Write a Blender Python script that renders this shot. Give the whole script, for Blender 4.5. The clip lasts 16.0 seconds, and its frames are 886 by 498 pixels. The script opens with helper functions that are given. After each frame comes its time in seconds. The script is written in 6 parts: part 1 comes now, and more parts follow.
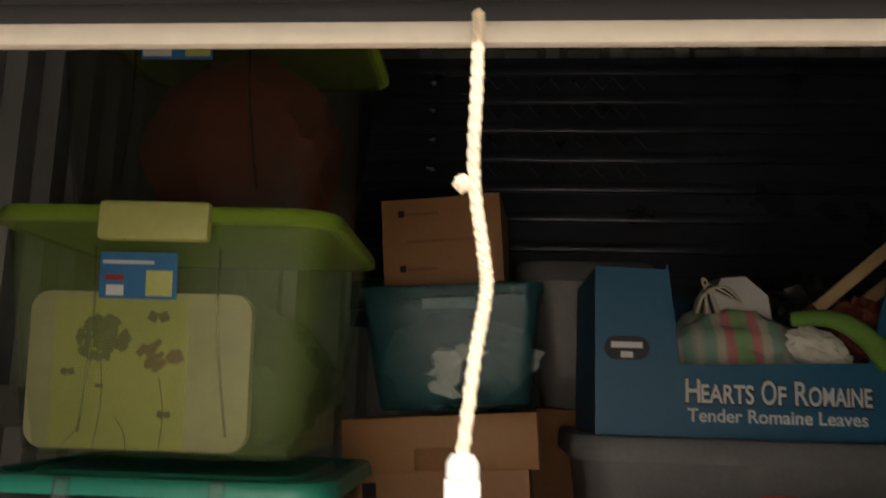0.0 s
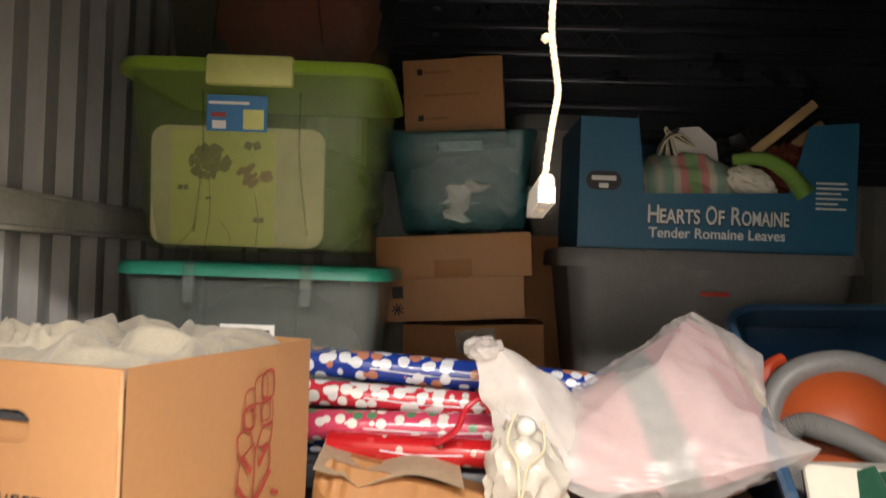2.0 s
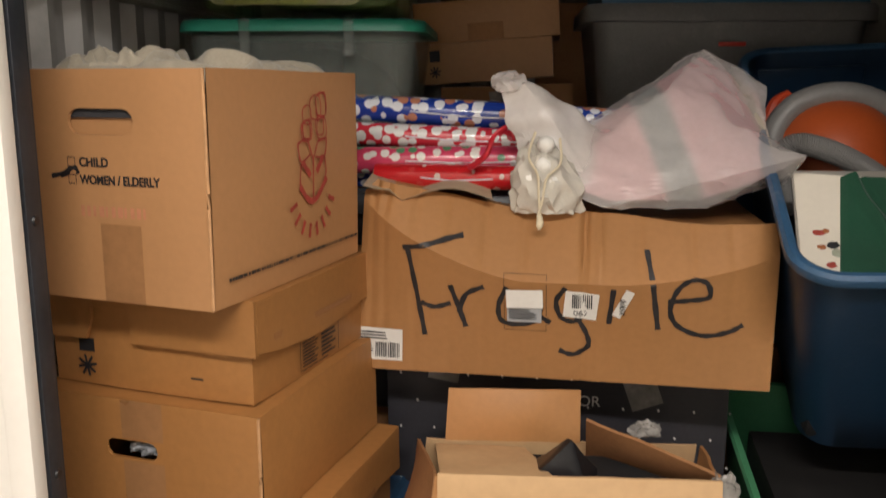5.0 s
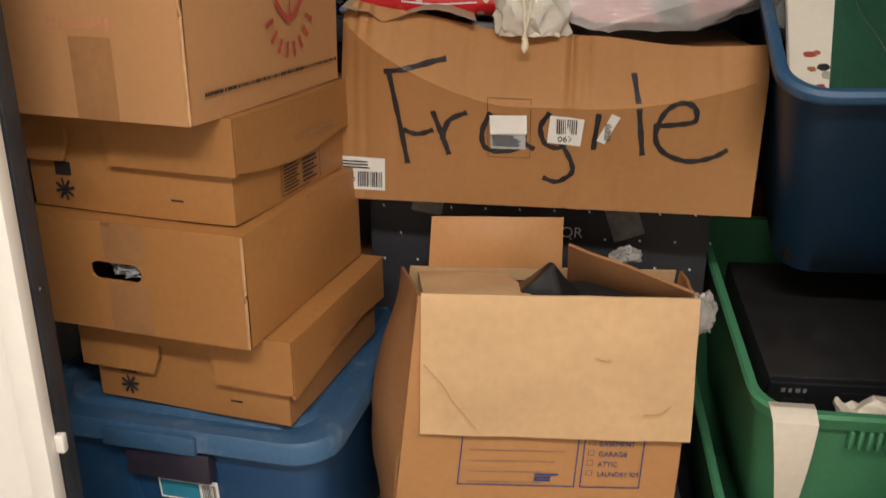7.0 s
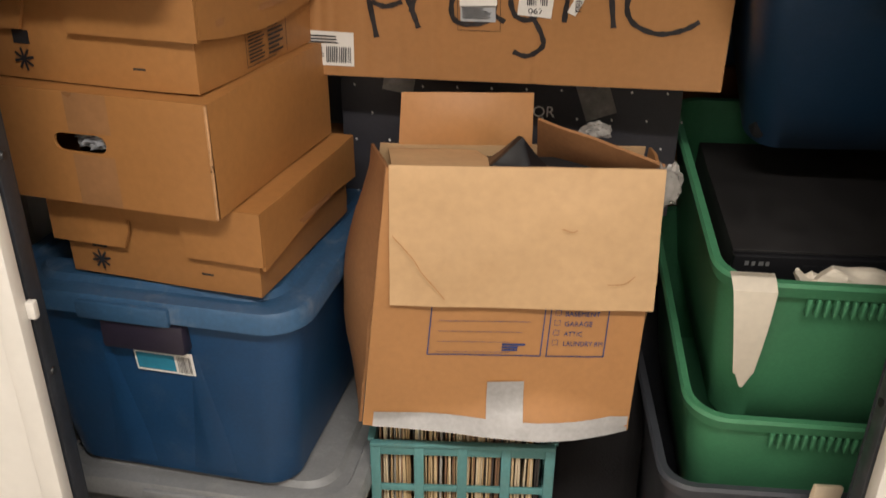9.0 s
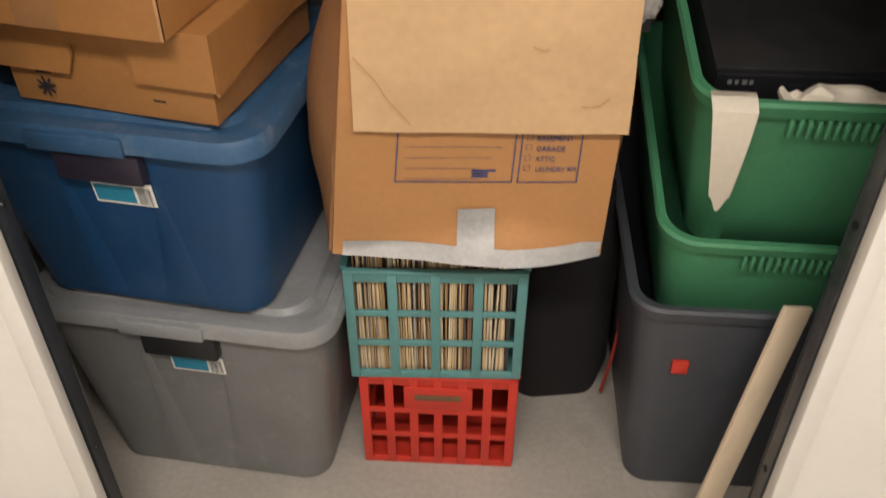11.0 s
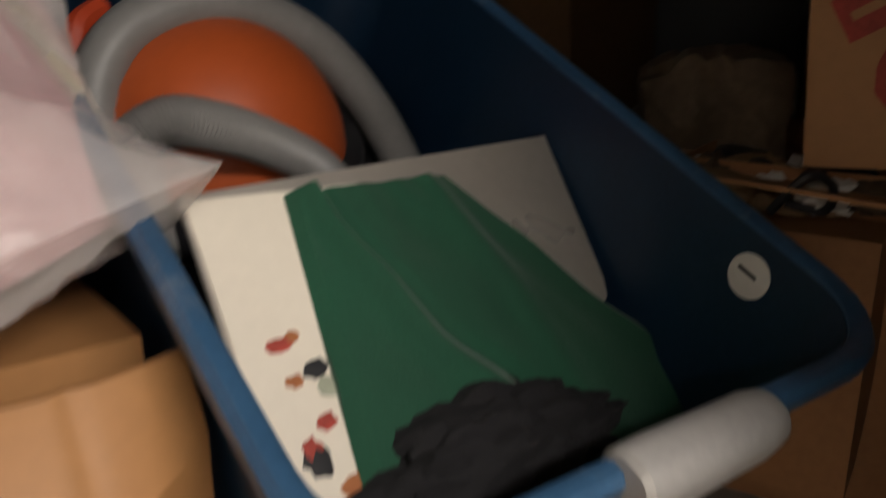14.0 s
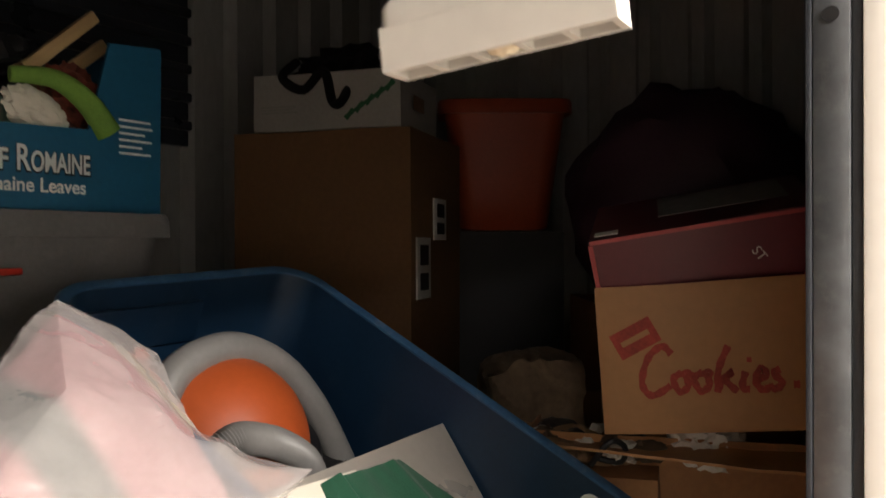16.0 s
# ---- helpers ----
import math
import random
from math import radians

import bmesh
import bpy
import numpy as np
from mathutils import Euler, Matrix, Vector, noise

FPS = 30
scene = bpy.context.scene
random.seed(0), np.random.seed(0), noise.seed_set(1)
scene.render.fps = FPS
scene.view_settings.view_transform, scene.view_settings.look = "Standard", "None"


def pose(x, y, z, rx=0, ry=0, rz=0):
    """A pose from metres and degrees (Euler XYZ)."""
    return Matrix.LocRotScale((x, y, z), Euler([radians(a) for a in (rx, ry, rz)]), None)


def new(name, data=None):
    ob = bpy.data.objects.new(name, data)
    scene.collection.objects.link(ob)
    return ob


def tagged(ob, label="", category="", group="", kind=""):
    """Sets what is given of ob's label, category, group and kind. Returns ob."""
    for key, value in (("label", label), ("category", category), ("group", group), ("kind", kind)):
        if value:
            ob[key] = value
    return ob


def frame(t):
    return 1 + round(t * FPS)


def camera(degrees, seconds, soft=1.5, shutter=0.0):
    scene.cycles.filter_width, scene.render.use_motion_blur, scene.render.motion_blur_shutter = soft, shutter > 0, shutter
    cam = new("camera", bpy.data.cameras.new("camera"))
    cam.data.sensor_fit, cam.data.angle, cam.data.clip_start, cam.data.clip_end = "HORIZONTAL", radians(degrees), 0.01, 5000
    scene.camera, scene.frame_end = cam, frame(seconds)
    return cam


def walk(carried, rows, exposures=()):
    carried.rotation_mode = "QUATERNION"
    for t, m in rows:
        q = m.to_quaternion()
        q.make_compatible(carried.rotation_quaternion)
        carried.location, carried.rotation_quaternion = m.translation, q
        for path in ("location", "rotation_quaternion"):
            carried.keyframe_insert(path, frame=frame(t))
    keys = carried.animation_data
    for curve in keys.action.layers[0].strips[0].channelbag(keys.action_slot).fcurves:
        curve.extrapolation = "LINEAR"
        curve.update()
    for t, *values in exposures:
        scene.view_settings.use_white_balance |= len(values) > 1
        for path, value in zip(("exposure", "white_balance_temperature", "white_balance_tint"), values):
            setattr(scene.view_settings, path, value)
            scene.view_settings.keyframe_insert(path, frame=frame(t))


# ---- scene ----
cam = camera(55.0, 16.0, soft=1.5, shutter=0.5)
METRES, EYE, TILT, LEAN, TURN = 2.5, 1.9, 9.5, -1.7, 4.6
ROWS = [
    (0.0, 0.0, 0.0, 0.0, 0.0, 0.0, -0.0),
    (0.5, 0.0141, -0.0294, -0.0063, -0.45, -2.88, -0.81),
    (1.0, 0.022, -0.0688, -0.0132, 0.2, -5.25, -1.26),
    (1.5, -0.0027, -0.1001, -0.0166, -0.32, -6.85, -1.26),
    (2.0, -0.0457, -0.1495, -0.0169, -2.46, -8.63, -0.7),
    (2.5, -0.0553, -0.174, -0.0234, -3.48, -11.52, -0.69),
    (3.0, -0.0378, -0.195, -0.0256, -1.93, -13.02, -0.5),
    (3.5, -0.0313, -0.2105, -0.0339, -0.31, -14.0, 0.37),
    (4.0, -0.0284, -0.2203, -0.0424, 0.49, -15.54, 1.24),
    (4.5, -0.0274, -0.2311, -0.0497, 0.56, -17.6, 1.77),
    (5.0, -0.0364, -0.2344, -0.0572, 0.32, -20.5, 1.63),
    (7.5, -0.0356, -0.241, -0.0879, -0.9, -30.99, 1.35),
    (8.0, -0.0326, -0.2452, -0.0918, -0.99, -32.24, 1.29),
    (8.5, -0.0309, -0.2511, -0.093, -1.2, -34.05, 1.21),
    (9.0, -0.0271, -0.2529, -0.0995, -1.7, -35.84, 0.95),
    (9.5, -0.0264, -0.2504, -0.1055, -1.54, -37.45, 1.11),
    (10.6, -0.018, -0.243, -0.1105, -2.0, -43.3, 1.1),
    (11.3, -0.007, -0.230, -0.1125, -3.4, -49.3, 1.2),
    (11.8, 0.001, -0.211, -0.1135, -6.2, -45.2, 1.1),
    (12.0, 0.0049, -0.1986, -0.114, -8.63, -40.01, 0.89),
    (12.5, 0.0057, -0.1079, -0.1189, -19.32, -35.66, -2.02),
    (13.0, 0.019, -0.0207, -0.1292, -28.47, -33.7, -5.06),
    (13.5, 0.0624, 0.0645, -0.1308, -34.38, -29.42, -5.04),
    (14.0, 0.0799, 0.128, -0.1279, -45.95, -23.98, -5.8),
    (14.5, 0.0554, 0.1795, -0.1091, -59.11, -17.56, -5.27),
    (15.0, 0.0031, 0.1648, -0.0925, -63.6, -12.83, -7.82),
    (15.5, -0.0604, 0.1224, -0.0691, -62.85, -9.15, -8.08),
    (16.0, -0.0983, 0.112, -0.0637, -62.73, -6.09, -7.46),
]
walk(cam, [(t, pose(0, 0, EYE, TILT, LEAN, TURN) @ pose(METRES * x, METRES * y, METRES * z, 90 + pitch, roll, yaw)) for t, x, y, z, yaw, pitch, roll in ROWS],
     exposures=[(0, 0.62), (0.5, 1.3), (1.5, 1.1), (2.5, 0.76), (3.5, 0.24), (5, 0.0), (9, -0.05), (12, 0.05), (13, 0.22), (14, 0.15), (14.5, 0.08), (15.2, 0.68), (16, 1.02)])

# ---------------------------------------------------------------- light
world = bpy.data.worlds.new("corridor_gloom")
world.use_nodes = True
world.node_tree.nodes["Background"].inputs[0].default_value = (0.9, 0.8, 0.7, 1)
world.node_tree.nodes["Background"].inputs[1].default_value = 0.009
scene.world = world


def tube_lamp(x, y, z, power):
    data = bpy.data.lights.new("corridor_lamp", "AREA")
    data.shape, data.size, data.size_y = "RECTANGLE", 1.2, 0.16
    data.energy, data.color = power, (1.0, 0.925, 0.85)
    ob = new("corridor_lamp", data)
    ob.matrix_world = pose(x, y, z, 0, 0, 0)
    return tagged(ob, "warm white corridor ceiling tube light", "lamp")


tube_lamp(0.05, -1.0, 2.66, 57)
# two unseen side tubes, added to lift the right and left of the unit
tube_lamp(-2.3, -1.2, 2.66, 12)
tube_lamp(2.5, -1.2, 2.66, 20)


# ---------------------------------------------------------------- materials
def mat(name, base, rough=0.6, vary=0.12, scale=6.0, grain=90.0, bump=0.15, metal=0.0, alpha=1.0, dirt=None, dirt_amount=0.35, stretch=(1, 1, 1), ribs=0.0, rand=0.06, sheen=0.0, coat=0.0):
    m = bpy.data.materials.new(name)
    m.use_nodes = True
    nt = m.node_tree
    n, l = nt.nodes, nt.links
    b = n["Principled BSDF"]
    tc = n.new("ShaderNodeTexCoord")
    mp = n.new("ShaderNodeMapping")
    mp.inputs["Scale"].default_value = stretch
    l.new(tc.outputs["Object"], mp.inputs["Vector"])
    big = n.new("ShaderNodeTexNoise")
    big.inputs["Scale"].default_value, big.inputs["Detail"].default_value = scale, 4
    fine = n.new("ShaderNodeTexNoise")
    fine.inputs["Scale"].default_value, fine.inputs["Detail"].default_value = grain, 3
    l.new(mp.outputs[0], big.inputs["Vector"])
    l.new(mp.outputs[0], fine.inputs["Vector"])
    ramp = n.new("ShaderNodeMapRange")
    ramp.inputs["From Min"].default_value, ramp.inputs["From Max"].default_value = 0.3, 0.7
    ramp.inputs["To Min"].default_value, ramp.inputs["To Max"].default_value = 1 - vary, 1 + vary
    l.new(big.outputs["Fac"], ramp.inputs["Value"])
    ramp2 = n.new("ShaderNodeMapRange")
    ramp2.inputs["From Min"].default_value, ramp2.inputs["From Max"].default_value = 0.3, 0.7
    ramp2.inputs["To Min"].default_value, ramp2.inputs["To Max"].default_value = 1 - vary * 0.6, 1 + vary * 0.6
    l.new(fine.outputs["Fac"], ramp2.inputs["Value"])
    mul = n.new("ShaderNodeMath")
    mul.operation = "MULTIPLY"
    l.new(ramp.outputs[0], mul.inputs[0])
    l.new(ramp2.outputs[0], mul.inputs[1])
    info = n.new("ShaderNodeObjectInfo")
    ramp3 = n.new("ShaderNodeMapRange")
    ramp3.inputs["To Min"].default_value, ramp3.inputs["To Max"].default_value = 1 - rand, 1 + rand
    l.new(info.outputs["Random"], ramp3.inputs["Value"])
    mul2 = n.new("ShaderNodeMath")
    mul2.operation = "MULTIPLY"
    l.new(mul.outputs[0], mul2.inputs[0])
    l.new(ramp3.outputs[0], mul2.inputs[1])
    col = n.new("ShaderNodeVectorMath")
    col.operation = "SCALE"
    col.inputs[0].default_value = base
    l.new(mul2.outputs[0], col.inputs["Scale"])
    out = col.outputs[0]
    if dirt:
        blot = n.new("ShaderNodeTexNoise")
        blot.inputs["Scale"].default_value, blot.inputs["Detail"].default_value, blot.inputs["Roughness"].default_value = scale * 1.7, 6, 0.7
        l.new(tc.outputs["Object"], blot.inputs["Vector"])
        cut = n.new("ShaderNodeMapRange")
        cut.inputs["From Min"].default_value, cut.inputs["From Max"].default_value = 0.55, 0.75
        cut.inputs["To Max"].default_value = dirt_amount
        l.new(blot.outputs["Fac"], cut.inputs["Value"])
        mix = n.new("ShaderNodeMix")
        mix.data_type = "RGBA"
        l.new(cut.outputs[0], mix.inputs["Factor"])
        l.new(out, mix.inputs["A"])
        mix.inputs["B"].default_value = (*dirt, 1)
        out = mix.outputs["Result"]
    l.new(out, b.inputs["Base Color"])
    rr = n.new("ShaderNodeMapRange")
    rr.inputs["To Min"].default_value, rr.inputs["To Max"].default_value = max(0.02, rough - 0.1), min(1, rough + 0.1)
    l.new(big.outputs["Fac"], rr.inputs["Value"])
    l.new(rr.outputs[0], b.inputs["Roughness"])
    b.inputs["Metallic"].default_value = metal
    b.inputs["Alpha"].default_value = alpha
    b.inputs["Coat Weight"].default_value = coat
    b.inputs["Sheen Weight"].default_value = sheen
    height = fine.outputs["Fac"]
    if ribs:
        wave = n.new("ShaderNodeTexWave")
        wave.bands_direction = "X"
        wave.inputs["Scale"].default_value, wave.inputs["Distortion"].default_value = ribs, 1.0
        l.new(tc.outputs["Object"], wave.inputs["Vector"])
        add = n.new("ShaderNodeMath")
        l.new(fine.outputs["Fac"], add.inputs[0])
        l.new(wave.outputs["Fac"], add.inputs[1])
        height = add.outputs[0]
    bp = n.new("ShaderNodeBump")
    bp.inputs["Strength"].default_value, bp.inputs["Distance"].default_value = bump, 0.002
    l.new(height, bp.inputs["Height"])
    l.new(bp.outputs[0], b.inputs["Normal"])
    return m


CARD = mat("cardboard", (0.41, 0.2, 0.075), 0.5, 0.06, 3, 90, 0.06, dirt=(0.29, 0.135, 0.05), dirt_amount=0.22, rand=0.1)
CARD_FOOD = mat("smooth_tan_cardboard", (0.43, 0.22, 0.095), 0.5, 0.05, 3, 90, 0.05, dirt=(0.34, 0.17, 0.07), dirt_amount=0.15)
CARD_FRUIT = mat("orange_brown_cardboard", (0.35, 0.16, 0.05), 0.48, 0.09, 3, 80, 0.07, dirt=(0.24, 0.105, 0.034), dirt_amount=0.3, rand=0.1)
CARD_PALE = mat("pale_cardboard", (0.54, 0.35, 0.185), 0.66, 0.07, 4, 60, 0.06, dirt=(0.36, 0.2, 0.09), dirt_amount=0.2)
# edge tone holds both wear and a soft painted highlight
CARD_EDGE = mat("worn_lit_card_edge", (0.48, 0.26, 0.12), 0.7, 0.15, 18, 90, 0.1)
# brown of plain cartons; also carries painted shade on some carton parts
CARD_DARK = mat("brown_and_shaded_cardboard", (0.30, 0.14, 0.055), 0.75, 0.12, 5, 120, 0.14, dirt=(0.2, 0.1, 0.04), dirt_amount=0.3)
CARD_WHITE = mat("white_cardboard", (0.66, 0.63, 0.55), 0.7, 0.08, 5, 100, 0.2)
BLUE_TOTE = mat("navy_plastic", (0.008, 0.048, 0.128), 0.42, 0.12, 7, 160, 0.12, dirt=(0.10, 0.14, 0.19), dirt_amount=0.25)
# same plastic as BLUE_TOTE, the big tote's shade put into its base
BLUE_TOTE_SHADED = mat("shaded_navy_plastic", (0.006, 0.025, 0.058), 0.42, 0.12, 7, 160, 0.12, dirt=(0.05, 0.07, 0.1), dirt_amount=0.25)
BLUE_LID = mat("slate_blue_plastic", (0.032, 0.088, 0.175), 0.4, 0.14, 8, 130, 0.15, dirt=(0.3, 0.32, 0.34), dirt_amount=0.35)
GREY_TOTE = mat("grey_plastic", (0.165, 0.165, 0.165), 0.48, 0.1, 7, 150, 0.12, dirt=(0.34, 0.33, 0.31), dirt_amount=0.3)
DKGREY_TOTE = mat("charcoal_plastic", (0.055, 0.06, 0.072), 0.45, 0.1, 7, 150, 0.12, dirt=(0.13, 0.13, 0.13), dirt_amount=0.3)
GREEN_TOTE = mat("green_plastic", (0.072, 0.26, 0.13), 0.38, 0.1, 7, 150, 0.1, dirt=(0.10, 0.26, 0.15), dirt_amount=0.25)
BLACK = mat("black_plastic", (0.012, 0.012, 0.014), 0.4, 0.15, 10, 150, 0.1)
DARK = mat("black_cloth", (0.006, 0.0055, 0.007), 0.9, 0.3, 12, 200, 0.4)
WHITE_PAINT = mat("white_wall_paint", (0.80, 0.77, 0.72), 0.5, 0.025, 3, 60, 0.05, dirt=(0.62, 0.58, 0.52), dirt_amount=0.12)
STEEL = mat("galvanised_steel", (0.34, 0.35, 0.36), 0.42, 0.18, 9, 70, 0.1, metal=0.85, dirt=(0.22, 0.2, 0.18), dirt_amount=0.4)
TRACK = mat("shaded_door_track", (0.035, 0.04, 0.05), 0.5, 0.2, 10, 90, 0.1, metal=0.3)
WALL_STEEL = mat("painted_corrugated_steel", (0.52, 0.515, 0.50), 0.45, 0.1, 3, 60, 0.08, metal=0.15, stretch=(1, 1, 0.3), dirt=(0.18, 0.17, 0.16), dirt_amount=0.4)
BOUNCE_DARK = mat("bounce_cutting_dark", (0.09, 0.09, 0.092), 0.6, 0.12, 4, 60, 0.1, metal=0.2)
NAVY_STEEL = mat("navy_ribbed_steel", (0.055, 0.06, 0.075), 0.3, 0.2, 5, 70, 0.05, metal=0.4)
CONCRETE = mat("concrete_floor", (0.36, 0.33, 0.29), 0.75, 0.12, 2.5, 80, 0.3, dirt=(0.2, 0.18, 0.16), dirt_amount=0.4)


# ---------------------------------------------------------------- shared builders
def mesh_of(name, bm, material, smooth=True):
    me = bpy.data.meshes.new(name)
    bmesh.ops.recalc_face_normals(bm, faces=bm.faces)
    bm.to_mesh(me)
    bm.free()
    if material:
        me.materials.append(material)
    if smooth:
        me.polygons.foreach_set("use_smooth", [True] * len(me.polygons))
        me.set_sharp_from_angle(angle=radians(38))
    return me


def part(name, bm, material, parent, label="", at=None, smooth=True):
    ob = new(name, mesh_of(name, bm, material, smooth))
    ob.parent = parent
    if at is not None:
        ob.matrix_basis = at
    return tagged(ob, label) if label else ob


def thing(name, m, label, category, group="", kind=""):
    ob = new(name)
    ob.empty_display_size = 0.05
    ob.matrix_basis = m
    return tagged(ob, label, category, group, kind)


def solid(name, bm, material, m, label, category="", kind="", group="", smooth=True):
    ob = new(name, mesh_of(name, bm, material, smooth))
    ob.matrix_basis = m
    return tagged(ob, label, category, group, kind)


def add_box(bm, x0, x1, y0, y1, z0, z1, bevel=0.0, m=None):
    made = bmesh.ops.create_cube(bm, size=1)
    vs = made["verts"]
    for v in vs:
        v.co = Vector((x0 + (v.co.x + 0.5) * (x1 - x0), y0 + (v.co.y + 0.5) * (y1 - y0), z0 + (v.co.z + 0.5) * (z1 - z0)))
    if bevel:
        es = list({e for v in vs for e in v.link_edges})
        r = bmesh.ops.bevel(bm, geom=es, offset=bevel, segments=2, affect="EDGES", profile=0.5)
        vs = list({v for f in r["faces"] for v in f.verts} | {v for v in vs if v.is_valid})
    if m is not None:
        bmesh.ops.transform(bm, matrix=m, verts=vs)
    return vs


def box(x0, x1, y0, y1, z0, z1, bevel=0.0):
    bm = bmesh.new()
    add_box(bm, x0, x1, y0, y1, z0, z1, bevel)
    return bm


def corner(x, y, z, yaw, w, d, pitch=0, roll=0):
    """The pose of a box of width w and depth d, origin at the middle of its base, from its front right corner."""
    m = pose(x, y, z, pitch, roll, yaw)
    return m @ Matrix.Translation((-w / 2, d / 2, 0))


def ring(w, d, r, seg=8):
    """A rounded rectangle, counter-clockwise from its front right corner."""
    r = min(r, w / 2 - 1e-4, d / 2 - 1e-4)
    out = []
    for cx, cy, a0 in ((w / 2 - r, -d / 2 + r, -90), (w / 2 - r, d / 2 - r, 0), (-w / 2 + r, d / 2 - r, 90), (-w / 2 + r, -d / 2 + r, 180)):
        for k in range(seg + 1):
            a = radians(a0 + 90 * k / seg)
            out.append((cx + r * math.cos(a), cy + r * math.sin(a)))
    return out


def loft(sections, close_first=True, close_last=True, bm=None, seg=8):
    """Skins rounded rectangles (z, width, depth, radius) from the first to the last."""
    bm = bm or bmesh.new()
    loops = [[bm.verts.new((x, y, z)) for x, y in ring(w, d, r, seg)] for z, w, d, r in sections]
    n = len(loops[0])
    for a, b in zip(loops, loops[1:]):
        for k in range(n):
            bm.faces.new((a[k], a[(k + 1) % n], b[(k + 1) % n], b[k]))
    if close_first:
        bm.faces.new(loops[0][::-1])
    if close_last:
        bm.faces.new(loops[-1])
    return bm


def tote_shell(w, d, h, taper=0.045, r=0.05, rim=0.014, wall=0.004, rim_h=0.03, step=0.0):
    """An open plastic storage tote: outer wall, rolled rim, inner wall and floor in one skin."""
    b, e = w - 2 * taper, d - 2 * taper
    u = lambda k: (b + (w - b) * k, e + (d - e) * k)
    s = [(0, b - 0.012, e - 0.012, r), (0.006, b, e, r)]
    for k in (0.25, 0.5, 0.75):
        s.append((h * k, *u(k), r))
    s += [(h - rim_h - 0.004, *u(1 - rim_h / h), r)]
    s += [(h - rim_h, w + rim, d + rim, r + 0.006), (h - 0.006, w + 2 * rim, d + 2 * rim, r + 0.01), (h, w + 1.4 * rim, d + 1.4 * rim, r + 0.008), (h - 0.002, w - 2 * wall, d - 2 * wall, r)]
    s += [(h * 0.5, u(0.5)[0] - 2 * wall, u(0.5)[1] - 2 * wall, r), (0.008, b - 2 * wall, e - 2 * wall, r)]
    return loft(s)


def tote_lid(w, d, r=0.055, h=0.035, over=0.014):
    """A snap-on lid, its skirt reaching below z = 0, with a raised field."""
    a, c = w + 2 * over, d + 2 * over
    return loft([(-h, a + 0.006, c + 0.006, r + 0.012), (-0.004, a + 0.004, c + 0.004, r + 0.012), (0.004, a - 0.006, c - 0.006, r + 0.008), (0.005, a - 0.05, c - 0.05, r), (-0.004, a - 0.06, c - 0.06, r), (-0.004, a - 0.10, c - 0.10, r), (0.006, a - 0.115, c - 0.115, r), (0.006, a - 0.13, c - 0.13, r)])


def rounded_slot(cx, cz, w, h, n=6):
    r = h / 2
    pts = []
    for sx, a0 in ((1, -90), (-1, 90)):
        for k in range(n + 1):
            a = radians(a0 + 180 * k / n)
            pts.append((cx + sx * (w / 2 - r) + r * math.cos(a), cz + r * math.sin(a)))
    return pts


def sheet(outline, holes=(), thick=0.004, m=None):
    """A flat board in the x z plane with holes through it, its outer face at y = 0 and its back at y = thick."""
    bm = bmesh.new()
    es = []
    for loop in (outline, *holes):
        vs = [bm.verts.new((x, 0, z)) for x, z in loop]
        es += [bm.edges.new((vs[k], vs[(k + 1) % len(vs)])) for k in range(len(vs))]
    bmesh.ops.triangle_fill(bm, edges=es, use_beauty=True)
    got = bmesh.ops.extrude_face_region(bm, geom=list(bm.faces))
    for v in got["geom"]:
        if isinstance(v, bmesh.types.BMVert):
            v.co.y += thick
    if m is not None:
        bmesh.ops.transform(bm, matrix=m, verts=bm.verts)
    return bm


def merge(into, bm, m=None):
    me = bpy.data.meshes.new("joined")
    if m is not None:
        bmesh.ops.transform(bm, matrix=m, verts=bm.verts)
    bm.to_mesh(me)
    bm.free()
    into.from_mesh(me)
    bpy.data.meshes.remove(me)
    return into


def bulge(bm, amount, w, d, h, seed=0.0):
    """Wavers a carton's walls: they bow outward in the middle and are uneven all over."""
    for v in bm.verts:
        k = math.sin(math.pi * min(1, max(0, v.co.z / h)))
        n = noise.noise_vector(Vector((v.co.x * 5 + seed, v.co.y * 5, v.co.z * 5)))
        v.co.x += (v.co.x / (w / 2)) * amount * k * (1 - min(1, abs(v.co.y) / (d / 2)) ** 2) + n.x * 0.0025
        v.co.y += (v.co.y / (d / 2)) * amount * k * (1 - min(1, abs(v.co.x) / (w / 2)) ** 2) + n.y * 0.0025
        v.co.z += n.z * 0.0025


def grid_box(w, d, h, cuts=6, open_top=False, t=0.004, bevel=0.003):
    """A carton's body, its faces divided so that they can bow."""
    bm = bmesh.new()
    add_box(bm, -w / 2, w / 2, -d / 2, d / 2, 0, h)
    if open_top:
        top = [f for f in bm.faces if f.normal.z > 0.5]
        got = bmesh.ops.inset_region(bm, faces=top, thickness=t)
        got = bmesh.ops.extrude_face_region(bm, geom=top)
        bmesh.ops.translate(bm, vec=(0, 0, -h + t), verts=[v for v in got["geom"] if isinstance(v, bmesh.types.BMVert)])
        bmesh.ops.delete(bm, geom=top, context="FACES")
    bmesh.ops.subdivide_edges(bm, edges=[e for e in bm.edges if e.calc_length() > 0.05], cuts=cuts, use_grid_fill=True)
    return bm


def carton(name, w, d, h, m, material, label, open_top=False, bow=0.004, seed=0.0, category="box"):
    ob = thing(name, m, label, category)
    bm = grid_box(w, d, h, 6, open_top)
    bulge(bm, bow, w, d, h, seed)
    part("body", bm, material, ob)
    return ob


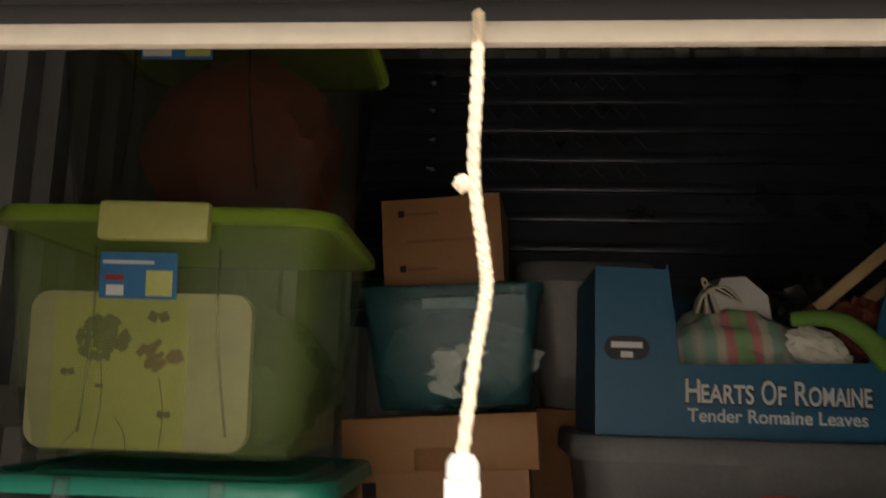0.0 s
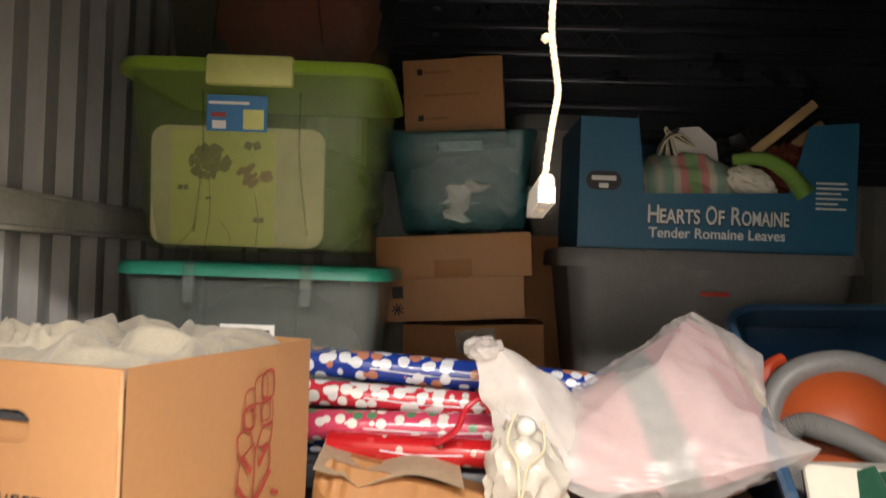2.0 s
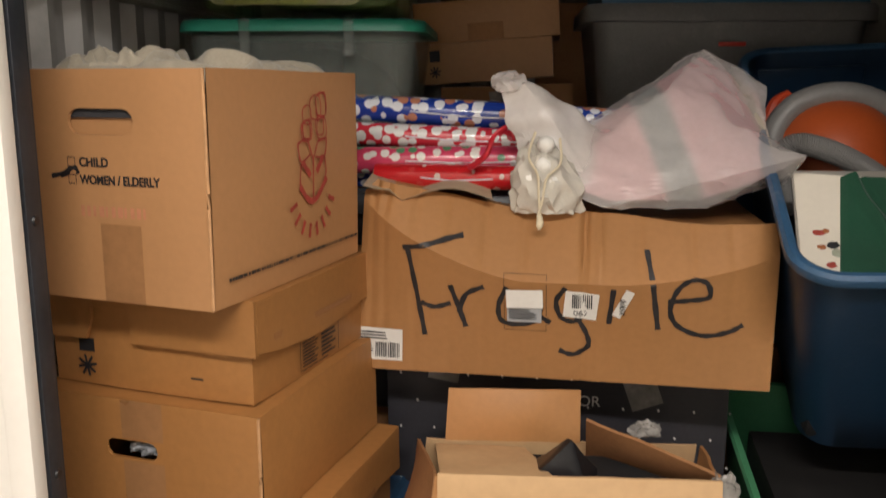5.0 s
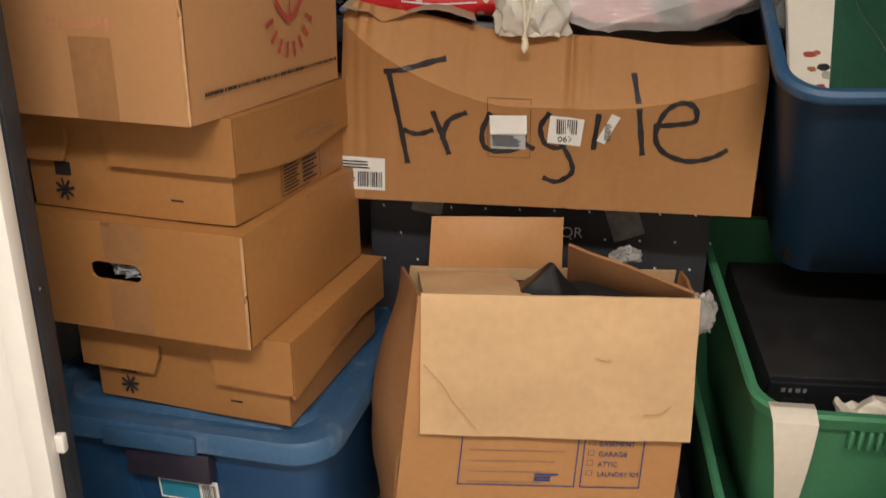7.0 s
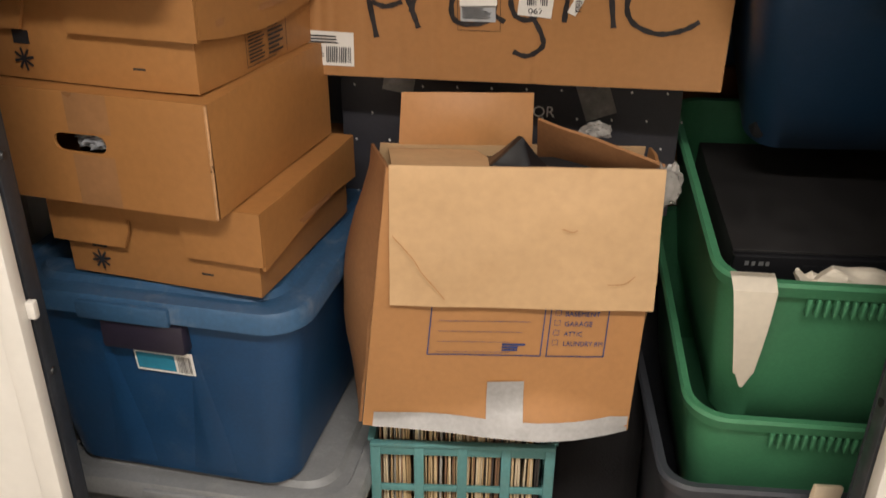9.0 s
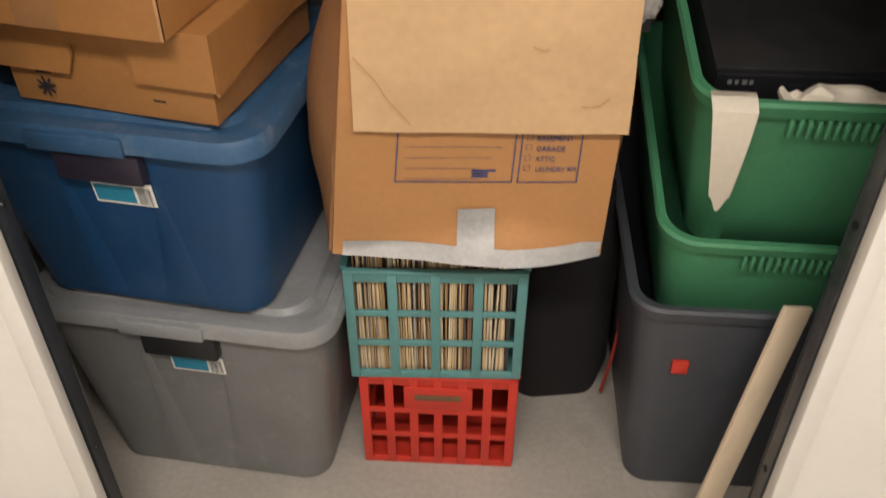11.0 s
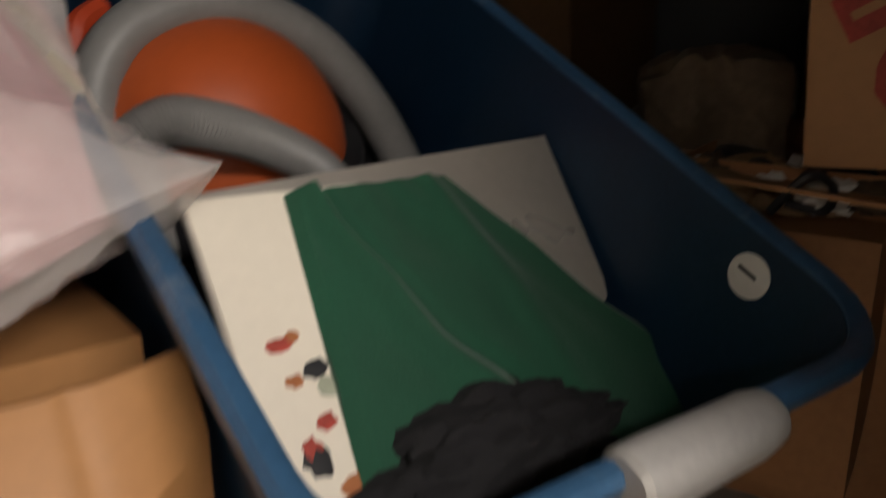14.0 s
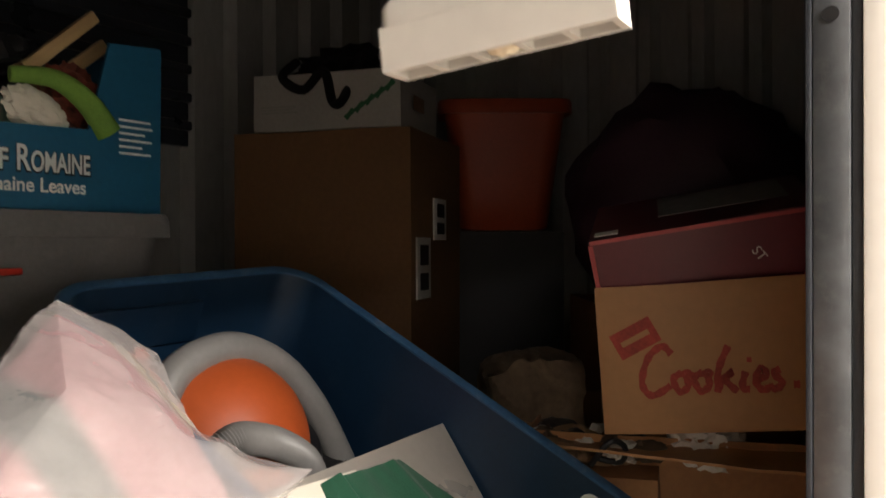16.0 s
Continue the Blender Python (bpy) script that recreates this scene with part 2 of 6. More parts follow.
def tote(name, w, d, h, m, material, label, lid=None, **k):
    ob = thing(name, m, label, "storage tote")
    part("body", tote_shell(w, d, h, **k), material, ob)
    if lid:
        part("lid", tote_lid(w, d), lid, ob, at=Matrix.Translation((0, 0, h)))
    return ob


def lump_small(r, seed):
    bm = bmesh.new()
    bmesh.ops.create_icosphere(bm, subdivisions=3, radius=r)
    for v in bm.verts:
        v.co *= 1 + 0.35 * noise.noise(v.co * (2.5 / r) + Vector((seed, 0, 0)))
    return bm


PLASTIC_WHITE = mat("white_plastic", (0.74, 0.72, 0.68), 0.35, 0.04, 10, 120, 0.05)


def lettering(text, size, material, parent, m, name="lettering", width=None, bold=0.0):
    """Flat printed letters in the x z plane of m, read from -y, starting at its origin."""
    cu = bpy.data.curves.new("letters", "FONT")
    cu.body, cu.size, cu.extrude = text, size, 0.0002
    cu.offset = bold
    tmp = bpy.data.objects.new("letters", cu)
    scene.collection.objects.link(tmp)
    bpy.context.view_layer.update()
    me = bpy.data.meshes.new_from_object(tmp.evaluated_get(bpy.context.evaluated_depsgraph_get()))
    bpy.data.objects.remove(tmp)
    me.name = name
    me.materials.clear()
    me.materials.append(material)
    sx = 1.0
    if width:
        xs = [v.co.x for v in me.vertices]
        sx = width / (max(xs) - min(xs))
    ob = new(name, me)
    ob.parent = parent
    ob.matrix_basis = m @ pose(0, 0, 0, 90, 0, 0) @ Matrix.Diagonal((sx, 1, 1, 1))
    return ob


def ribbon(points, width, place, off=0.0012):
    """A pen stroke through (u, v) points, smoothed, laid on a surface by place(u, v)."""
    ps = [Vector((a, b)) for a, b in points]
    fine = []
    for k in range(len(ps) - 1):
        p0, p1, p2, p3 = ps[max(k - 1, 0)], ps[k], ps[k + 1], ps[min(k + 2, len(ps) - 1)]
        for j in range(6):
            t = j / 6
            fine.append(0.5 * (2 * p1 + (p2 - p0) * t + (2 * p0 - 5 * p1 + 4 * p2 - p3) * t * t + (3 * p1 - p0 - 3 * p2 + p3) * t ** 3))
    fine.append(ps[-1])
    bm = bmesh.new()
    rows = []
    for k, p in enumerate(fine):
        d = (fine[min(k + 1, len(fine) - 1)] - fine[max(k - 1, 0)]).normalized()
        s = Vector((-d.y, d.x)) * width * (0.5 + 0.08 * math.sin(k * 1.7))
        rows.append([bm.verts.new(place(q.x, q.y) + Vector((0, -off, 0))) for q in (p + s, p, p - s)])
    for a, b in zip(rows, rows[1:]):
        for j in range(2):
            bm.faces.new((a[j], a[j + 1], b[j + 1], b[j]))
    return bm


def decal(u0, v0, u1, v1, place, off=0.0015, turn=0.0, n=4):
    """A paper sticker laid on a surface, from corner to corner, turned in degrees."""
    bm = bmesh.new()
    cx, cy, c, s = (u0 + u1) / 2, (v0 + v1) / 2, math.cos(radians(turn)), math.sin(radians(turn))
    g = []
    for i in range(n + 1):
        row = []
        for j in range(n + 1):
            a, b = u0 + (u1 - u0) * i / n - cx, v0 + (v1 - v0) * j / n - cy
            row.append(bm.verts.new(place(cx + a * c - b * s, cy + a * s + b * c) + Vector((0, -off, 0))))
        g.append(row)
    for i in range(n):
        for j in range(n):
            bm.faces.new((g[i][j], g[i + 1][j], g[i + 1][j + 1], g[i][j + 1]))
    return bm


def bars(u0, v0, u1, v1, count, place, off=0.002, seed=1, fill=0.5):
    """Upright printed bars side by side."""
    rng, bm, x = random.Random(seed), bmesh.new(), u0
    step = (u1 - u0) / count
    for k in range(count):
        w = step * fill * rng.uniform(0.6, 1.4)
        vs = [bm.verts.new(place(a, b) + Vector((0, -off, 0))) for a, b in ((x, v0), (x + w, v0), (x + w, v1), (x, v1))]
        bm.faces.new(vs)
        x += step
    return bm


def lines(u0, v0, u1, v1, count, place, off=0.002, seed=1, fill=0.45):
    """Unreadable lines of print, as level bars of uneven length."""
    rng, bm = random.Random(seed), bmesh.new()
    step = (v1 - v0) / count
    for k in range(count):
        b, e = v0 + k * step, u1 - (u1 - u0) * rng.uniform(0, 0.35)
        vs = [bm.verts.new(place(x, y) + Vector((0, -off, 0))) for x, y in ((u0, b), (e, b), (e, b + step * fill), (u0, b + step * fill))]
        bm.faces.new(vs)
    return bm


def tube(points, radius, seg=10, ribs=0, depth=0.0, closed=False, steps=8):
    """A round tube swept along a smooth line; ribs: rings for every metre, depth: how deep they are."""
    ps = [Vector(p) for p in points]
    path = []
    for k in range(len(ps) - 1):
        p0, p1, p2, p3 = ps[max(k - 1, 0)], ps[k], ps[k + 1], ps[min(k + 2, len(ps) - 1)]
        for j in range(steps):
            t = j / steps
            path.append(0.5 * (2 * p1 + (p2 - p0) * t + (2 * p0 - 5 * p1 + 4 * p2 - p3) * t * t + (3 * p1 - p0 - 3 * p2 + p3) * t ** 3))
    path.append(ps[-1])
    bm, loops, run = bmesh.new(), [], 0.0
    side = Vector((0, 0, 1))
    for k, p in enumerate(path):
        d = (path[min(k + 1, len(path) - 1)] - path[max(k - 1, 0)]).normalized()
        a = d.cross(side)
        a = a.normalized() if a.length > 1e-3 else d.cross(Vector((1, 0, 0))).normalized()
        b = a.cross(d).normalized()
        if k:
            run += (p - path[k - 1]).length
        r = (radius[0] + (radius[1] - radius[0]) * k / (len(path) - 1)) if isinstance(radius, tuple) else radius
        if ribs:
            r -= depth * (k % 2)
        loops.append([bm.verts.new(p + r * (math.cos(2 * math.pi * j / seg) * a + math.sin(2 * math.pi * j / seg) * b)) for j in range(seg)])
    for x, y in zip(loops, loops[1:]):
        for j in range(seg):
            bm.faces.new((x[j], x[(j + 1) % seg], y[(j + 1) % seg], y[j]))
    bm.faces.new(loops[0][::-1])
    bm.faces.new(loops[-1])
    return bm


def lump(rx, ry, rz, rough=0.12, scale=3.0, seed=0, sub=4, flat=-0.7, ridge=0.0):
    """A soft uneven body, flattened below."""
    bm = bmesh.new()
    bmesh.ops.create_icosphere(bm, subdivisions=sub, radius=1)
    for v in bm.verts:
        n = v.co.copy()
        k = 1 + rough * noise.fractal(n * scale + Vector((seed, 0, 0)), 1.0, 2.0, 4)
        if ridge:
            k += ridge * (0.5 - abs(noise.noise(n * scale * 1.3 + Vector((0, seed, 3)))))
        v.co = Vector((n.x * rx * k, n.y * ry * k, max(n.z, flat) * rz * k))
    return bm


def heap(w, d, rise, seed=0, n=44, folds=7.0, depth=0.02):
    """A heap of folded cloth over a w by d opening: a closed body with ridged folds on top."""
    bm = bmesh.new()
    g = []
    for i in range(n + 1):
        row = []
        for j in range(n + 1):
            x, y = (i / n - 0.5), (j / n - 0.5)
            q = Vector((x * folds * 0.6 + seed, y * folds * 0.6, seed))
            warp = noise.noise_vector(q * 0.7) * 0.9
            r = abs(noise.noise(Vector((q.x + warp.x, q.y * 0.45 + warp.y, 0.3))))
            r2 = abs(noise.noise(Vector((q.x * 1.9 - warp.y, q.y * 1.1 + warp.x, 4.3))))
            dome = max(0.0, (1 - (2 * x) ** 4) * (1 - (2 * y) ** 4))
            row.append(bm.verts.new((x * w, y * d, dome * (rise + depth * (1.6 - 5.5 * min(r, 0.32)) + depth * 0.5 * (1 - 5 * min(r2, 0.25))) - 0.02 * (1 - dome))))
        g.append(row)
    for i in range(n):
        for j in range(n):
            bm.faces.new((g[i][j], g[i + 1][j], g[i + 1][j + 1], g[i][j + 1]))
    got = bmesh.ops.extrude_face_region(bm, geom=list(bm.faces))
    for v in got["geom"]:
        if isinstance(v, bmesh.types.BMVert):
            v.co.z = -0.05
    return bm


# ---------------------------------------------------------------- the unit and the corridor
X0, X1, Y0, Y1, TOP = -0.86, 2.35, 0.42, 2.15, 2.75
DOOR_L, DOOR_R, DOOR_Y, DOOR_TOP = -0.605, 0.535, 0.37, 2.085
solid("floor", box(-3, 4, -2.2, 3.0, -0.1, 0), CONCRETE, pose(0, 0, 0), "bare concrete floor of the storage unit and corridor", "floor", "structure")
solid("ceiling", box(-3, 4, -2.2, 0.37, 2.8, 2.9), WHITE_PAINT, pose(0, 0, 0), "painted ceiling over the corridor", "ceiling", "structure")
# unit ceiling kept dark and separate so less light bounces inside
solid("ceiling_unit", box(-3, 4, 0.371, 3.0, 2.8, 2.9), BOUNCE_DARK, pose(0, 0, 0), "unseen dark ceiling over the storage unit, cuts light bounce", "ceiling", "structure")
solid("wall_corridor", box(-3, 4, -2.1, -2.0, 0, 2.8), WHITE_PAINT, pose(0, 0, 0), "plain white corridor wall opposite the unit", "wall", "structure")
solid("wall_corridor_west", box(-3.1, -3.0, -2.1, 0.5, 0, 2.8), WHITE_PAINT, pose(0, 0, 0), "plain white wall closing the corridor", "wall", "structure")
solid("wall_corridor_east", box(4.0, 4.1, -2.1, 0.5, 0, 2.8), WHITE_PAINT, pose(0, 0, 0), "plain white wall closing the corridor", "wall", "structure")


def corrugated(length, height, pitch=0.2, depth=0.03, flat=0.11, t=0.001):
    """A trapezoid-ribbed steel sheet along x, ribs upright, facing -y."""
    prof, x = [], 0.0
    slope = 0.022
    while x < length:
        prof += [(x, 0), (x + flat, 0), (x + flat + slope, -depth), (x + pitch - slope, -depth)]
        x += pitch
    prof.append((x, 0))
    bm = bmesh.new()
    lo = [bm.verts.new((a, b, 0)) for a, b in prof]
    hi = [bm.verts.new((a, b, height)) for a, b in prof]
    for k in range(len(prof) - 1):
        bm.faces.new((lo[k], lo[k + 1], hi[k + 1], hi[k]))
    got = bmesh.ops.extrude_face_region(bm, geom=list(bm.faces))
    bmesh.ops.translate(bm, vec=(0, 0.012, 0), verts=[v for v in got["geom"] if isinstance(v, bmesh.types.BMVert)])
    return bm


solid("wall_left", corrugated(1.9, 2.8, 0.115, 0.024, 0.05), WALL_STEEL, pose(X0 - 0.02, 0.36, 0, 0, 0, 90), "grey corrugated steel side wall of the unit", "wall", "structure", smooth=False)
rail = bmesh.new()
add_box(rail, X0 - 0.005, X0 + 0.045, 0.44, 1.76, 1.822, 1.830, 0.002)
add_box(rail, X0 - 0.005, X0 + 0.045, 0.44, 1.76, 1.880, 1.888, 0.002)
add_box(rail, X0 + 0.035, X0 + 0.045, 0.44, 1.76, 1.8305, 1.8795, 0.002)
solid("wall_rail", rail, mat("pale_rail_steel", (0.60, 0.60, 0.53), 0.45, 0.14, 8, 70, 0.08), pose(0, 0, 0), "galvanised steel channel rail across the side wall", "rail", "structure")
solid("wall_back", corrugated(3.5, 2.8, 0.165, 0.035, 0.085), WALL_STEEL, pose(X0, Y1, 0), "corrugated steel back wall with upright ribs", "wall", "structure", smooth=False)
solid("wall_right", corrugated(2.0, 2.8, 0.165, 0.035, 0.085), WALL_STEEL, pose(X1, Y1 + 0.1, 0, 0, 0, -90), "corrugated steel side wall at the far end", "wall", "structure", smooth=False)

# unseen dark sheets added behind the white front to stop inside bounce
solid("wall_lining", box(DOOR_R + 0.04, X1, 0.372, 0.38, 0, 2.8), BOUNCE_DARK, pose(0, 0, 0), "unseen dark sheet inside the front wall, cuts light bounce", "wall", "structure")
solid("wall_lining_header", box(DOOR_L, DOOR_R, 0.372, 0.378, 2.2, 2.8), BOUNCE_DARK, pose(0, 0, 0), "unseen dark sheet over the door, cuts light bounce", "wall", "structure")
# the corridor face of the unit: white sheet walls, jambs, header
solid("wall_front_left", box(-3, DOOR_L - 0.031, 0.338, 0.37, 0, 2.8), WHITE_PAINT, pose(0, 0, 0), "white painted sheet wall beside the door", "wall", "structure")
solid("wall_front_right", box(DOOR_R + 0.032, 4, 0.338, 0.37, 0, 2.8), WHITE_PAINT, pose(0, 0, 0), "white painted sheet wall beside the door", "wall", "structure")
solid("wall_front_header", box(DOOR_L + 0.001, DOOR_R - 0.001, 0.331, 0.37, DOOR_TOP, 2.8), WHITE_PAINT, pose(0, 0, 0), "white painted header over the door", "wall", "structure")


def jamb(x, s, steel):
    """A door jamb at x; s: the way to the wall. White post, then the steel guide track behind it with its bolts."""
    ob = thing("door_jamb", pose(x, 0, 0), "white steel door jamb with steel guide track", "door frame", kind="structure")
    a, b = sorted((0, s * 0.030))
    part("post", box(a, b, 0.331, 0.357, 0, 2.5, 0.0015), WHITE_PAINT, ob)
    a, b = sorted((s * 0.008, s * 0.03))
    part("groove", box(a, b, 0.358, 0.366, 0, 2.5), TRACK, ob, "dark groove")
    a, b = sorted((s * 0.001, s * 0.03))
    part("track", box(a, b, 0.3665, 0.397, 0, 2.5, 0.0015), steel, ob, "guide track")
    part("track_lip", box(a - 0.0005, b - 0.002, 0.3975, 0.403, 0, 2.5, 0.001), TRACK, ob)
    for z in (0.35, 0.86, 1.18, 1.50, 1.98):
        bm = bmesh.new()
        bmesh.ops.create_cone(bm, segments=14, radius1=0.007, radius2=0.0055, depth=0.003, cap_ends=True)
        part("bolt", bm, BLACK, ob, at=pose(0, 0.382, z, 0, 90, 0))
    return ob


TRACK_STEEL = mat("dull_track_steel", (0.13, 0.14, 0.155), 0.38, 0.2, 14, 60, 0.1, metal=0.7, dirt=(0.3, 0.3, 0.3), dirt_amount=0.4)
# left track: same steel as the right, its shade put into near-black
left_jamb = jamb(DOOR_L, -1, TRACK)
jamb(DOOR_R, 1, TRACK_STEEL)
part("clip", box(0.0, 0.012, 0.350, 0.362, 0.962, 0.988, 0.002), WHITE_PAINT, left_jamb, "small white strike clip")

# the rolled-up door: coil above, curtain end and bottom bar with its pull rope
DOOR_GREY = mat("dark_door_curtain", (0.05, 0.05, 0.052), 0.5, 0.1, 5, 80, 0.1)
CREAM = mat("cream_enamel", (0.72, 0.66, 0.56), 0.45, 0.06, 6, 80, 0.08)
roller = thing("rolling_door", pose(0, 0, 0), "rolled-up steel door with cream bottom bar and pull rope", "door", kind="structure")
bm = bmesh.new()
bmesh.ops.create_cone(bm, segments=40, radius1=0.16, radius2=0.16, depth=1.1, cap_ends=True)
part("coil", bm, DOOR_GREY, roller, "dark rolled curtain", at=pose(-0.04, 0.56, 2.36, 0, 90, 0))
part("curtain", box(-0.57, 0.5, 0.394, 0.402, 2.078, 2.36), DOOR_GREY, roller)
for z in (2.096, 2.125):
    part("curtain_fold", tube([(-0.57, 0.392, z), (0.5, 0.392, z)], 0.006, 8), DOOR_GREY, roller)
part("bottom_bar", box(-0.6, 0.525, 0.390, 0.398, 2.067, 2.079, 0.002), CREAM, roller, "cream painted bottom bar")
ROPE = mat("cream_braided_rope", (0.72, 0.62, 0.46), 0.8, 0.1, 20, 260, 0.5)
RX, RY = -0.016, 0.383


def rope(points, r, turns):
    """A laid rope: three strands wound round one another."""
    bm = bmesh.new()
    ps = [Vector(p) for p in points]
    for s in range(3):
        path = []
        for k in range(61):
            t = k / 60 * (len(ps) - 1)
            i = min(int(t), len(ps) - 2)
            f = t - i
            p0, p1, p2, p3 = ps[max(i - 1, 0)], ps[i], ps[i + 1], ps[min(i + 2, len(ps) - 1)]
            p = 0.5 * (2 * p1 + (p2 - p0) * f + (2 * p0 - 5 * p1 + 4 * p2 - p3) * f * f + (3 * p1 - p0 - 3 * p2 + p3) * f ** 3)
            a = 2 * math.pi * (turns * k / 60 + s / 3)
            path.append(p + Vector((math.cos(a) * r * 0.5, math.sin(a) * r * 0.5, 0)))
        merge(bm, strand(path, r * 0.62))
    return bm


def strand(path, r, seg=7):
    bm, loops = bmesh.new(), []
    for k, p in enumerate(path):
        d = (path[min(k + 1, len(path) - 1)] - path[max(k - 1, 0)]).normalized()
        a = d.cross(Vector((0, 1, 0))).normalized()
        b = a.cross(d)
        loops.append([bm.verts.new(p + r * (math.cos(6.2832 * j / seg) * a + math.sin(6.2832 * j / seg) * b)) for j in range(seg)])
    for x, y in zip(loops, loops[1:]):
        for j in range(seg):
            bm.faces.new((x[j], x[(j + 1) % seg], y[(j + 1) % seg], y[j]))
    return bm


ROPE_PTS = [(RX - 0.003, RY, 2.08), (RX - 0.003, RY, 2.045), (RX - 0.0035, RY, 2.0), (RX + 0.002, RY, 1.962), (RX + 0.0035, RY, 1.945), (RX - 0.001, RY, 1.915), (RX - 0.006, RY, 1.868)]
part("pull_rope", rope(ROPE_PTS, 0.0031, 13), ROPE, roller, "cream braided pull rope")
part("frayed_end", lump_small(0.0045, 3), ROPE, roller, at=pose(RX - 0.008, RY, 1.995))
hd = bmesh.new()
merge(hd, loft([(0.013, 0.0125, 0.080, 0.004), (0.0135, 0.0145, 0.084, 0.005), (0.020, 0.0145, 0.084, 0.005), (0.024, 0.010, 0.078, 0.004)]))
for k in range(6):
    add_box(hd, -0.0065, 0.0065, -0.040 + k * 0.0158, -0.0375 + k * 0.0158, -0.002, 0.0132)
add_box(hd, -0.0075, -0.0055, -0.040, 0.0415, -0.002, 0.0132)
add_box(hd, 0.0055, 0.0075, -0.040, 0.0415, -0.002, 0.0132)
handle = part("handle", hd, PLASTIC_WHITE, roller, "white plastic rope handle with slots below", at=pose(RX - 0.0065, RY + 0.026, 1.846, -6, 0, 3))
part("knot", lump_small(0.0055, 5), ROPE, handle, at=pose(0, 0, 0.002))

INK = mat("black_ink", (0.015, 0.015, 0.018), 0.6, 0.2, 20, 200, 0.02)
MARKER = mat("marker_ink", (0.022, 0.02, 0.022), 0.55, 0.45, 40, 160, 0.02)
RED_INK = mat("red_ink", (0.36, 0.05, 0.035), 0.7, 0.25, 30, 200, 0.02)
BLUE_INK = mat("blue_ink", (0.03, 0.05, 0.16), 0.65, 0.2, 30, 200, 0.02)
GREEN_INK = mat("green_ink", (0.02, 0.12, 0.05), 0.7, 0.2, 30, 200, 0.02)
PAPER = mat("white_paper", (0.78, 0.76, 0.72), 0.6, 0.04, 8, 120, 0.05)
YELLOW = mat("yellow_print", (0.7, 0.55, 0.04), 0.6, 0.05)
TAPE = mat("brown_parcel_tape", (0.30, 0.15, 0.065), 0.3, 0.12, 12, 80, 0.06, coat=0.3)
DUCT = mat("silver_duct_tape", (0.52, 0.52, 0.53), 0.32, 0.12, 18, 120, 0.15, metal=0.55)
# dark brown for shade in hand openings, and for the stick ends
HOLE = mat("hole_shade_brown", (0.16, 0.085, 0.04), 0.9, 0.2)
CLOTH = mat("oatmeal_cloth", (0.31, 0.275, 0.215), 0.95, 0.1, 9, 260, 0.5, sheen=0.3)


def hole_panel(w, h, material, parent, m, hole=None, label="", thick=0.005, name="panel", notch=None):
    """One wall of a carton, base at z = 0, with a hand hole (x, z, width, height)."""
    out = [(-w / 2, 0), (w / 2, 0), (w / 2, h), (-w / 2, h)]
    if notch:
        a, b, c = notch
        out = [(-w / 2, 0), (a, 0), (a + 0.012, c * 0.6), (a + 0.012, c), (b - 0.008, c), (b, c * 0.5), (b, 0), (w / 2, 0), (w / 2, h), (-w / 2, h)]
    bm = sheet(out, [rounded_slot(*hole)] if hole else (), thick)
    return part(name, bm, material, parent, label, at=m, smooth=False)


def panel_carton(name, w, d, h, m, material, label, hole=None, open_top=False, bow=0.004, seed=0.0, notch=None, category="box"):
    """A carton with a front wall of its own that can hold a hand hole; bowed side and back walls."""
    ob = thing(name, m, label, category)
    if hole or notch:
        bm = grid_box(w, d - 0.006, h, 7, open_top)
        front = [f for f in bm.faces if f.calc_center_median().y < -d / 2 + 0.006 and abs(f.normal.y) > 0.9]
        bmesh.ops.delete(bm, geom=front, context="FACES")
        bulge(bm, bow, w, d, h, seed)
        part("body", bm, material, ob, at=Matrix.Translation((0, 0.003, 0)))
        hole_panel(w - 0.001, h, material, ob, pose(0, -d / 2, 0), hole, name="front_wall", notch=notch)
    else:
        bm = grid_box(w, d, h, 7, open_top)
        bulge(bm, bow, w, d, h, seed)
        part("body", bm, material, ob)
    return ob


def flat_front(d, off=0.0):
    return lambda u, v: Vector((u, -d / 2 - off, v))


def flat_side(w, off=0.0):
    """The right wall: u runs back from the front edge."""
    return lambda u, v: Vector((w / 2 + off, u, v))


def star_mark(cx, cz, r, parent, place, material=None):
    for k in range(4):
        a = math.pi * k / 4 + 0.2
        bm = ribbon([(cx - r * math.cos(a), cz - r * math.sin(a)), (cx + r * math.cos(a), cz + r * math.sin(a))], r * 0.22, place, 0.0045 + 0.0002 * k)
        part("printed_star", bm, material or INK, parent)


def seam_edges(w, d, h, parent, material):
    """The folded edge at a carton's front right corner, lighter from wear and painted highlight."""
    part("folded_edge", tube([(w / 2 - 0.001, -d / 2 + 0.001, 0.002), (w / 2, -d / 2, h * 0.5), (w / 2 - 0.001, -d / 2 + 0.001, h - 0.002)], 0.0026, 6), CARD_EDGE, parent)


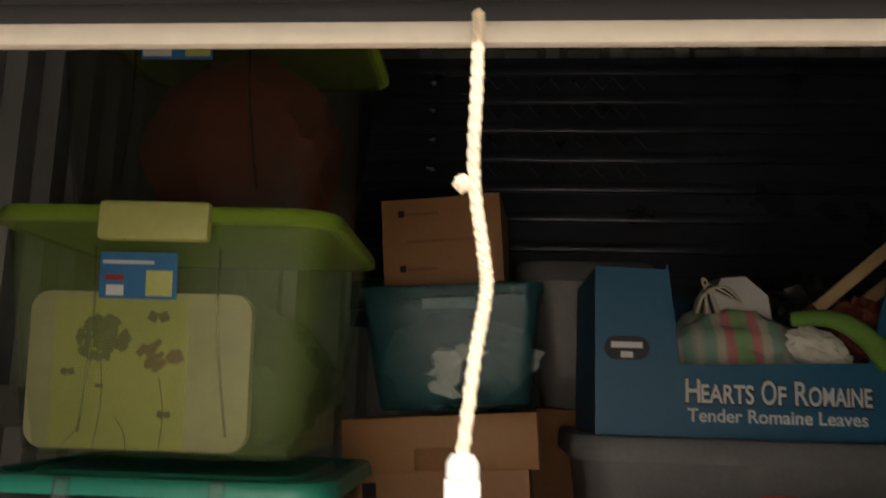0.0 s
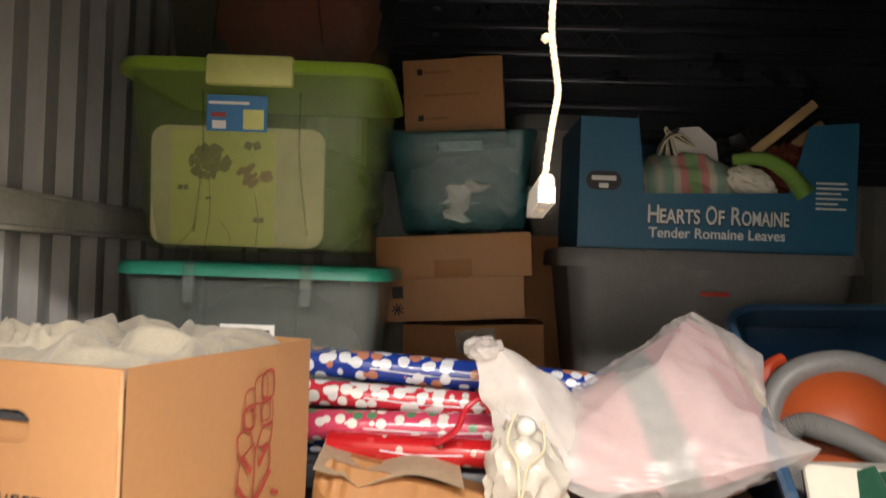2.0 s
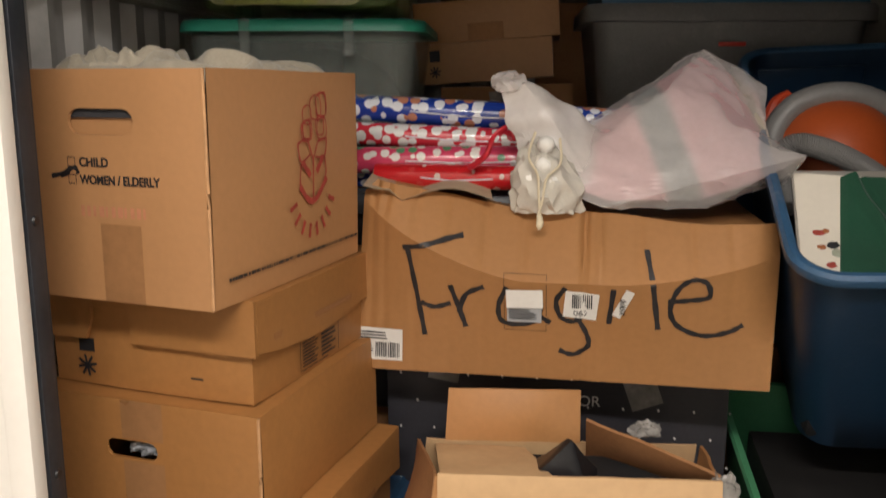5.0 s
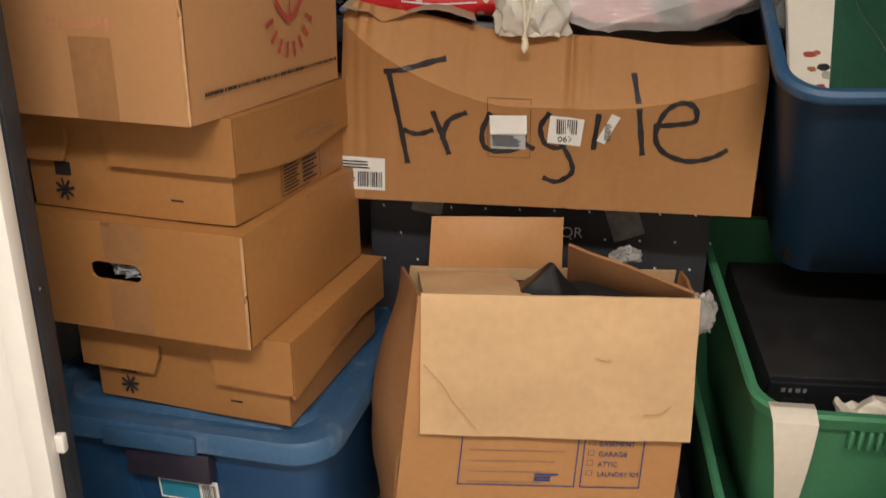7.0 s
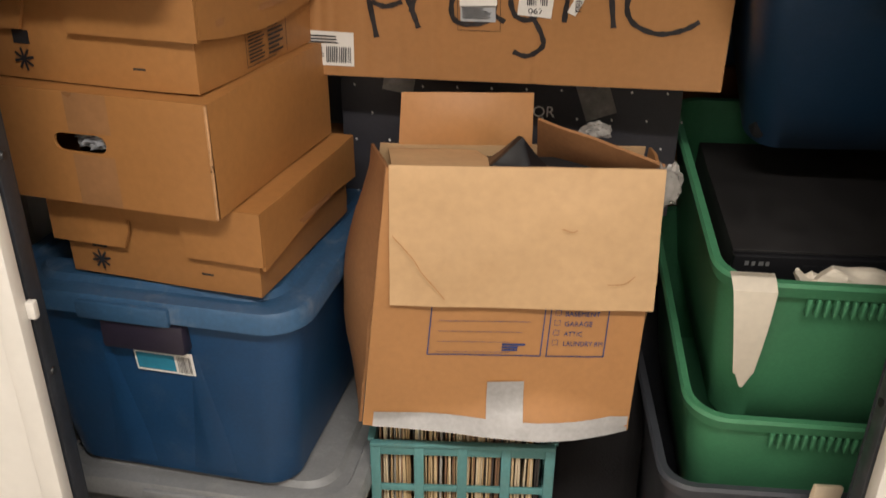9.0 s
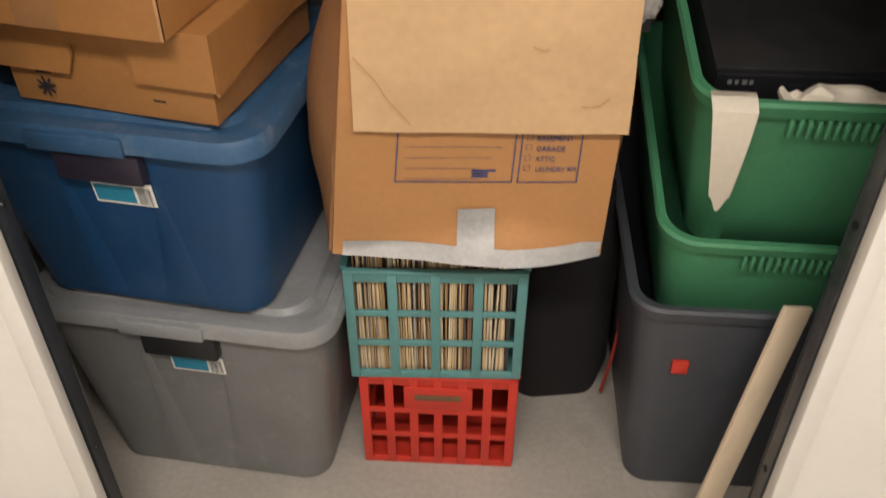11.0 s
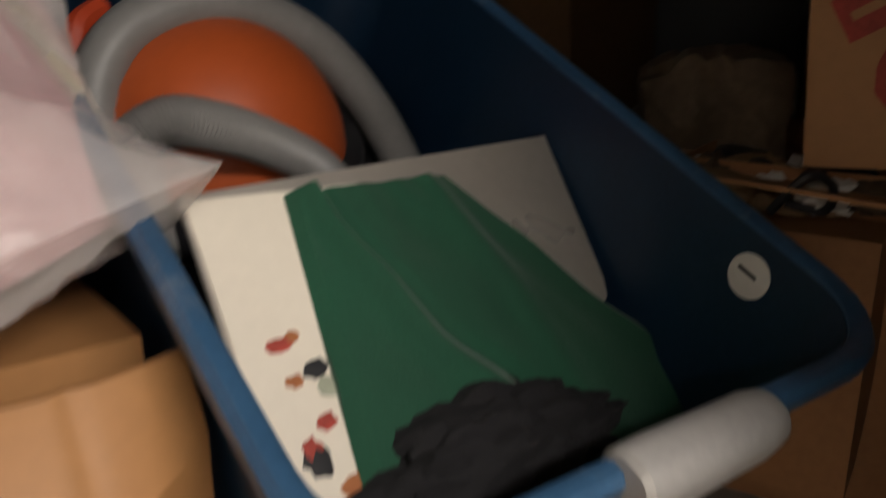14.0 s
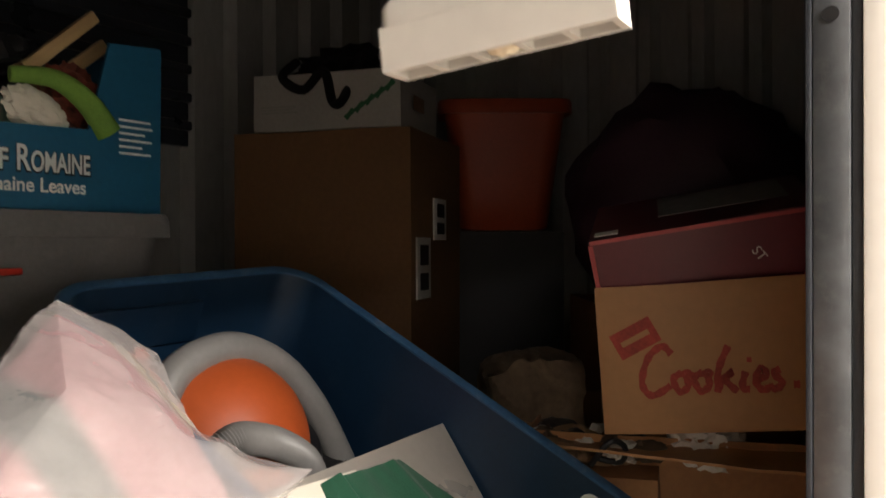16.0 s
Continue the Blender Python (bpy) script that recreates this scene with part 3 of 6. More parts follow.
# ---------------------------------------------------------------- left stack
def latch_tote(name, w, d, h, m, body, lid, latch, label, latch_label, sticker=True, ribs=True):
    """A lidded tote with a clip-down handle at its front end."""
    ob = thing(name, m, label, "storage tote")
    t = tote_shell(w, d, h, taper=0.042, r=0.055)
    part("body", t, body, ob)
    part("lid", tote_lid(w, d, 0.06, 0.029), lid, ob, at=Matrix.Translation((0, 0, h)))
    part("lid_tab", box(-0.095, 0.065, -d / 2 - 0.024, -d / 2 - 0.012, h - 0.034, h - 0.002, 0.004), lid, ob)
    part("latch", box(-0.064, 0.081, -d / 2 - 0.015, -d / 2 + 0.02, h - 0.090, h - 0.036, 0.006), latch, ob, latch_label)
    tap = lambda u, v: Vector((u, -d / 2 + 0.042 * (1 - v / h) - 0.002, v))
    if ribs:
        for x in (-0.08, 0.075):
            bm = bmesh.new()
            vs = [bm.verts.new(tap(x + s * k, z) + Vector((0, o, 0))) for z, k in ((h - 0.1, 0.012), (0.02, 0.05)) for s, o in ((-1, 0.004), (0, -0.004), (1, 0.004))]
            for a, b in ((0, 1), (1, 2)):
                bm.faces.new((vs[a], vs[b], vs[b + 3], vs[a + 3]))
            part("moulded_rib", bm, body, ob)
    if sticker:
        st = part("sticker", decal(-0.024, h - 0.142, 0.081, h - 0.096, tap, 0.004), PAPER, ob, "torn white barcode sticker")
        part("print", decal(-0.020, h - 0.137, 0.048, h - 0.104, tap, 0.0052), mat("teal_print", (0.02, 0.19, 0.3), 0.5), st)
        part("barcode", bars(0.053, h - 0.138, 0.078, h - 0.104, 9, tap, 0.0052, 3), INK, st)
    return ob


GREYLID = mat("pale_grey_lid", (0.24, 0.245, 0.25), 0.45, 0.1, 7, 150, 0.12, dirt=(0.5, 0.5, 0.48), dirt_amount=0.3)
latch_tote("storage_tote", 0.56, 0.68, 0.485, corner(-0.228, 0.535, 0, -7, 0.56, 0.68), GREY_TOTE, GREYLID, BLACK, "grey plastic storage tote with pale grey lid, on the floor", "black clip handle", True)
latch_tote("storage_tote", 0.52, 0.60, 0.385, corner(-0.295, 0.515, 0.495, -9, 0.52, 0.60), BLUE_TOTE, BLUE_LID, mat("dark_purple_latch", (0.02, 0.016, 0.03), 0.4), "navy blue plastic tote with slate blue lid, under cartons", "dark clip handle")


def fruit_carton(m, w, d, h, lid_h, label, seed, cut, mirror=1):
    """A telescoping carton: low body with a printed star, and a deep lid with a hand cut-out."""
    ob = thing("lidded_carton", m, label, "box", "cartons with lids")
    bm = grid_box(w - 0.03, d - 0.03, h - 0.006, 6)
    bulge(bm, 0.003, w, d, h, seed)
    body = part("body", bm, CARD_FRUIT, ob)
    place = flat_front(d - 0.03)
    star_mark(-w / 2 + 0.075, 0.03, 0.017, body, place)
    part("printed_dot", decal(-w / 2 + 0.062, 0.052, -w / 2 + 0.09, 0.072, place, 0.0045), INK, body)
    part("staple", box(0.07, 0.09, -d / 2 + 0.0125, -d / 2 + 0.014, 0.028, 0.031), INK, body)
    hz = h - lid_h
    lid_ob = None
    for name, dims in (("lid", (-w / 2, w / 2, -d / 2 + 0.006, d / 2, h - 0.005, h)), ("side_wall", (w / 2 - 0.005, w / 2, -d / 2 + 0.006, d / 2, hz, h - 0.0052)),
                       ("side_wall", (-w / 2, -w / 2 + 0.005, -d / 2 + 0.006, d / 2, hz, h - 0.0052)), ("back_wall", (-w / 2 + 0.0052, w / 2 - 0.0052, d / 2 - 0.005, d / 2, hz, h - 0.0052))):
        bm = box(*dims)
        bmesh.ops.subdivide_edges(bm, edges=[e for e in bm.edges if e.calc_length() > 0.08], cuts=7, use_grid_fill=True)
        for v in bm.verts:
            v.co += noise.noise_vector(v.co * 6 + Vector((seed, 0, 0))) * 0.004
            if v.co.z < hz + 0.01 and v.co.x > w / 2 - 0.012:
                v.co.z += 0.014 * math.sin(v.co.y * 9 + seed) + 0.004 * noise.noise(v.co * 40)
        made = part(name, bm, CARD_FRUIT, lid_ob or ob)
        lid_ob = lid_ob or made
    hole_panel(w, lid_h, CARD_FRUIT, lid_ob, pose(0, -d / 2, hz), notch=cut, name="front_wall", thick=0.006)
    part("printed_panel", lines(0.05, hz + 0.012, d - 0.1, hz + lid_h - 0.02, 1, lambda u, v: flat_side(w)(u - d / 2, v), 0, 3, 0.2), CARD_DARK, lid_ob)
    return ob


fruit_carton(corner(-0.335, 0.53, 0.892, -13, 0.37, 0.38), 0.37, 0.38, 0.15, 0.088, "brown cardboard fruit carton with notched lid, on a blue tote", 1.0, (-0.055, 0.055, 0.05))
ob = panel_carton("handled_carton", 0.38, 0.41, 0.17, corner(-0.385, 0.50, 1.044, -13, 0.38, 0.41), CARD_FRUIT, "brown cardboard carton with hand hole and parcel tape", hole=(-0.02, 0.095, 0.088, 0.028), bow=0.006, seed=2.2)
pl = flat_front(0.41)
part("tape", decal(-0.035, 0.112, 0.035, 0.17, pl, 0.0006), TAPE, ob, "brown parcel tape")
part("tape", decal(-0.035, 0.0, 0.035, 0.078, pl, 0.0006), TAPE, ob, "brown parcel tape")
part("contents", lump(0.05, 0.03, 0.02, 0.3, 5, 3), mat("grey_plush", (0.25, 0.26, 0.28), 0.9, 0.3, 30, 200, 0.6), ob, "grey fabric seen in the hand hole", at=pose(0.0, -0.165, 0.095))
crng = random.Random(31)
for k in range(11):
    cx0, drop = 0.035 + 0.145 * crng.random(), 0.012 + 0.035 * crng.random() ** 2
    part("crease", tube([(cx0, -0.2045, 0.168), (cx0 + 0.004 * crng.random(), -0.2045, 0.168 - drop)], 0.0005, 5), CARD_FRUIT, ob)
seam_edges(0.38, 0.41, 0.17, ob, CARD_PALE)
fruit_carton(corner(-0.392, 0.52, 1.216, -14, 0.37, 0.43), 0.37, 0.43, 0.155, 0.08, "brown cardboard fruit carton with notched lid, above another", 5.0, (-0.1, -0.02, 0.052))
lid2 = [o for o in scene.objects if o.name.startswith("lidded_carton")][-1]
sp = lambda u, v: flat_side(0.34)(u - 0.215, v) + Vector((0.006, 0, 0))
part("printed_block", lines(0.148, 0.014, 0.20, 0.062, 9, sp, 0, 7, 0.45), INK, lid2)
part("printed_block", lines(0.21, 0.014, 0.262, 0.062, 7, sp, 0, 8, 0.5), INK, lid2)
for a, b, c, d in ((0.14, 0.008, 0.142, 0.068), (0.27, 0.008, 0.272, 0.068), (0.1425, 0.008, 0.2695, 0.0095), (0.1425, 0.0665, 0.2695, 0.068)):
    part("printed_frame", bars(a, b, c, d, 1, sp, 0, 1, 1.0), INK, lid2)

# the food carton, open, heaped with clothes
W, D, H = 0.31, 0.42, 0.305
ob = panel_carton("food_carton", W, D, H, corner(-0.424, 0.46, 1.372, -15, W, D), CARD_FOOD, "tan cardboard food carton with red print, heaped with clothes", hole=(-0.005, 0.238, 0.105, 0.034), open_top=True, bow=0.004, seed=4.0)
seam_edges(W, D, H, ob, CARD_PALE)
pl = flat_front(D)
part("inner_flap", box(-0.062, 0.052, -D / 2 + 0.010, -D / 2 + 0.013, 0.205, 0.300), CARD_FOOD, ob, at=pose(0, 0.0, 0.0))
lettering("CHILD", 0.0165, INK, ob, pose(-0.018 - 0.025, -D / 2 - 0.001, 0.180), width=0.047, bold=0.0005)
lettering("WOMEN / ELDERLY", 0.0165, INK, ob, pose(-0.018 - 0.025, -D / 2 - 0.001, 0.157), width=0.128, bold=0.0005)
for z in (0.179, 0.156):
    for a, b, c, d in ((-0.062, z, -0.061, z + 0.013), (-0.05, z, -0.049, z + 0.013), (-0.0608, z, -0.0502, z + 0.001), (-0.0608, z + 0.012, -0.0502, z + 0.013)):
        part("tick_box", decal(a, b, c, d, pl, 0.0012, n=1), INK, ob)
part("scribble", ribbon([(-0.09, 0.165), (-0.06, 0.172), (-0.075, 0.166), (-0.052, 0.178), (-0.045, 0.17)], 0.006, pl), MARKER, ob)
part("faded_stamp", bars(-0.045, 0.114, 0.065, 0.128, 11, pl, 0.001, 9, 0.6), mat("faded_red_print", (0.47, 0.2, 0.11), 0.75), ob)
part("tape", decal(-0.015, 0.0, 0.05, 0.105, pl, 0.0007), TAPE, ob, "brown parcel tape")
sp = lambda u, v: Vector((W / 2 + 0.0045 + 0.004 * math.sin(math.pi * v / H) * (1 - (2 * u / D - 1) ** 2), -D / 2 + u, v))
for pts in (
    [(0.21, 0.20), (0.237, 0.206), (0.255, 0.178), (0.272, 0.2), (0.3, 0.205)],
    [(0.21, 0.2), (0.218, 0.174), (0.246, 0.183)],
    [(0.3, 0.205), (0.292, 0.178), (0.262, 0.178)],
    [(0.218, 0.172), (0.216, 0.135), (0.253, 0.115), (0.293, 0.146), (0.292, 0.176)],
    [(0.255, 0.178), (0.253, 0.116)],
):
    part("red_drawing", ribbon(pts, 0.0035, lambda u, v: sp(u, v) + Vector((0.0, 0.0012, 0))), RED_INK, ob)
for pts in ([(0.212, 0.138), (0.251, 0.111), (0.297, 0.143)], [(0.222, 0.173), (0.245, 0.151)], [(0.287, 0.178), (0.264, 0.155)]):
    part("red_drawing", ribbon(pts, 0.009, lambda u, v: sp(u, v) + Vector((0.0003, 0.0012, 0))), RED_INK, ob)
rng = random.Random(4)
for k in range(9):
    a, b = 0.225 + 0.065 * rng.random(), 0.213 + 0.05 * rng.random()
    r = 0.009 + 0.006 * rng.random()
    part("red_drawing", ribbon([(a - r, b - r), (a - r, b + r), (a + r, b + r * 1.3), (a + r, b - r), (a - r, b - r)], 0.0022, lambda u, v, k=k: sp(u, v) + Vector((0.0002 * k, 0.0012, 0))), RED_INK, ob)
for k in range(8):
    a = radians(-158 + 136 * k / 7)
    cu, cv = 0.253 + 0.058 * math.cos(a) * 1.1, 0.135 + 0.068 * math.sin(a)
    n = Vector((math.cos(a), math.sin(a)))
    part("red_emblem_bar", ribbon([(cu - n.x * 0.011, cv - n.y * 0.011), (cu + n.x * 0.011, cv + n.y * 0.011)], 0.0065, lambda u, v: sp(u, v) + Vector((0, 0.0012, 0))), RED_INK, ob)
part("small_print", bars(0.03, 0.033, 0.41, 0.038, 60, lambda u, v: sp(u, v) + Vector((0, 0.002, 0)), 0.002, 5, 0.7), INK, ob)
HM = ob.matrix_basis @ pose(0, 0, H - 0.012)
solid("dark_clothing", heap(W - 0.012, D - 0.012, -0.004, 3.1, 60, 5.0, 0.010), mat("dark_navy_cloth", (0.035, 0.035, 0.04), 0.9, 0.2, 9, 200, 0.3), HM, "dark clothing packed in the food carton", "clothes")
shirt = thing("sweatshirt", HM, "crumpled oatmeal sweatshirt on top of the food carton", "clothes")


def drape(w, d, lift, n=150):
    """Cloth gathered into long curved folds, open here and there where it has slipped."""
    bm = bmesh.new()
    g = []
    for i in range(n + 1):
        row = []
        for j in range(n + 1):
            x, y = i / n - 0.5, j / n - 0.5
            q = Vector((x * 2.6 + 3.1, y * 2.6 + 1.7, 0.4))
            warp = noise.noise(q) * 1.5 + 0.5 * noise.noise(q * 2.3)
            ridge = (0.5 + 0.5 * math.cos(2 * math.pi * (2.2 * y + 1.1 * x + 1.1 * warp))) ** 1.3
            small = (0.5 + 0.5 * math.cos(2 * math.pi * (4.6 * x - 2.4 * y + 1.9 * warp))) ** 2
            swell = 0.55 + 0.9 * noise.noise(Vector((x * 3.2 + 9, y * 3.2, 2)))
            edge = max(0.0, (1 - (2 * x) ** 6) * (1 - (2 * y) ** 6)) ** 0.5
            z = lift * edge * (0.35 + ridge * swell + 0.20 * small) - 0.012 * (1 - edge)
            row.append(bm.verts.new((x * w, y * d, z)))
        g.append(row)
    for i in range(n):
        for j in range(n):
            bm.faces.new((g[i][j], g[i + 1][j], g[i + 1][j + 1], g[i][j + 1]))
    return bm


part("cloth", drape(W - 0.016, D - 0.05, 0.031), CLOTH, shirt)
part("sleeve", drape(0.15, 0.10, 0.026, 70), CLOTH, shirt, at=pose(-0.055, -0.10, 0.010, 3, -3, 35))

# ---------------------------------------------------------------- the fragile carton and what lies on it
FW, FD, FH = 0.69, 0.42, 0.315


def crease_z(u):
    """Height of the curved crease under the pushed-in top of the front wall."""
    return 0.183 + 0.125 * max(0.0, (-u - 0.06) / 0.285) ** 1.5 + 0.05 * max(0.0, (u - 0.08) / 0.265) ** 1.5


def top_z(u):
    """Height of the sagging top edge: one corner still stands, the rest has sunk."""
    return 0.286 + 0.062 * max(0.0, (0.02 - u) / 0.365) ** 1.6 - 0.010 * max(0.0, u / 0.345) + 0.003 * math.sin(u * 23)


FLUTES = [(-0.322, 2.2), (-0.300, 1.8), (-0.248, 1.0), (-0.190, 0.9), (-0.132, 1.2), (-0.068, 0.8), (0.034, 3.6), (0.060, -1.6), (0.122, 0.8), (0.205, 0.9), (0.27, 0.7)]


def fragile_face(u, v):
    c, t = crease_z(u), top_z(u)
    edge = 1 - min(1.0, abs(u) / 0.345) ** 5
    lean = 0.30 * edge
    z = v
    y = -FD / 2 - lean * min(v, c) * (0.4 + 0.6 * min(v, c) / c)
    k = 0.0
    if v > c:
        k = (v - c) / max(0.02, FH - c)
        z = c + k * (t - c)
        y += (z - c) * (0.62 + 0.30 * edge)
    dent = sum(0.0034 * s * math.exp(-((u - f) / 0.006) ** 2) for f, s in FLUTES)
    y += dent * (0.25 + 0.9 * min(1.0, k * 2.5)) + 0.0015 * noise.noise(Vector((u * 9, v * 9, 2)))
    return Vector((u - 0.022 * (1 - v / FH) * max(0.0, -u / 0.345) ** 2, y, z))


fragile = thing("fragile_carton", corner(0.382, 0.83, 1.157, -4.5, FW, FD), "large sagging brown carton hand-lettered with a black marker", "box")
bm = bmesh.new()
NU, N0, N1 = 170, 12, 8
g = []
for i in range(NU + 1):
    u = -FW / 2 + FW * i / NU
    c = crease_z(u)
    g.append([bm.verts.new(fragile_face(u, c * j / N0)) for j in range(N0 + 1)] + [bm.verts.new(fragile_face(u, c + (FH - c) * j / N1)) for j in range(1, N1 + 1)])
for i in range(NU):
    for j in range(N0 + N1):
        bm.faces.new((g[i][j], g[i + 1][j], g[i + 1][j + 1], g[i][j + 1]))
for i in range(NU):
    e = bm.edges.get((g[i][N0], g[i + 1][N0]))
    e.smooth = False
got = bmesh.ops.extrude_face_region(bm, geom=list(bm.faces))
for v in got["geom"]:
    if isinstance(v, bmesh.types.BMVert):
        v.co.y += 0.006
part("front_wall", bm, CARD, fragile)
bm = grid_box(FW - 0.012, FD - 0.10, FH - 0.05, 5)
bulge(bm, 0.003, FW, FD, FH, 8)
for v in bm.verts:
    if v.co.z > 0.2:
        v.co.z += top_z(v.co.x) - 0.014 - (FH - 0.05)
part("body", bm, CARD, fragile, at=Matrix.Translation((0, 0.05, 0)))
part("base", box(-FW / 2 + 0.003, FW / 2 - 0.003, -FD / 2 + 0.004, 0, 0.001, 0.006), CARD, fragile)
for x in (-FW / 2 + 0.003, FW / 2 - 0.007):
    part("side_wall", box(x, x + 0.004, -FD / 2 + 0.006, -0.05, 0.006, 0.24), CARD, fragile)
for pts in (
    [(-0.256, 0.236), (-0.242, 0.154), (-0.229, 0.072)], [(-0.264, 0.233), (-0.216, 0.242), (-0.167, 0.256)], [(-0.235, 0.134), (-0.212, 0.127), (-0.185, 0.136)],
    [(-0.185, 0.17), (-0.171, 0.128), (-0.16, 0.092)], [(-0.171, 0.118), (-0.159, 0.154), (-0.129, 0.17)],
    [(-0.091, 0.172), (-0.105, 0.137), (-0.1, 0.108), (-0.07, 0.102), (-0.039, 0.117), (-0.037, 0.167)], [(-0.039, 0.12), (-0.019, 0.108)],
    [(0.005, 0.175), (-0.01, 0.15), (-0.002, 0.12), (0.022, 0.113), (0.042, 0.134)], [(0.021, 0.126), (0.041, 0.09), (0.044, 0.067), (0.02, 0.05), (-0.004, 0.057)],
    [(0.082, 0.176), (0.077, 0.111)], [(0.134, 0.253), (0.146, 0.172), (0.157, 0.104)],
    [(0.169, 0.157), (0.202, 0.16), (0.233, 0.167), (0.228, 0.191), (0.205, 0.197), (0.183, 0.179), (0.174, 0.14), (0.19, 0.111), (0.229, 0.096), (0.268, 0.103), (0.292, 0.117)],
):
    part("marker_stroke", ribbon(pts, 0.0085, fragile_face, 0.0016), MARKER, fragile)
st = part("sticker", decal(-0.343, 0.018, -0.267, 0.078, fragile_face, 0.0016), PAPER, fragile, "white printed barcode sticker")
part("barcode", bars(-0.312, 0.024, -0.27, 0.052, 14, fragile_face, 0.0028, 5), INK, st)
part("print", lines(-0.338, 0.058, -0.28, 0.074, 3, fragile_face, 0.0028, 5), INK, st)
part("print", decal(-0.338, 0.026, -0.33, 0.05, fragile_face, 0.0045), YELLOW, st)
part("print", lines(-0.327, 0.024, -0.316, 0.052, 6, fragile_face, 0.0028, 2), INK, st)
for a, b, c, d in ((-0.096, 0.091, -0.0952, 0.198), (-0.0268, 0.091, -0.026, 0.198), (-0.0951, 0.091, -0.0269, 0.0918), (-0.0951, 0.1972, -0.0269, 0.198)):
    part("printed_frame", decal(a, b, c, d, fragile_face, 0.0018, n=10), INK, fragile)
st = part("sticker", decal(-0.091, 0.107, -0.034, 0.135, fragile_face, 0.0024), mat("grey_label", (0.45, 0.47, 0.5), 0.5), fragile, "half-torn barcode label")
part("torn_paper", decal(-0.092, 0.135, -0.032, 0.168, lambda u, v: fragile_face(u, v) + Vector((0, -0.004 * (0.168 - v) / 0.033, 0)), 0.0024, 2), PAPER, st)
part("barcode", lines(-0.088, 0.112, -0.04, 0.132, 8, fragile_face, 0.0032, 4, 0.5), INK, st)
st = part("sticker", decal(0.003, 0.119, 0.058, 0.168, fragile_face, 0.0024, -5), PAPER, fragile, "white numbered barcode sticker")
part("barcode", bars(0.016, 0.138, 0.05, 0.164, 10, fragile_face, 0.0034, 6), INK, st)
lettering("067", 0.014, INK, fragile, pose(0.018, fragile_face(0.03, 0.124).y - 0.0045, 0.124, 14), width=0.024)
st = part("sticker", decal(0.091, 0.123, 0.106, 0.176, fragile_face, 0.0026, -24), PAPER, fragile, "narrow barcode strip")
part("barcode", lines(0.093, 0.13, 0.104, 0.16, 9, fragile_face, 0.0034, 8, 0.5), INK, st)
FM = fragile.matrix_basis.copy()


# the rolls of gift wrap
def wrap_mat(name, base, dots, third, scale, cut=0.35):
    m = mat(name, base, 0.22, 0.05, 5, 60, 0.03, coat=0.6)
    nt = m.node_tree
    n, l = nt.nodes, nt.links
    tc = n.new("ShaderNodeTexCoord")
    vo = n.new("ShaderNodeTexVoronoi")
    vo.inputs["Scale"].default_value = scale
    l.new(tc.outputs["Object"], vo.inputs["Vector"])
    edge = n.new("ShaderNodeMath")
    edge.operation = "LESS_THAN"
    edge.inputs[1].default_value = cut
    l.new(vo.outputs["Distance"], edge.inputs[0])
    sep = n.new("ShaderNodeSeparateColor")
    l.new(vo.outputs["Color"], sep.inputs[0])
    pick = n.new("ShaderNodeMath")
    pick.operation = "GREATER_THAN"
    pick.inputs[1].default_value = 0.62
    l.new(sep.outputs[0], pick.inputs[0])
    c = n.new("ShaderNodeMix")
    c.data_type = "RGBA"
    c.inputs["A"].default_value, c.inputs["B"].default_value = (*dots, 1), (*third, 1)
    l.new(pick.outputs[0], c.inputs["Factor"])
    mix = n.new("ShaderNodeMix")
    mix.data_type = "RGBA"
    l.new(edge.outputs[0], mix.inputs["Factor"])
    mix.inputs["A"].default_value = (*base, 1)
    l.new(c.outputs["Result"], mix.inputs["B"])
    l.new(mix.outputs["Result"], n["Principled BSDF"].inputs["Base Color"])
    return m


def gift_roll(x, y, z, length, r, material, label, yaw=-3, tilt=-2):
    ob = thing("gift_wrap_roll", pose(x, y, z, 0, 0, yaw) @ pose(0, 0, 0, 0, 90 + tilt, 0), label, "wrapping paper", "rolls of gift wrap")
    bm = bmesh.new()
    bmesh.ops.create_cone(bm, segments=24, radius1=r, radius2=r, depth=length, cap_ends=False)
    bmesh.ops.create_cone(bm, segments=24, radius1=r * 0.62, radius2=r * 0.62, depth=length, cap_ends=False)
    part("paper", bm, material, ob)
    part("core", loft([(-length / 2 - 0.004, r * 1.2, r * 1.2, r * 0.6), (length / 2 + 0.004, r * 1.2, r * 1.2, r * 0.6)], seg=4), CARD_PALE, ob, "cardboard core")
    part("film", tube([(0, -r * 1.01, -length * 0.2), (0.004, -r * 1.01, 0), (0, -r * 1.01, length * 0.25)], 0.0015, 5), mat("clear_film", (0.8, 0.8, 0.85), 0.1, 0.02), ob, "fold of clear shrink film")
    return ob


WRAPS = [
    (wrap_mat("blue_gift_wrap", (0.015, 0.045, 0.30), (0.72, 0.74, 0.8), (0.5, 0.2, 0.12), 46, 0.50), "glossy blue gift wrap roll with pale figures"),
    (wrap_mat("red_white_gift_wrap", (0.55, 0.03, 0.05), (0.75, 0.74, 0.72), (0.72, 0.7, 0.7), 52, 0.55), "red and white striped gift wrap roll"),
    (wrap_mat("pink_gift_wrap", (0.62, 0.06, 0.13), (0.78, 0.74, 0.7), (0.1, 0.25, 0.13), 48, 0.42), "pink gift wrap roll with white dots"),
    (wrap_mat("scarlet_gift_wrap", (0.55, 0.015, 0.02), (0.6, 0.05, 0.05), (0.65, 0.5, 0.45), 40, 0.3), "scarlet gift wrap roll with a torn edge"),
]
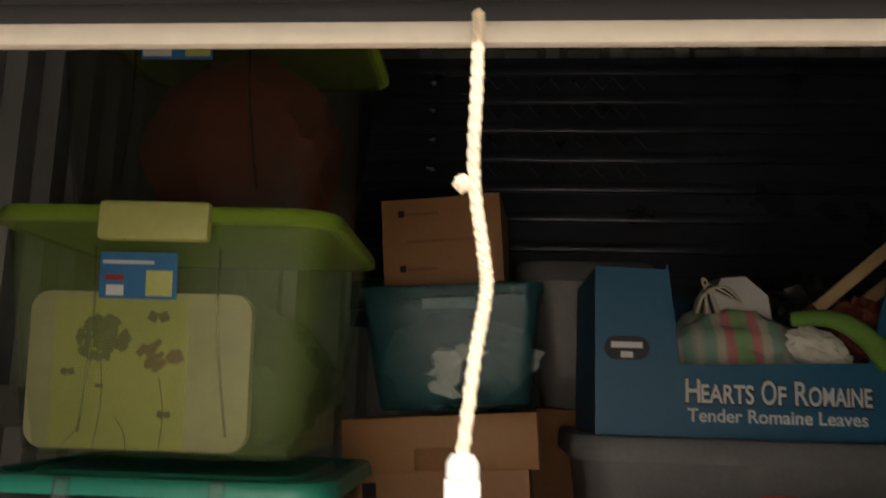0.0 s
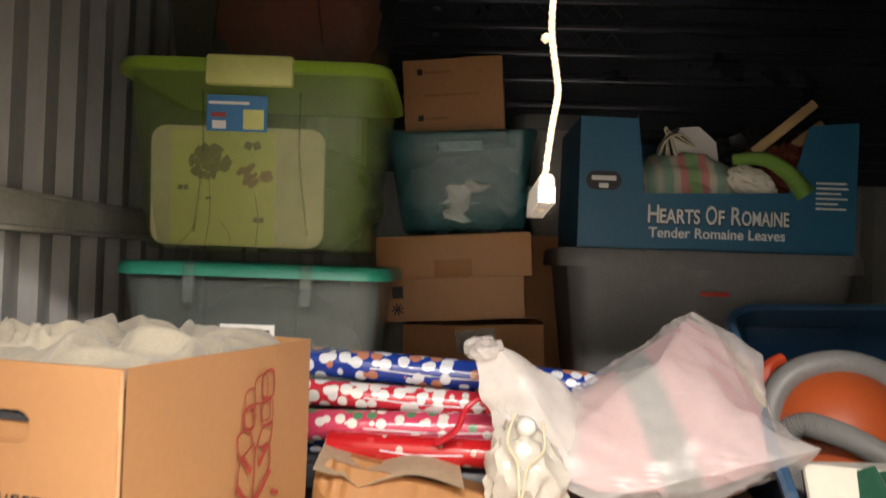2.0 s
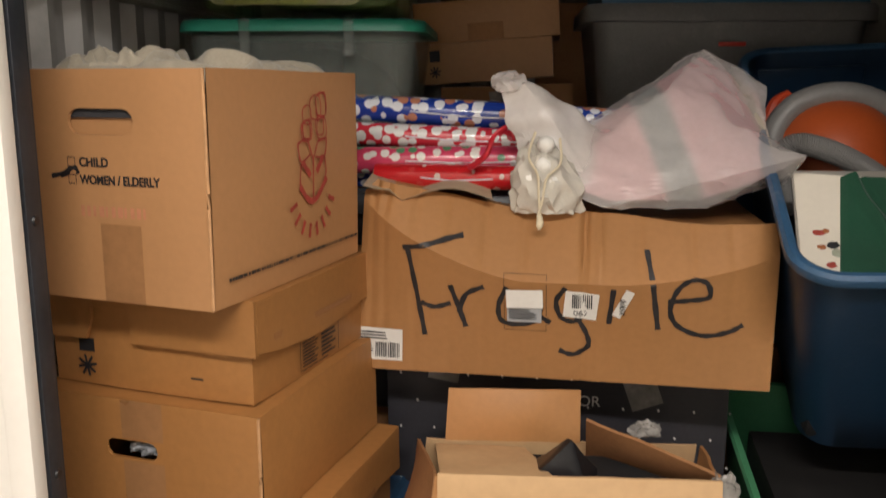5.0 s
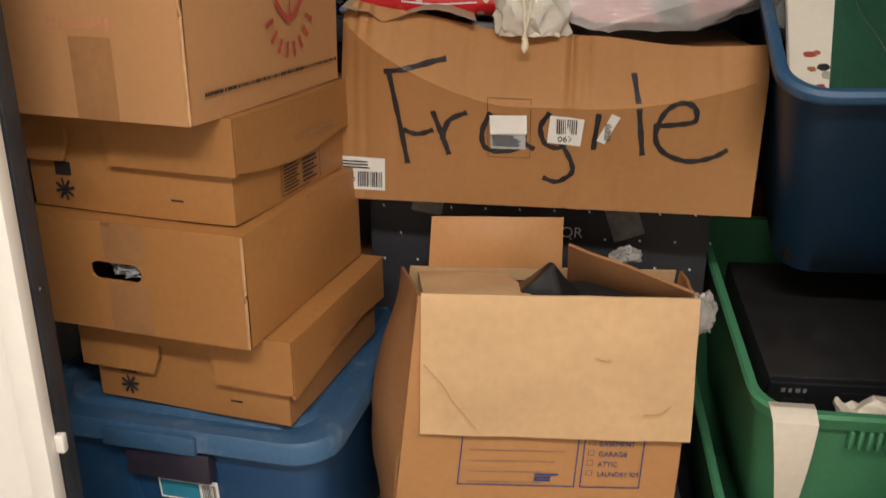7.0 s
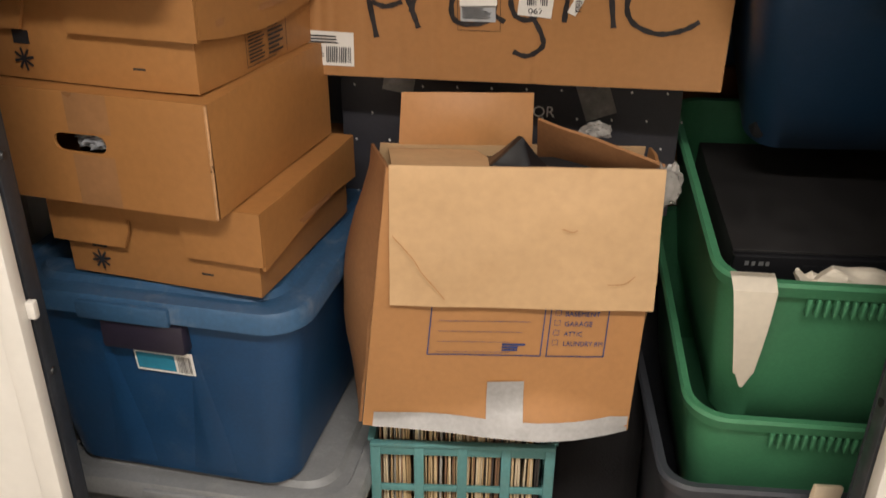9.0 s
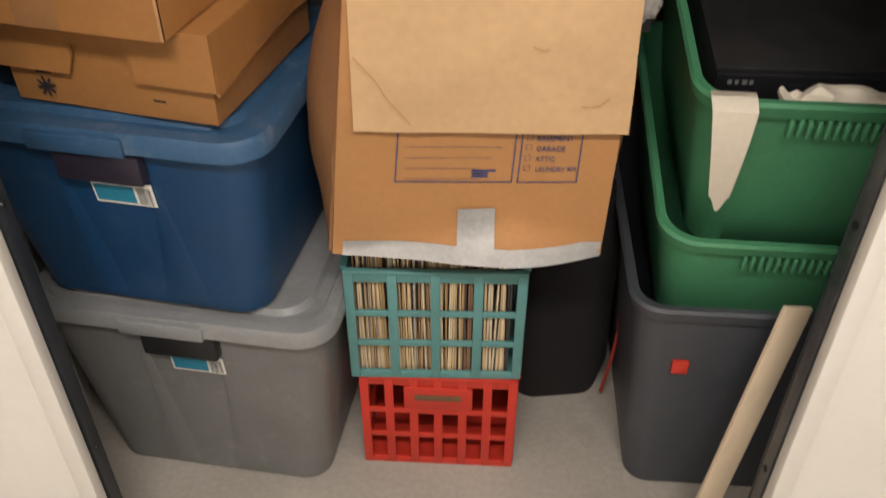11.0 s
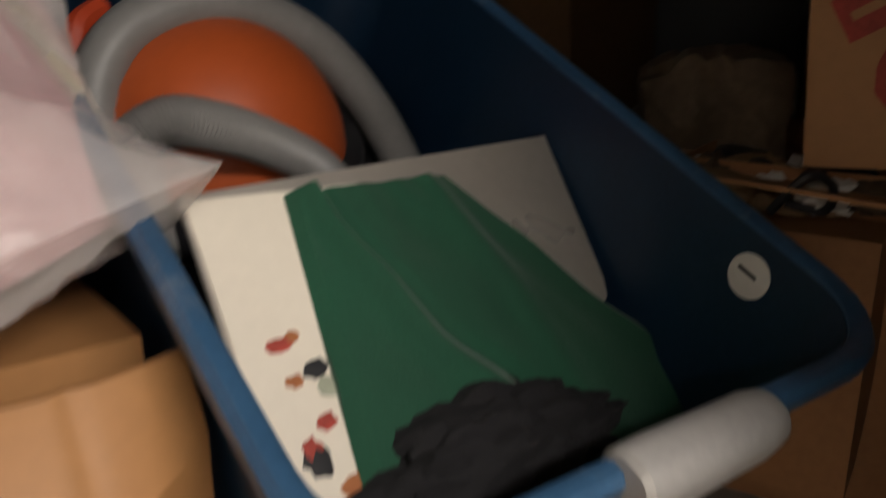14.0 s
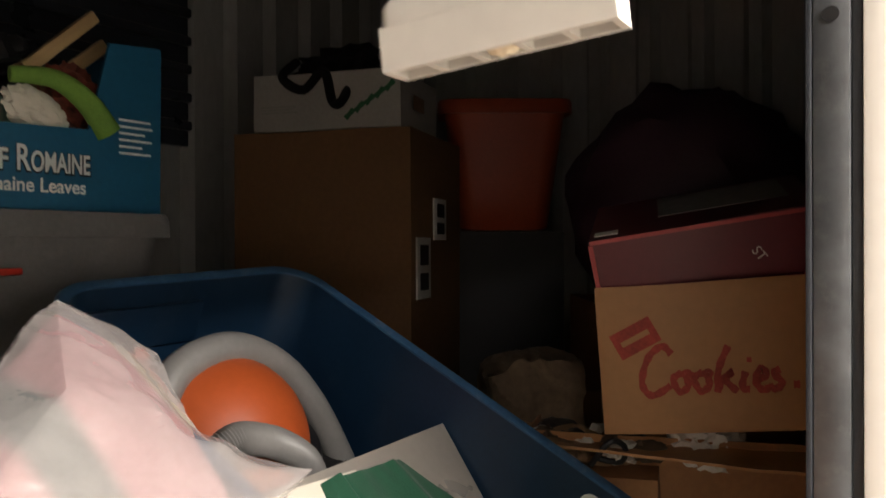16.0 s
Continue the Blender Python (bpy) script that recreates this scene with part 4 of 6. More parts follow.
gift_roll(-0.13, 1.125, 1.600, 0.62, 0.027, *WRAPS[0], yaw=-2, tilt=3)
gift_roll(-0.14, 1.090, 1.556, 0.60, 0.022, *WRAPS[1], yaw=-1, tilt=2)
gift_roll(-0.13, 1.055, 1.518, 0.62, 0.026, *WRAPS[2], yaw=-1, tilt=-1)
gift_roll(-0.16, 1.015, 1.489, 0.30, 0.023, *WRAPS[3], yaw=-6, tilt=0)
gift_roll(-0.20, 1.10, 1.478, 0.50, 0.020, *WRAPS[0], yaw=0, tilt=0)
solid("paper_sheet", decal(-0.31, 0.0, -0.09, 0.19, lambda u, v: Vector((u, 0.86 + v, 1.474 + 0.012 * math.sin(u * 30) + (0.02 if u < -0.25 else 0))), 0, 4, 10), mat("cream_paper", (0.6, 0.45, 0.3), 0.7, 0.15), pose(0, 0, 0), "torn tan paper lying on the fragile carton", "paper")
solid("ribbon_bow", tube([(-0.13, 0.97, 1.51), (-0.10, 0.955, 1.535), (-0.085, 0.95, 1.57), (-0.06, 0.96, 1.585), (-0.05, 0.97, 1.56)], (0.006, 0.003), 6), mat("red_ribbon", (0.5, 0.015, 0.03), 0.35), pose(0, 0, 0), "red gift ribbon tied round the rolls", "ribbon")
# a charcoal tote under the rolls
tote("storage_tote", 0.5, 0.42, 0.45, pose(-0.2, 1.25, 1.0, 0, 0, -2), DKGREY_TOTE, "charcoal plastic tote behind the fragile carton", DKGREY_TOTE)
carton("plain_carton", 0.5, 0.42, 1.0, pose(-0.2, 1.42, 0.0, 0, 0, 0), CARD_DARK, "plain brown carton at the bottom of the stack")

# the white drawstring pouch
SHEER = mat("sheer_pouch", (0.72, 0.68, 0.60), 0.6, 0.06, 12, 200, 0.3, alpha=0.75)
pouch = thing("drawstring_pouch", pose(0.005, 0.90, 1.452), "sheer white drawstring pouch holding small white balls", "pouch")
bm = lump(0.06, 0.045, 0.075, 0.16, 3.5, 5, 4, -0.5, 0.25)
for v in bm.verts:
    k = max(0, v.co.z) / 0.075
    v.co.x = v.co.x * (1 - 0.35 * k) - 0.01 * k
    v.co.z += 0.035
part("bag", bm, SHEER, pouch)
for x, y, z, r in ((-0.005, -0.03, 0.075, 0.016), (-0.002, -0.026, 0.108, 0.015), (-0.03, -0.025, 0.05, 0.014), (0.012, -0.035, 0.045, 0.014)):
    part("ball", lump(r, r, r, 0.05, 4, x * 100, 3, -1), PAPER, pouch, at=pose(x, y, z))
CORD = mat("cream_cord", (0.66, 0.58, 0.42), 0.8, 0.1, 30, 300, 0.4)
part("cord", tube([(-0.02, -0.045, 0.13), (-0.03, -0.05, 0.09), (-0.015, -0.052, 0.06), (-0.012, -0.056, 0.02), (-0.008, -0.062, -0.015)], 0.0022, 6), CORD, pouch)
part("cord", tube([(0.02, -0.045, 0.12), (0.022, -0.05, 0.08), (0.0, -0.053, 0.055), (-0.006, -0.058, 0.02), (-0.014, -0.062, -0.01)], 0.0022, 6), CORD, pouch)
part("tassel", lump(0.006, 0.006, 0.012, 0.3, 6, 2, 3, -1), CORD, pouch, at=pose(-0.01, -0.063, -0.018))

# the cushion in its plastic bag
m = mat("striped_cushion", (0.62, 0.40, 0.42), 0.85, 0.08, 6, 200, 0.3)
nt = m.node_tree
tc = nt.nodes.new("ShaderNodeTexCoord")
dot = nt.nodes.new("ShaderNodeVectorMath")
dot.operation = "DOT_PRODUCT"
dot.inputs[1].default_value = (0.94, 0.0, 0.34)
nt.links.new(tc.outputs["Object"], dot.inputs[0])
shift = nt.nodes.new("ShaderNodeMapRange")
shift.inputs["From Min"].default_value, shift.inputs["From Max"].default_value = 0.50, 1.00
nt.links.new(dot.outputs["Value"], shift.inputs["Value"])
cr = nt.nodes.new("ShaderNodeValToRGB")
cr.color_ramp.elements[0].position, cr.color_ramp.elements[0].color = 0.0, (0.60, 0.36, 0.38, 1)
cr.color_ramp.elements[1].position, cr.color_ramp.elements[1].color = 1.0, (0.62, 0.36, 0.38, 1)
for p, c in ((0.38, (0.62, 0.36, 0.38, 1)), (0.41, (0.22, 0.25, 0.25, 1)), (0.50, (0.20, 0.23, 0.23, 1)), (0.53, (0.60, 0.34, 0.37, 1)), (0.78, (0.60, 0.34, 0.37, 1)), (0.81, (0.50, 0.46, 0.36, 1)), (0.86, (0.62, 0.36, 0.38, 1))):
    e = cr.color_ramp.elements.new(p)
    e.color = c
nt.links.new(shift.outputs["Result"], cr.inputs[0])
nt.links.new(cr.outputs[0], nt.nodes["Principled BSDF"].inputs["Base Color"])


def hull(points, level=3, wrinkle=0.004, scale=18, seed=0, soft=0.4):
    """A taut skin over corner points, subdivided and wrinkled."""
    bm = bmesh.new()
    for p in points:
        bm.verts.new(p)
    out = bmesh.ops.convex_hull(bm, input=list(bm.verts))
    bmesh.ops.delete(bm, geom=[v for v in out["geom_interior"] if isinstance(v, bmesh.types.BMVert)], context="VERTS")
    for k in range(level):
        bmesh.ops.subdivide_edges(bm, edges=list(bm.edges), cuts=1, smooth=soft if k < 2 else 0.1, use_grid_fill=True)
    bm.normal_update()
    for v in bm.verts:
        n = v.normal
        q = v.co * scale + Vector((seed, 0, 0))
        warp = noise.noise_vector(q * 0.4) * 1.5
        r = 0.6 - 2 * abs(noise.noise(Vector((q.x * 0.5 + q.z * 0.6, q.y * 0.4, q.z * 0.5 - q.x * 0.3)) + warp))
        v.co += n * wrinkle * r
    return bm


BAGP = [(0.303, 1.127, 1.726), (0.255, 1.10, 1.70), (0.216, 0.985, 1.655), (0.292, 0.895, 1.50), (0.415, 1.10, 1.655), (0.425, 0.98, 1.53), (0.42, 0.935, 1.505), (0.271, 0.90, 1.455), (0.10, 0.88, 1.455), (0.005, 0.92, 1.485), (0.067, 1.02, 1.58), (0.06, 1.12, 1.50), (0.30, 1.2, 1.50), (0.40, 1.18, 1.52)]
cb = Vector((0.22, 1.02, 1.56))
solid("cushion", hull([cb + (Vector(p) - cb) * 0.90 for p in BAGP], 4, 0.002, 9, 2, 0.03), m, pose(0, 0, 0), "pink and grey striped cushion inside a plastic bag", "cushion")
FILM = mat("white_bag_film", (0.86, 0.80, 0.78), 0.24, 0.05, 8, 90, 0.3, alpha=0.36, coat=0.2)
bag = thing("plastic_bag", pose(0, 0, 0), "crumpled translucent white plastic bag round a cushion", "bag")
bm = hull(BAGP + [(0.428, 0.868, 1.548), (0.36, 0.90, 1.50)], 5, 0.006, 9, 7, 0.02)
for v in bm.verts:
    k = min(1.0, max(0.0, (1.10 - v.co.y) / 0.232))
    sag = math.sin(math.pi * k) * min(1.0, max(0.0, (v.co.x - 0.30) / 0.10)) * min(1.0, max(0.0, (v.co.z - 1.48) / 0.05))
    v.co.z -= 0.036 * sag
    v.co.x -= 0.022 * sag
bm.normal_update()
for v in bm.verts:
    q = v.co * 30
    v.co += v.normal * 0.0030 * (0.4 - 2 * abs(noise.noise(Vector((q.x * 0.8 + q.z, q.y * 0.5, q.z * 0.3 - q.x * 0.4)))))
part("film", bm, FILM, bag)
# the twisted neck
part("neck", hull([(-0.07, 0.97, 1.655), (-0.04, 0.96, 1.667), (-0.065, 0.95, 1.60), (-0.01, 0.935, 1.50), (0.09, 0.92, 1.475), (0.12, 1.0, 1.555), (0.03, 1.03, 1.595), (-0.03, 1.01, 1.61)], 4, 0.009, 20, 3, 0.15), mat("bunched_bag_film", (0.80, 0.75, 0.71), 0.3, 0.05, 8, 90, 0.3, alpha=0.7), bag)
part("frill", lump(0.034, 0.025, 0.022, 0.4, 5, 6, 3, -1, 0.6), FILM, bag, at=pose(-0.062, 0.96, 1.662) @ Matrix.Scale(0.75, 4))

# ---------------------------------------------------------------- dark printed carton, moving carton, crates
DARKCARD = mat("charcoal_printed_card", (0.028, 0.027, 0.034), 0.55, 0.12, 6, 120, 0.12)
dw, dd, dh = 0.65, 0.4, 0.30
dark = carton("printed_carton", dw, dd, dh, corner(0.36, 1.0, 0.853, -1.5, dw, dd), DARKCARD, "charcoal cardboard carton with small white printed dots", bow=0.002)
pl = flat_front(dd, 0.003)
rng = random.Random(2)
for i in range(10):
    for j in range(5):
        u, v = -0.30 + i * 0.066 + (j % 2) * 0.033, 0.03 + j * 0.055
        part("printed_dot", decal(u, v, u + 0.0035, v + 0.005, pl, 0.001, 30, 1), PAPER, dark)
lettering("OR", 0.03, PAPER, dark, pose(0.045, -dd / 2 - 0.004, 0.20))
part("ring_print", ribbon([(-0.19 + 0.012 * math.cos(a / 8 * 6.283), 0.12 + 0.016 * math.sin(a / 8 * 6.283)) for a in range(9)], 0.003, pl, 0.001), PAPER, dark)
part("pale_edge", box(-dw / 2 + 0.005, -dw / 2 + 0.05, -dd / 2 - 0.005, -dd / 2 - 0.001, 0.0, 0.012), PAPER, dark)
part("clear_tape", decal(0.13, 0.20, 0.19, 0.30, pl, 0.002, 20), mat("torn_clear_tape", (0.45, 0.43, 0.4), 0.25, 0.2, 20, 90, 0.3, alpha=0.5), dark)
part("clear_tape", decal(-0.24, 0.24, -0.18, 0.30, pl, 0.002, -10), bpy.data.materials["torn_clear_tape"], dark)
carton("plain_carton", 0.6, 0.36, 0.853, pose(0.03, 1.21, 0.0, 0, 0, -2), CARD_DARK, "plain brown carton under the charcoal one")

# moving carton
MW, MD, MH = 0.455, 0.28, 0.47


def moving_face(u, v):
    """The front wall: wider below, its foot creased along a curve and bent forward."""
    c = 0.06 - 0.05 * (u / 0.22) ** 2 + 0.02 * math.sin(u * 14)
    fwd = max(0.0, c - v) * 0.55
    return Vector((u * (1 - 0.10 * v / MH) - 0.012 + 0.028 * (v / MH), -MD / 2 - fwd - 0.010 * math.sin(math.pi * v / MH) + 0.0015 * noise.noise(Vector((u * 20, v * 20, 0))), v))


moving = thing("moving_carton", corner(0.262, 0.605, 0.628, 2, MW, MD), "open pale brown moving carton with room checklist, taped below", "box")
bm = bmesh.new()
g = [[bm.verts.new(moving_face(-MW / 2 + MW * i / 36, MH * j / 30)) for j in range(31)] for i in range(37)]
for i in range(36):
    for j in range(30):
        bm.faces.new((g[i][j], g[i + 1][j], g[i + 1][j + 1], g[i][j + 1]))
got = bmesh.ops.extrude_face_region(bm, geom=list(bm.faces))
for v in got["geom"]:
    if isinstance(v, bmesh.types.BMVert):
        v.co.y += 0.005
part("front_wall", bm, CARD, moving)


def wall(pts, material, parent, name, n=12, thick=0.005, wav=0.006, seed=0, label=""):
    """A bowed board between four corners."""
    a, b, c, d = (Vector(p) for p in pts)
    bm = bmesh.new()
    nrm = (b - a).cross(d - a).normalized()
    g = []
    for i in range(n + 1):
        row = []
        for j in range(n + 1):
            s, t = i / n, j / n
            p = (a * (1 - s) + b * s) * (1 - t) + (d * (1 - s) + c * s) * t
            w = math.sin(math.pi * s) * math.sin(math.pi * t)
            row.append(bm.verts.new(p + nrm * (wav * w + 0.004 * noise.noise(p * 14 + Vector((seed, 0, 0))))))
        g.append(row)
    for i in range(n):
        for j in range(n):
            bm.faces.new((g[i][j], g[i + 1][j], g[i + 1][j + 1], g[i][j + 1]))
    got = bmesh.ops.extrude_face_region(bm, geom=list(bm.faces))
    for v in got["geom"]:
        if isinstance(v, bmesh.types.BMVert):
            v.co -= nrm * thick
    return part(name, bm, material, parent, label)


L0, L1 = -MW / 2 - 0.012, -MW / 2 + 0.045
R0, R1 = MW / 2 - 0.014, MW / 2 - 0.006
yb = MD / 2
YT, ZT = 0.08, MH - 0.04
# left wall darker than the right one: its shade is in the colour
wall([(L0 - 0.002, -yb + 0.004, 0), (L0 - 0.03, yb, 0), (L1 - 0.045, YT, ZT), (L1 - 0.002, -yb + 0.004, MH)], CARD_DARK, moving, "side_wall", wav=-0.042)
wall([(R0 + 0.002, -yb + 0.004, 0), (R0 + 0.01, yb, 0), (R1 + 0.03, YT, ZT), (R1 + 0.002, -yb + 0.004, MH)], CARD, moving, "side_wall", wav=0.025, seed=3)
wall([(L0 - 0.03, yb, 0), (R0, yb, 0), (R1 + 0.02, YT, ZT), (L1 - 0.035, YT, ZT)], CARD_PALE, moving, "back_wall", seed=5)
part("base", box(L0, R0, -yb + 0.006, yb, 0.0, 0.006), CARD, moving)
# added black block, so that the open top reads as deep shade
part("filling", box(L1 + 0.005, R1 - 0.03, -yb + 0.02, 0.05, 0.006, MH - 0.045, 0.01), DARK, moving, "black block for the shaded inside of the carton")
wall([(L1 - 0.004, -yb - 0.022, MH - 0.222), (R1 + 0.004, -yb - 0.03, MH - 0.222), (R1 + 0.002, -yb - 0.004, MH + 0.004), (L1 - 0.002, -yb - 0.004, MH + 0.006)], CARD_PALE, moving, "front_flap", 20, 0.005, 0.006, 7, "pale front flap folded down")
wall([(L1 + 0.002, -yb + 0.012, MH - 0.012), (0.0, -yb + 0.012, MH - 0.02), (-0.05, YT - 0.008, ZT - 0.006), (L1 - 0.02, YT - 0.008, ZT - 0.004)], CARD_PALE, moving, "left_flap", 10, 0.004, 0.004, 9, "pale inner flap lying shut")
wall([(-0.185, YT, ZT), (0.045, YT, ZT), (0.045, YT + 0.012, ZT + 0.09), (-0.18, YT + 0.012, ZT + 0.088)], CARD, moving, "back_flap", 10, 0.005, 0.005, 2, "torn back flap standing up")
# side flap's shaded underside put in as darker card
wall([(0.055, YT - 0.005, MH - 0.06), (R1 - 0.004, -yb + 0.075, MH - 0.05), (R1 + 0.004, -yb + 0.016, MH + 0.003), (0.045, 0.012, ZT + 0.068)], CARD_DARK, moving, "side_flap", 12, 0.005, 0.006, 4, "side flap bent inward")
pl = moving_face
fr = part("printed_form", lines(-0.115, 0.157, 0.055, 0.235, 4, pl, 0.0025, 6, 0.035), BLUE_INK, moving)
for a, b, c, d in ((-0.13, 0.150, 0.062, 0.152), (-0.13, 0.152, -0.128, 0.25), (0.060, 0.152, 0.062, 0.25), (0.07, 0.150, 0.168, 0.152), (0.07, 0.152, 0.072, 0.25), (0.166, 0.152, 0.168, 0.25)):
    part("form_frame", decal(a, b, c, d, pl, 0.0022, n=6), BLUE_INK, fr)
part("form_emblem", lines(-0.005, 0.16, 0.035, 0.176, 3, pl, 0.0026, 2, 0.7), BLUE_INK, fr)
for k, word in enumerate(("BASEMENT", "GARAGE", "ATTIC", "LAUNDRY RM")):
    z = 0.229 - k * 0.0185
    lettering(word, 0.0125, BLUE_INK, moving, pose(0.091, -MD / 2 - 0.0145 , z, 0, 0, 0), width=(0.055, 0.044, 0.03, 0.063)[k])
    for a, b, c, d in ((0.078, z, 0.0788, z + 0.01), (0.0872, z, 0.088, z + 0.01), (0.0789, z, 0.0871, z + 0.0008), (0.0789, z + 0.0092, 0.0871, z + 0.01)):
        part("tick_box", decal(a, b, c, d, pl, 0.0024, n=1), BLUE_INK, fr)
# flap creases drawn as darker lines, their shade put into colour
for pts in ([(-0.18, 0.37), (-0.15, 0.335), (-0.135, 0.31), (-0.115, 0.285), (-0.10, 0.265)], [(0.075, 0.385), (0.09, 0.38), (0.098, 0.383)], [(0.15, 0.295), (0.175, 0.297), (0.19, 0.31)]):
    part("crease", ribbon(pts, 0.0014, lambda u, v: Vector((u, -MD / 2 - 0.029 + 0.022 * (v - 0.248) / 0.222 - 0.0055 * math.sin(math.pi * (v - 0.248) / 0.222), v)), 0.003), CARD, moving)
part("tape", decal(-0.21, 0.0, 0.225, 0.028, pl, 0.0022, 0, 14), DUCT, moving, "silver duct tape")
part("tape", decal(-0.02, 0.02, 0.042, 0.098, pl, 0.003, 3), DUCT, moving, "silver duct tape")
part("torn_tape", lump(0.02, 0.012, 0.03, 0.4, 5, 3, 3, -1, 0.5), bpy.data.materials["torn_clear_tape"], moving, at=pose(R1 + 0.01, -yb + 0.02, MH - 0.03))
part("torn_tape", lump(0.022, 0.01, 0.012, 0.5, 5, 5, 3, -1, 0.5), bpy.data.materials["torn_clear_tape"], moving, at=pose(R1 - 0.07, 0.06, ZT + 0.035))
bm = hull([(-0.08, 0, 0), (0.07, 0.02, 0), (0.05, 0.12, 0), (-0.06, 0.12, 0), (0.038, 0.05, 0.102), (0.032, 0.06, 0.10), (0.08, 0.06, 0.05)], 3, 0.003, 14, 3, 0.0)
solid("black_bag", bm, mat("black_vinyl", (0.01, 0.01, 0.012), 0.3, 0.2, 10, 120, 0.15), moving.matrix_basis @ pose(-0.018, -0.085, MH - 0.085) @ Matrix.Scale(0.98, 4), "glossy black vinyl bag poking from the moving carton", "bag")


# crates
def lattice_crate(name, m, w, d, h, material, label, rows, cols, handle=False, group="plastic crates"):
    ob = thing(name, m, label, "crate", group)
    def side(length, at):
        t = 0.006
        bm = bmesh.new()
        add_box(bm, -length / 2, length / 2, 0, t, h - 0.03, h - 0.002, 0.002)
        add_box(bm, -length / 2, length / 2, -0.006, t + 0.002, h - 0.008, h, 0.002)
        rail = part("side", bm, material, ob, at=at)
        part("bar", box(-length / 2, length / 2, 0, t, 0, 0.02, 0.002), material, rail)
        for k in range(1, rows):
            z = 0.02 + (h - 0.05) * k / rows
            part("bar", box(-length / 2, length / 2, -0.001, t - 0.001, z - 0.007, z + 0.007, 0.0015), material, rail)
        for k in range(cols + 1):
            x = -length / 2 + 0.009 + (length - 0.018) * k / cols
            part("slat", box(x - 0.009, x + 0.009, -0.0025, t - 0.0025, 0.004, h - 0.01, 0.0015), material, rail)
        if handle:
            part("grip", box(-0.07, 0.07, -0.004, t, h - 0.095, h - 0.031, 0.002), material, rail)
            # slot is not cut: a dark plate gives its shade
            part("hand_slot", box(-0.048, 0.048, -0.0055, -0.0042, h - 0.066, h - 0.05, 0.0005), HOLE, rail)
    side(w, pose(0, -d / 2, 0))
    side(w, pose(0, d / 2, 0, 0, 0, 180))
    side(d - 0.02, pose(w / 2, 0, 0, 0, 0, 90))
    side(d - 0.02, pose(-w / 2, 0, 0, 0, 0, -90))
    part("base", box(-w / 2 + 0.008, w / 2 - 0.008, -d / 2 + 0.008, d / 2 - 0.008, 0.002, 0.008), material, ob)
    return ob


CYAN = mat("turquoise_plastic", (0.10, 0.26, 0.26), 0.45, 0.1, 8, 140, 0.12, dirt=(0.2, 0.25, 0.22), dirt_amount=0.3)
REDP = mat("red_plastic", (0.52, 0.035, 0.02), 0.4, 0.08, 8, 140, 0.1)
cx, cy = -0.035, 0.80
lattice_crate("milk_crate", pose(cx + 0.01, cy, 0.0, 0, 0, -1), 0.32, 0.32, 0.275, REDP, "bright red plastic milk crate on the floor", 3, 6, True)
lattice_crate("milk_crate", pose(cx, cy, 0.276, 0, 0, 1), 0.335, 0.33, 0.278, CYAN, "turquoise plastic crate packed with old records", 3, 4)
SLEEVES = [mat("record_sleeve", c, 0.7, 0.12, 20, 200, 0.2) for c in ((0.60, 0.45, 0.26), (0.42, 0.28, 0.14), (0.66, 0.55, 0.38), (0.05, 0.04, 0.035), (0.25, 0.14, 0.08), (0.35, 0.33, 0.3))]
rng, x, k = random.Random(11), cx - 0.148, 0
while x < cx + 0.145:
    w = rng.uniform(0.0022, 0.0042)
    h = rng.uniform(0.303, 0.316)
    c = rng.choices(SLEEVES, (5, 4, 4, 3, 2, 1))[0]
    o = solid("record", box(-w / 2, w / 2, -0.15, 0.15, 0, h), c, pose(x, cy + rng.uniform(-0.004, 0.002), 0.285, 0, rng.uniform(-1.2, 1.2), 0), "old record in a worn paper sleeve, packed in the crate", "record", group="records in the crate", smooth=False)
    x += w + 0.0006

# black instrument case with red piping beside the crates
case = thing("black_case", pose(0.225, 1.0, 0.0, 0, 0, 8), "soft black case with red piping on the floor", "case")
part("body", loft([(0, 0.2, 0.3, 0.05), (0.1, 0.23, 0.34, 0.06), (0.4, 0.22, 0.33, 0.06), (0.56, 0.18, 0.28, 0.06)]), DARK, case)
part("piping", tube([(0.1, -0.165, 0.02), (0.116, -0.168, 0.2), (0.11, -0.165, 0.4)], 0.004, 6), mat("red_piping", (0.35, 0.03, 0.02), 0.5), case)

# ---------------------------------------------------------------- right side: green totes, recorder, blue tote
gd = tote("storage_tote", 0.48, 0.70, 0.55, pose(0.575, 0.905, 0.0, 0, 0, -2), DKGREY_TOTE, "charcoal plastic tote on the floor under green ones", taper=0.05)
part("red_tag", box(-0.16, -0.13, -0.345, -0.333, 0.38, 0.41, 0.002), REDP, gd, "small red tag")


def green_tote(m, label, ribs=True):
    ob = thing("storage_tote", m, label, "storage tote", "green totes")
    w, d, h = 0.46, 0.66, 0.35
    body = part("body", tote_shell(w, d, h, taper=0.045, r=0.06, rim=0.012, rim_h=0.028), GREEN_TOTE, ob)
    if ribs:
        bm = bmesh.new()
        for k in range(22):
            x = -0.10 + k * 0.0135
            add_box(bm, x, x + 0.006, -d / 2 - 0.009, -d / 2 + 0.004, h - 0.062, h - 0.03, 0.002)
        part("grip_ribs", bm, GREEN_TOTE, ob)
    return ob


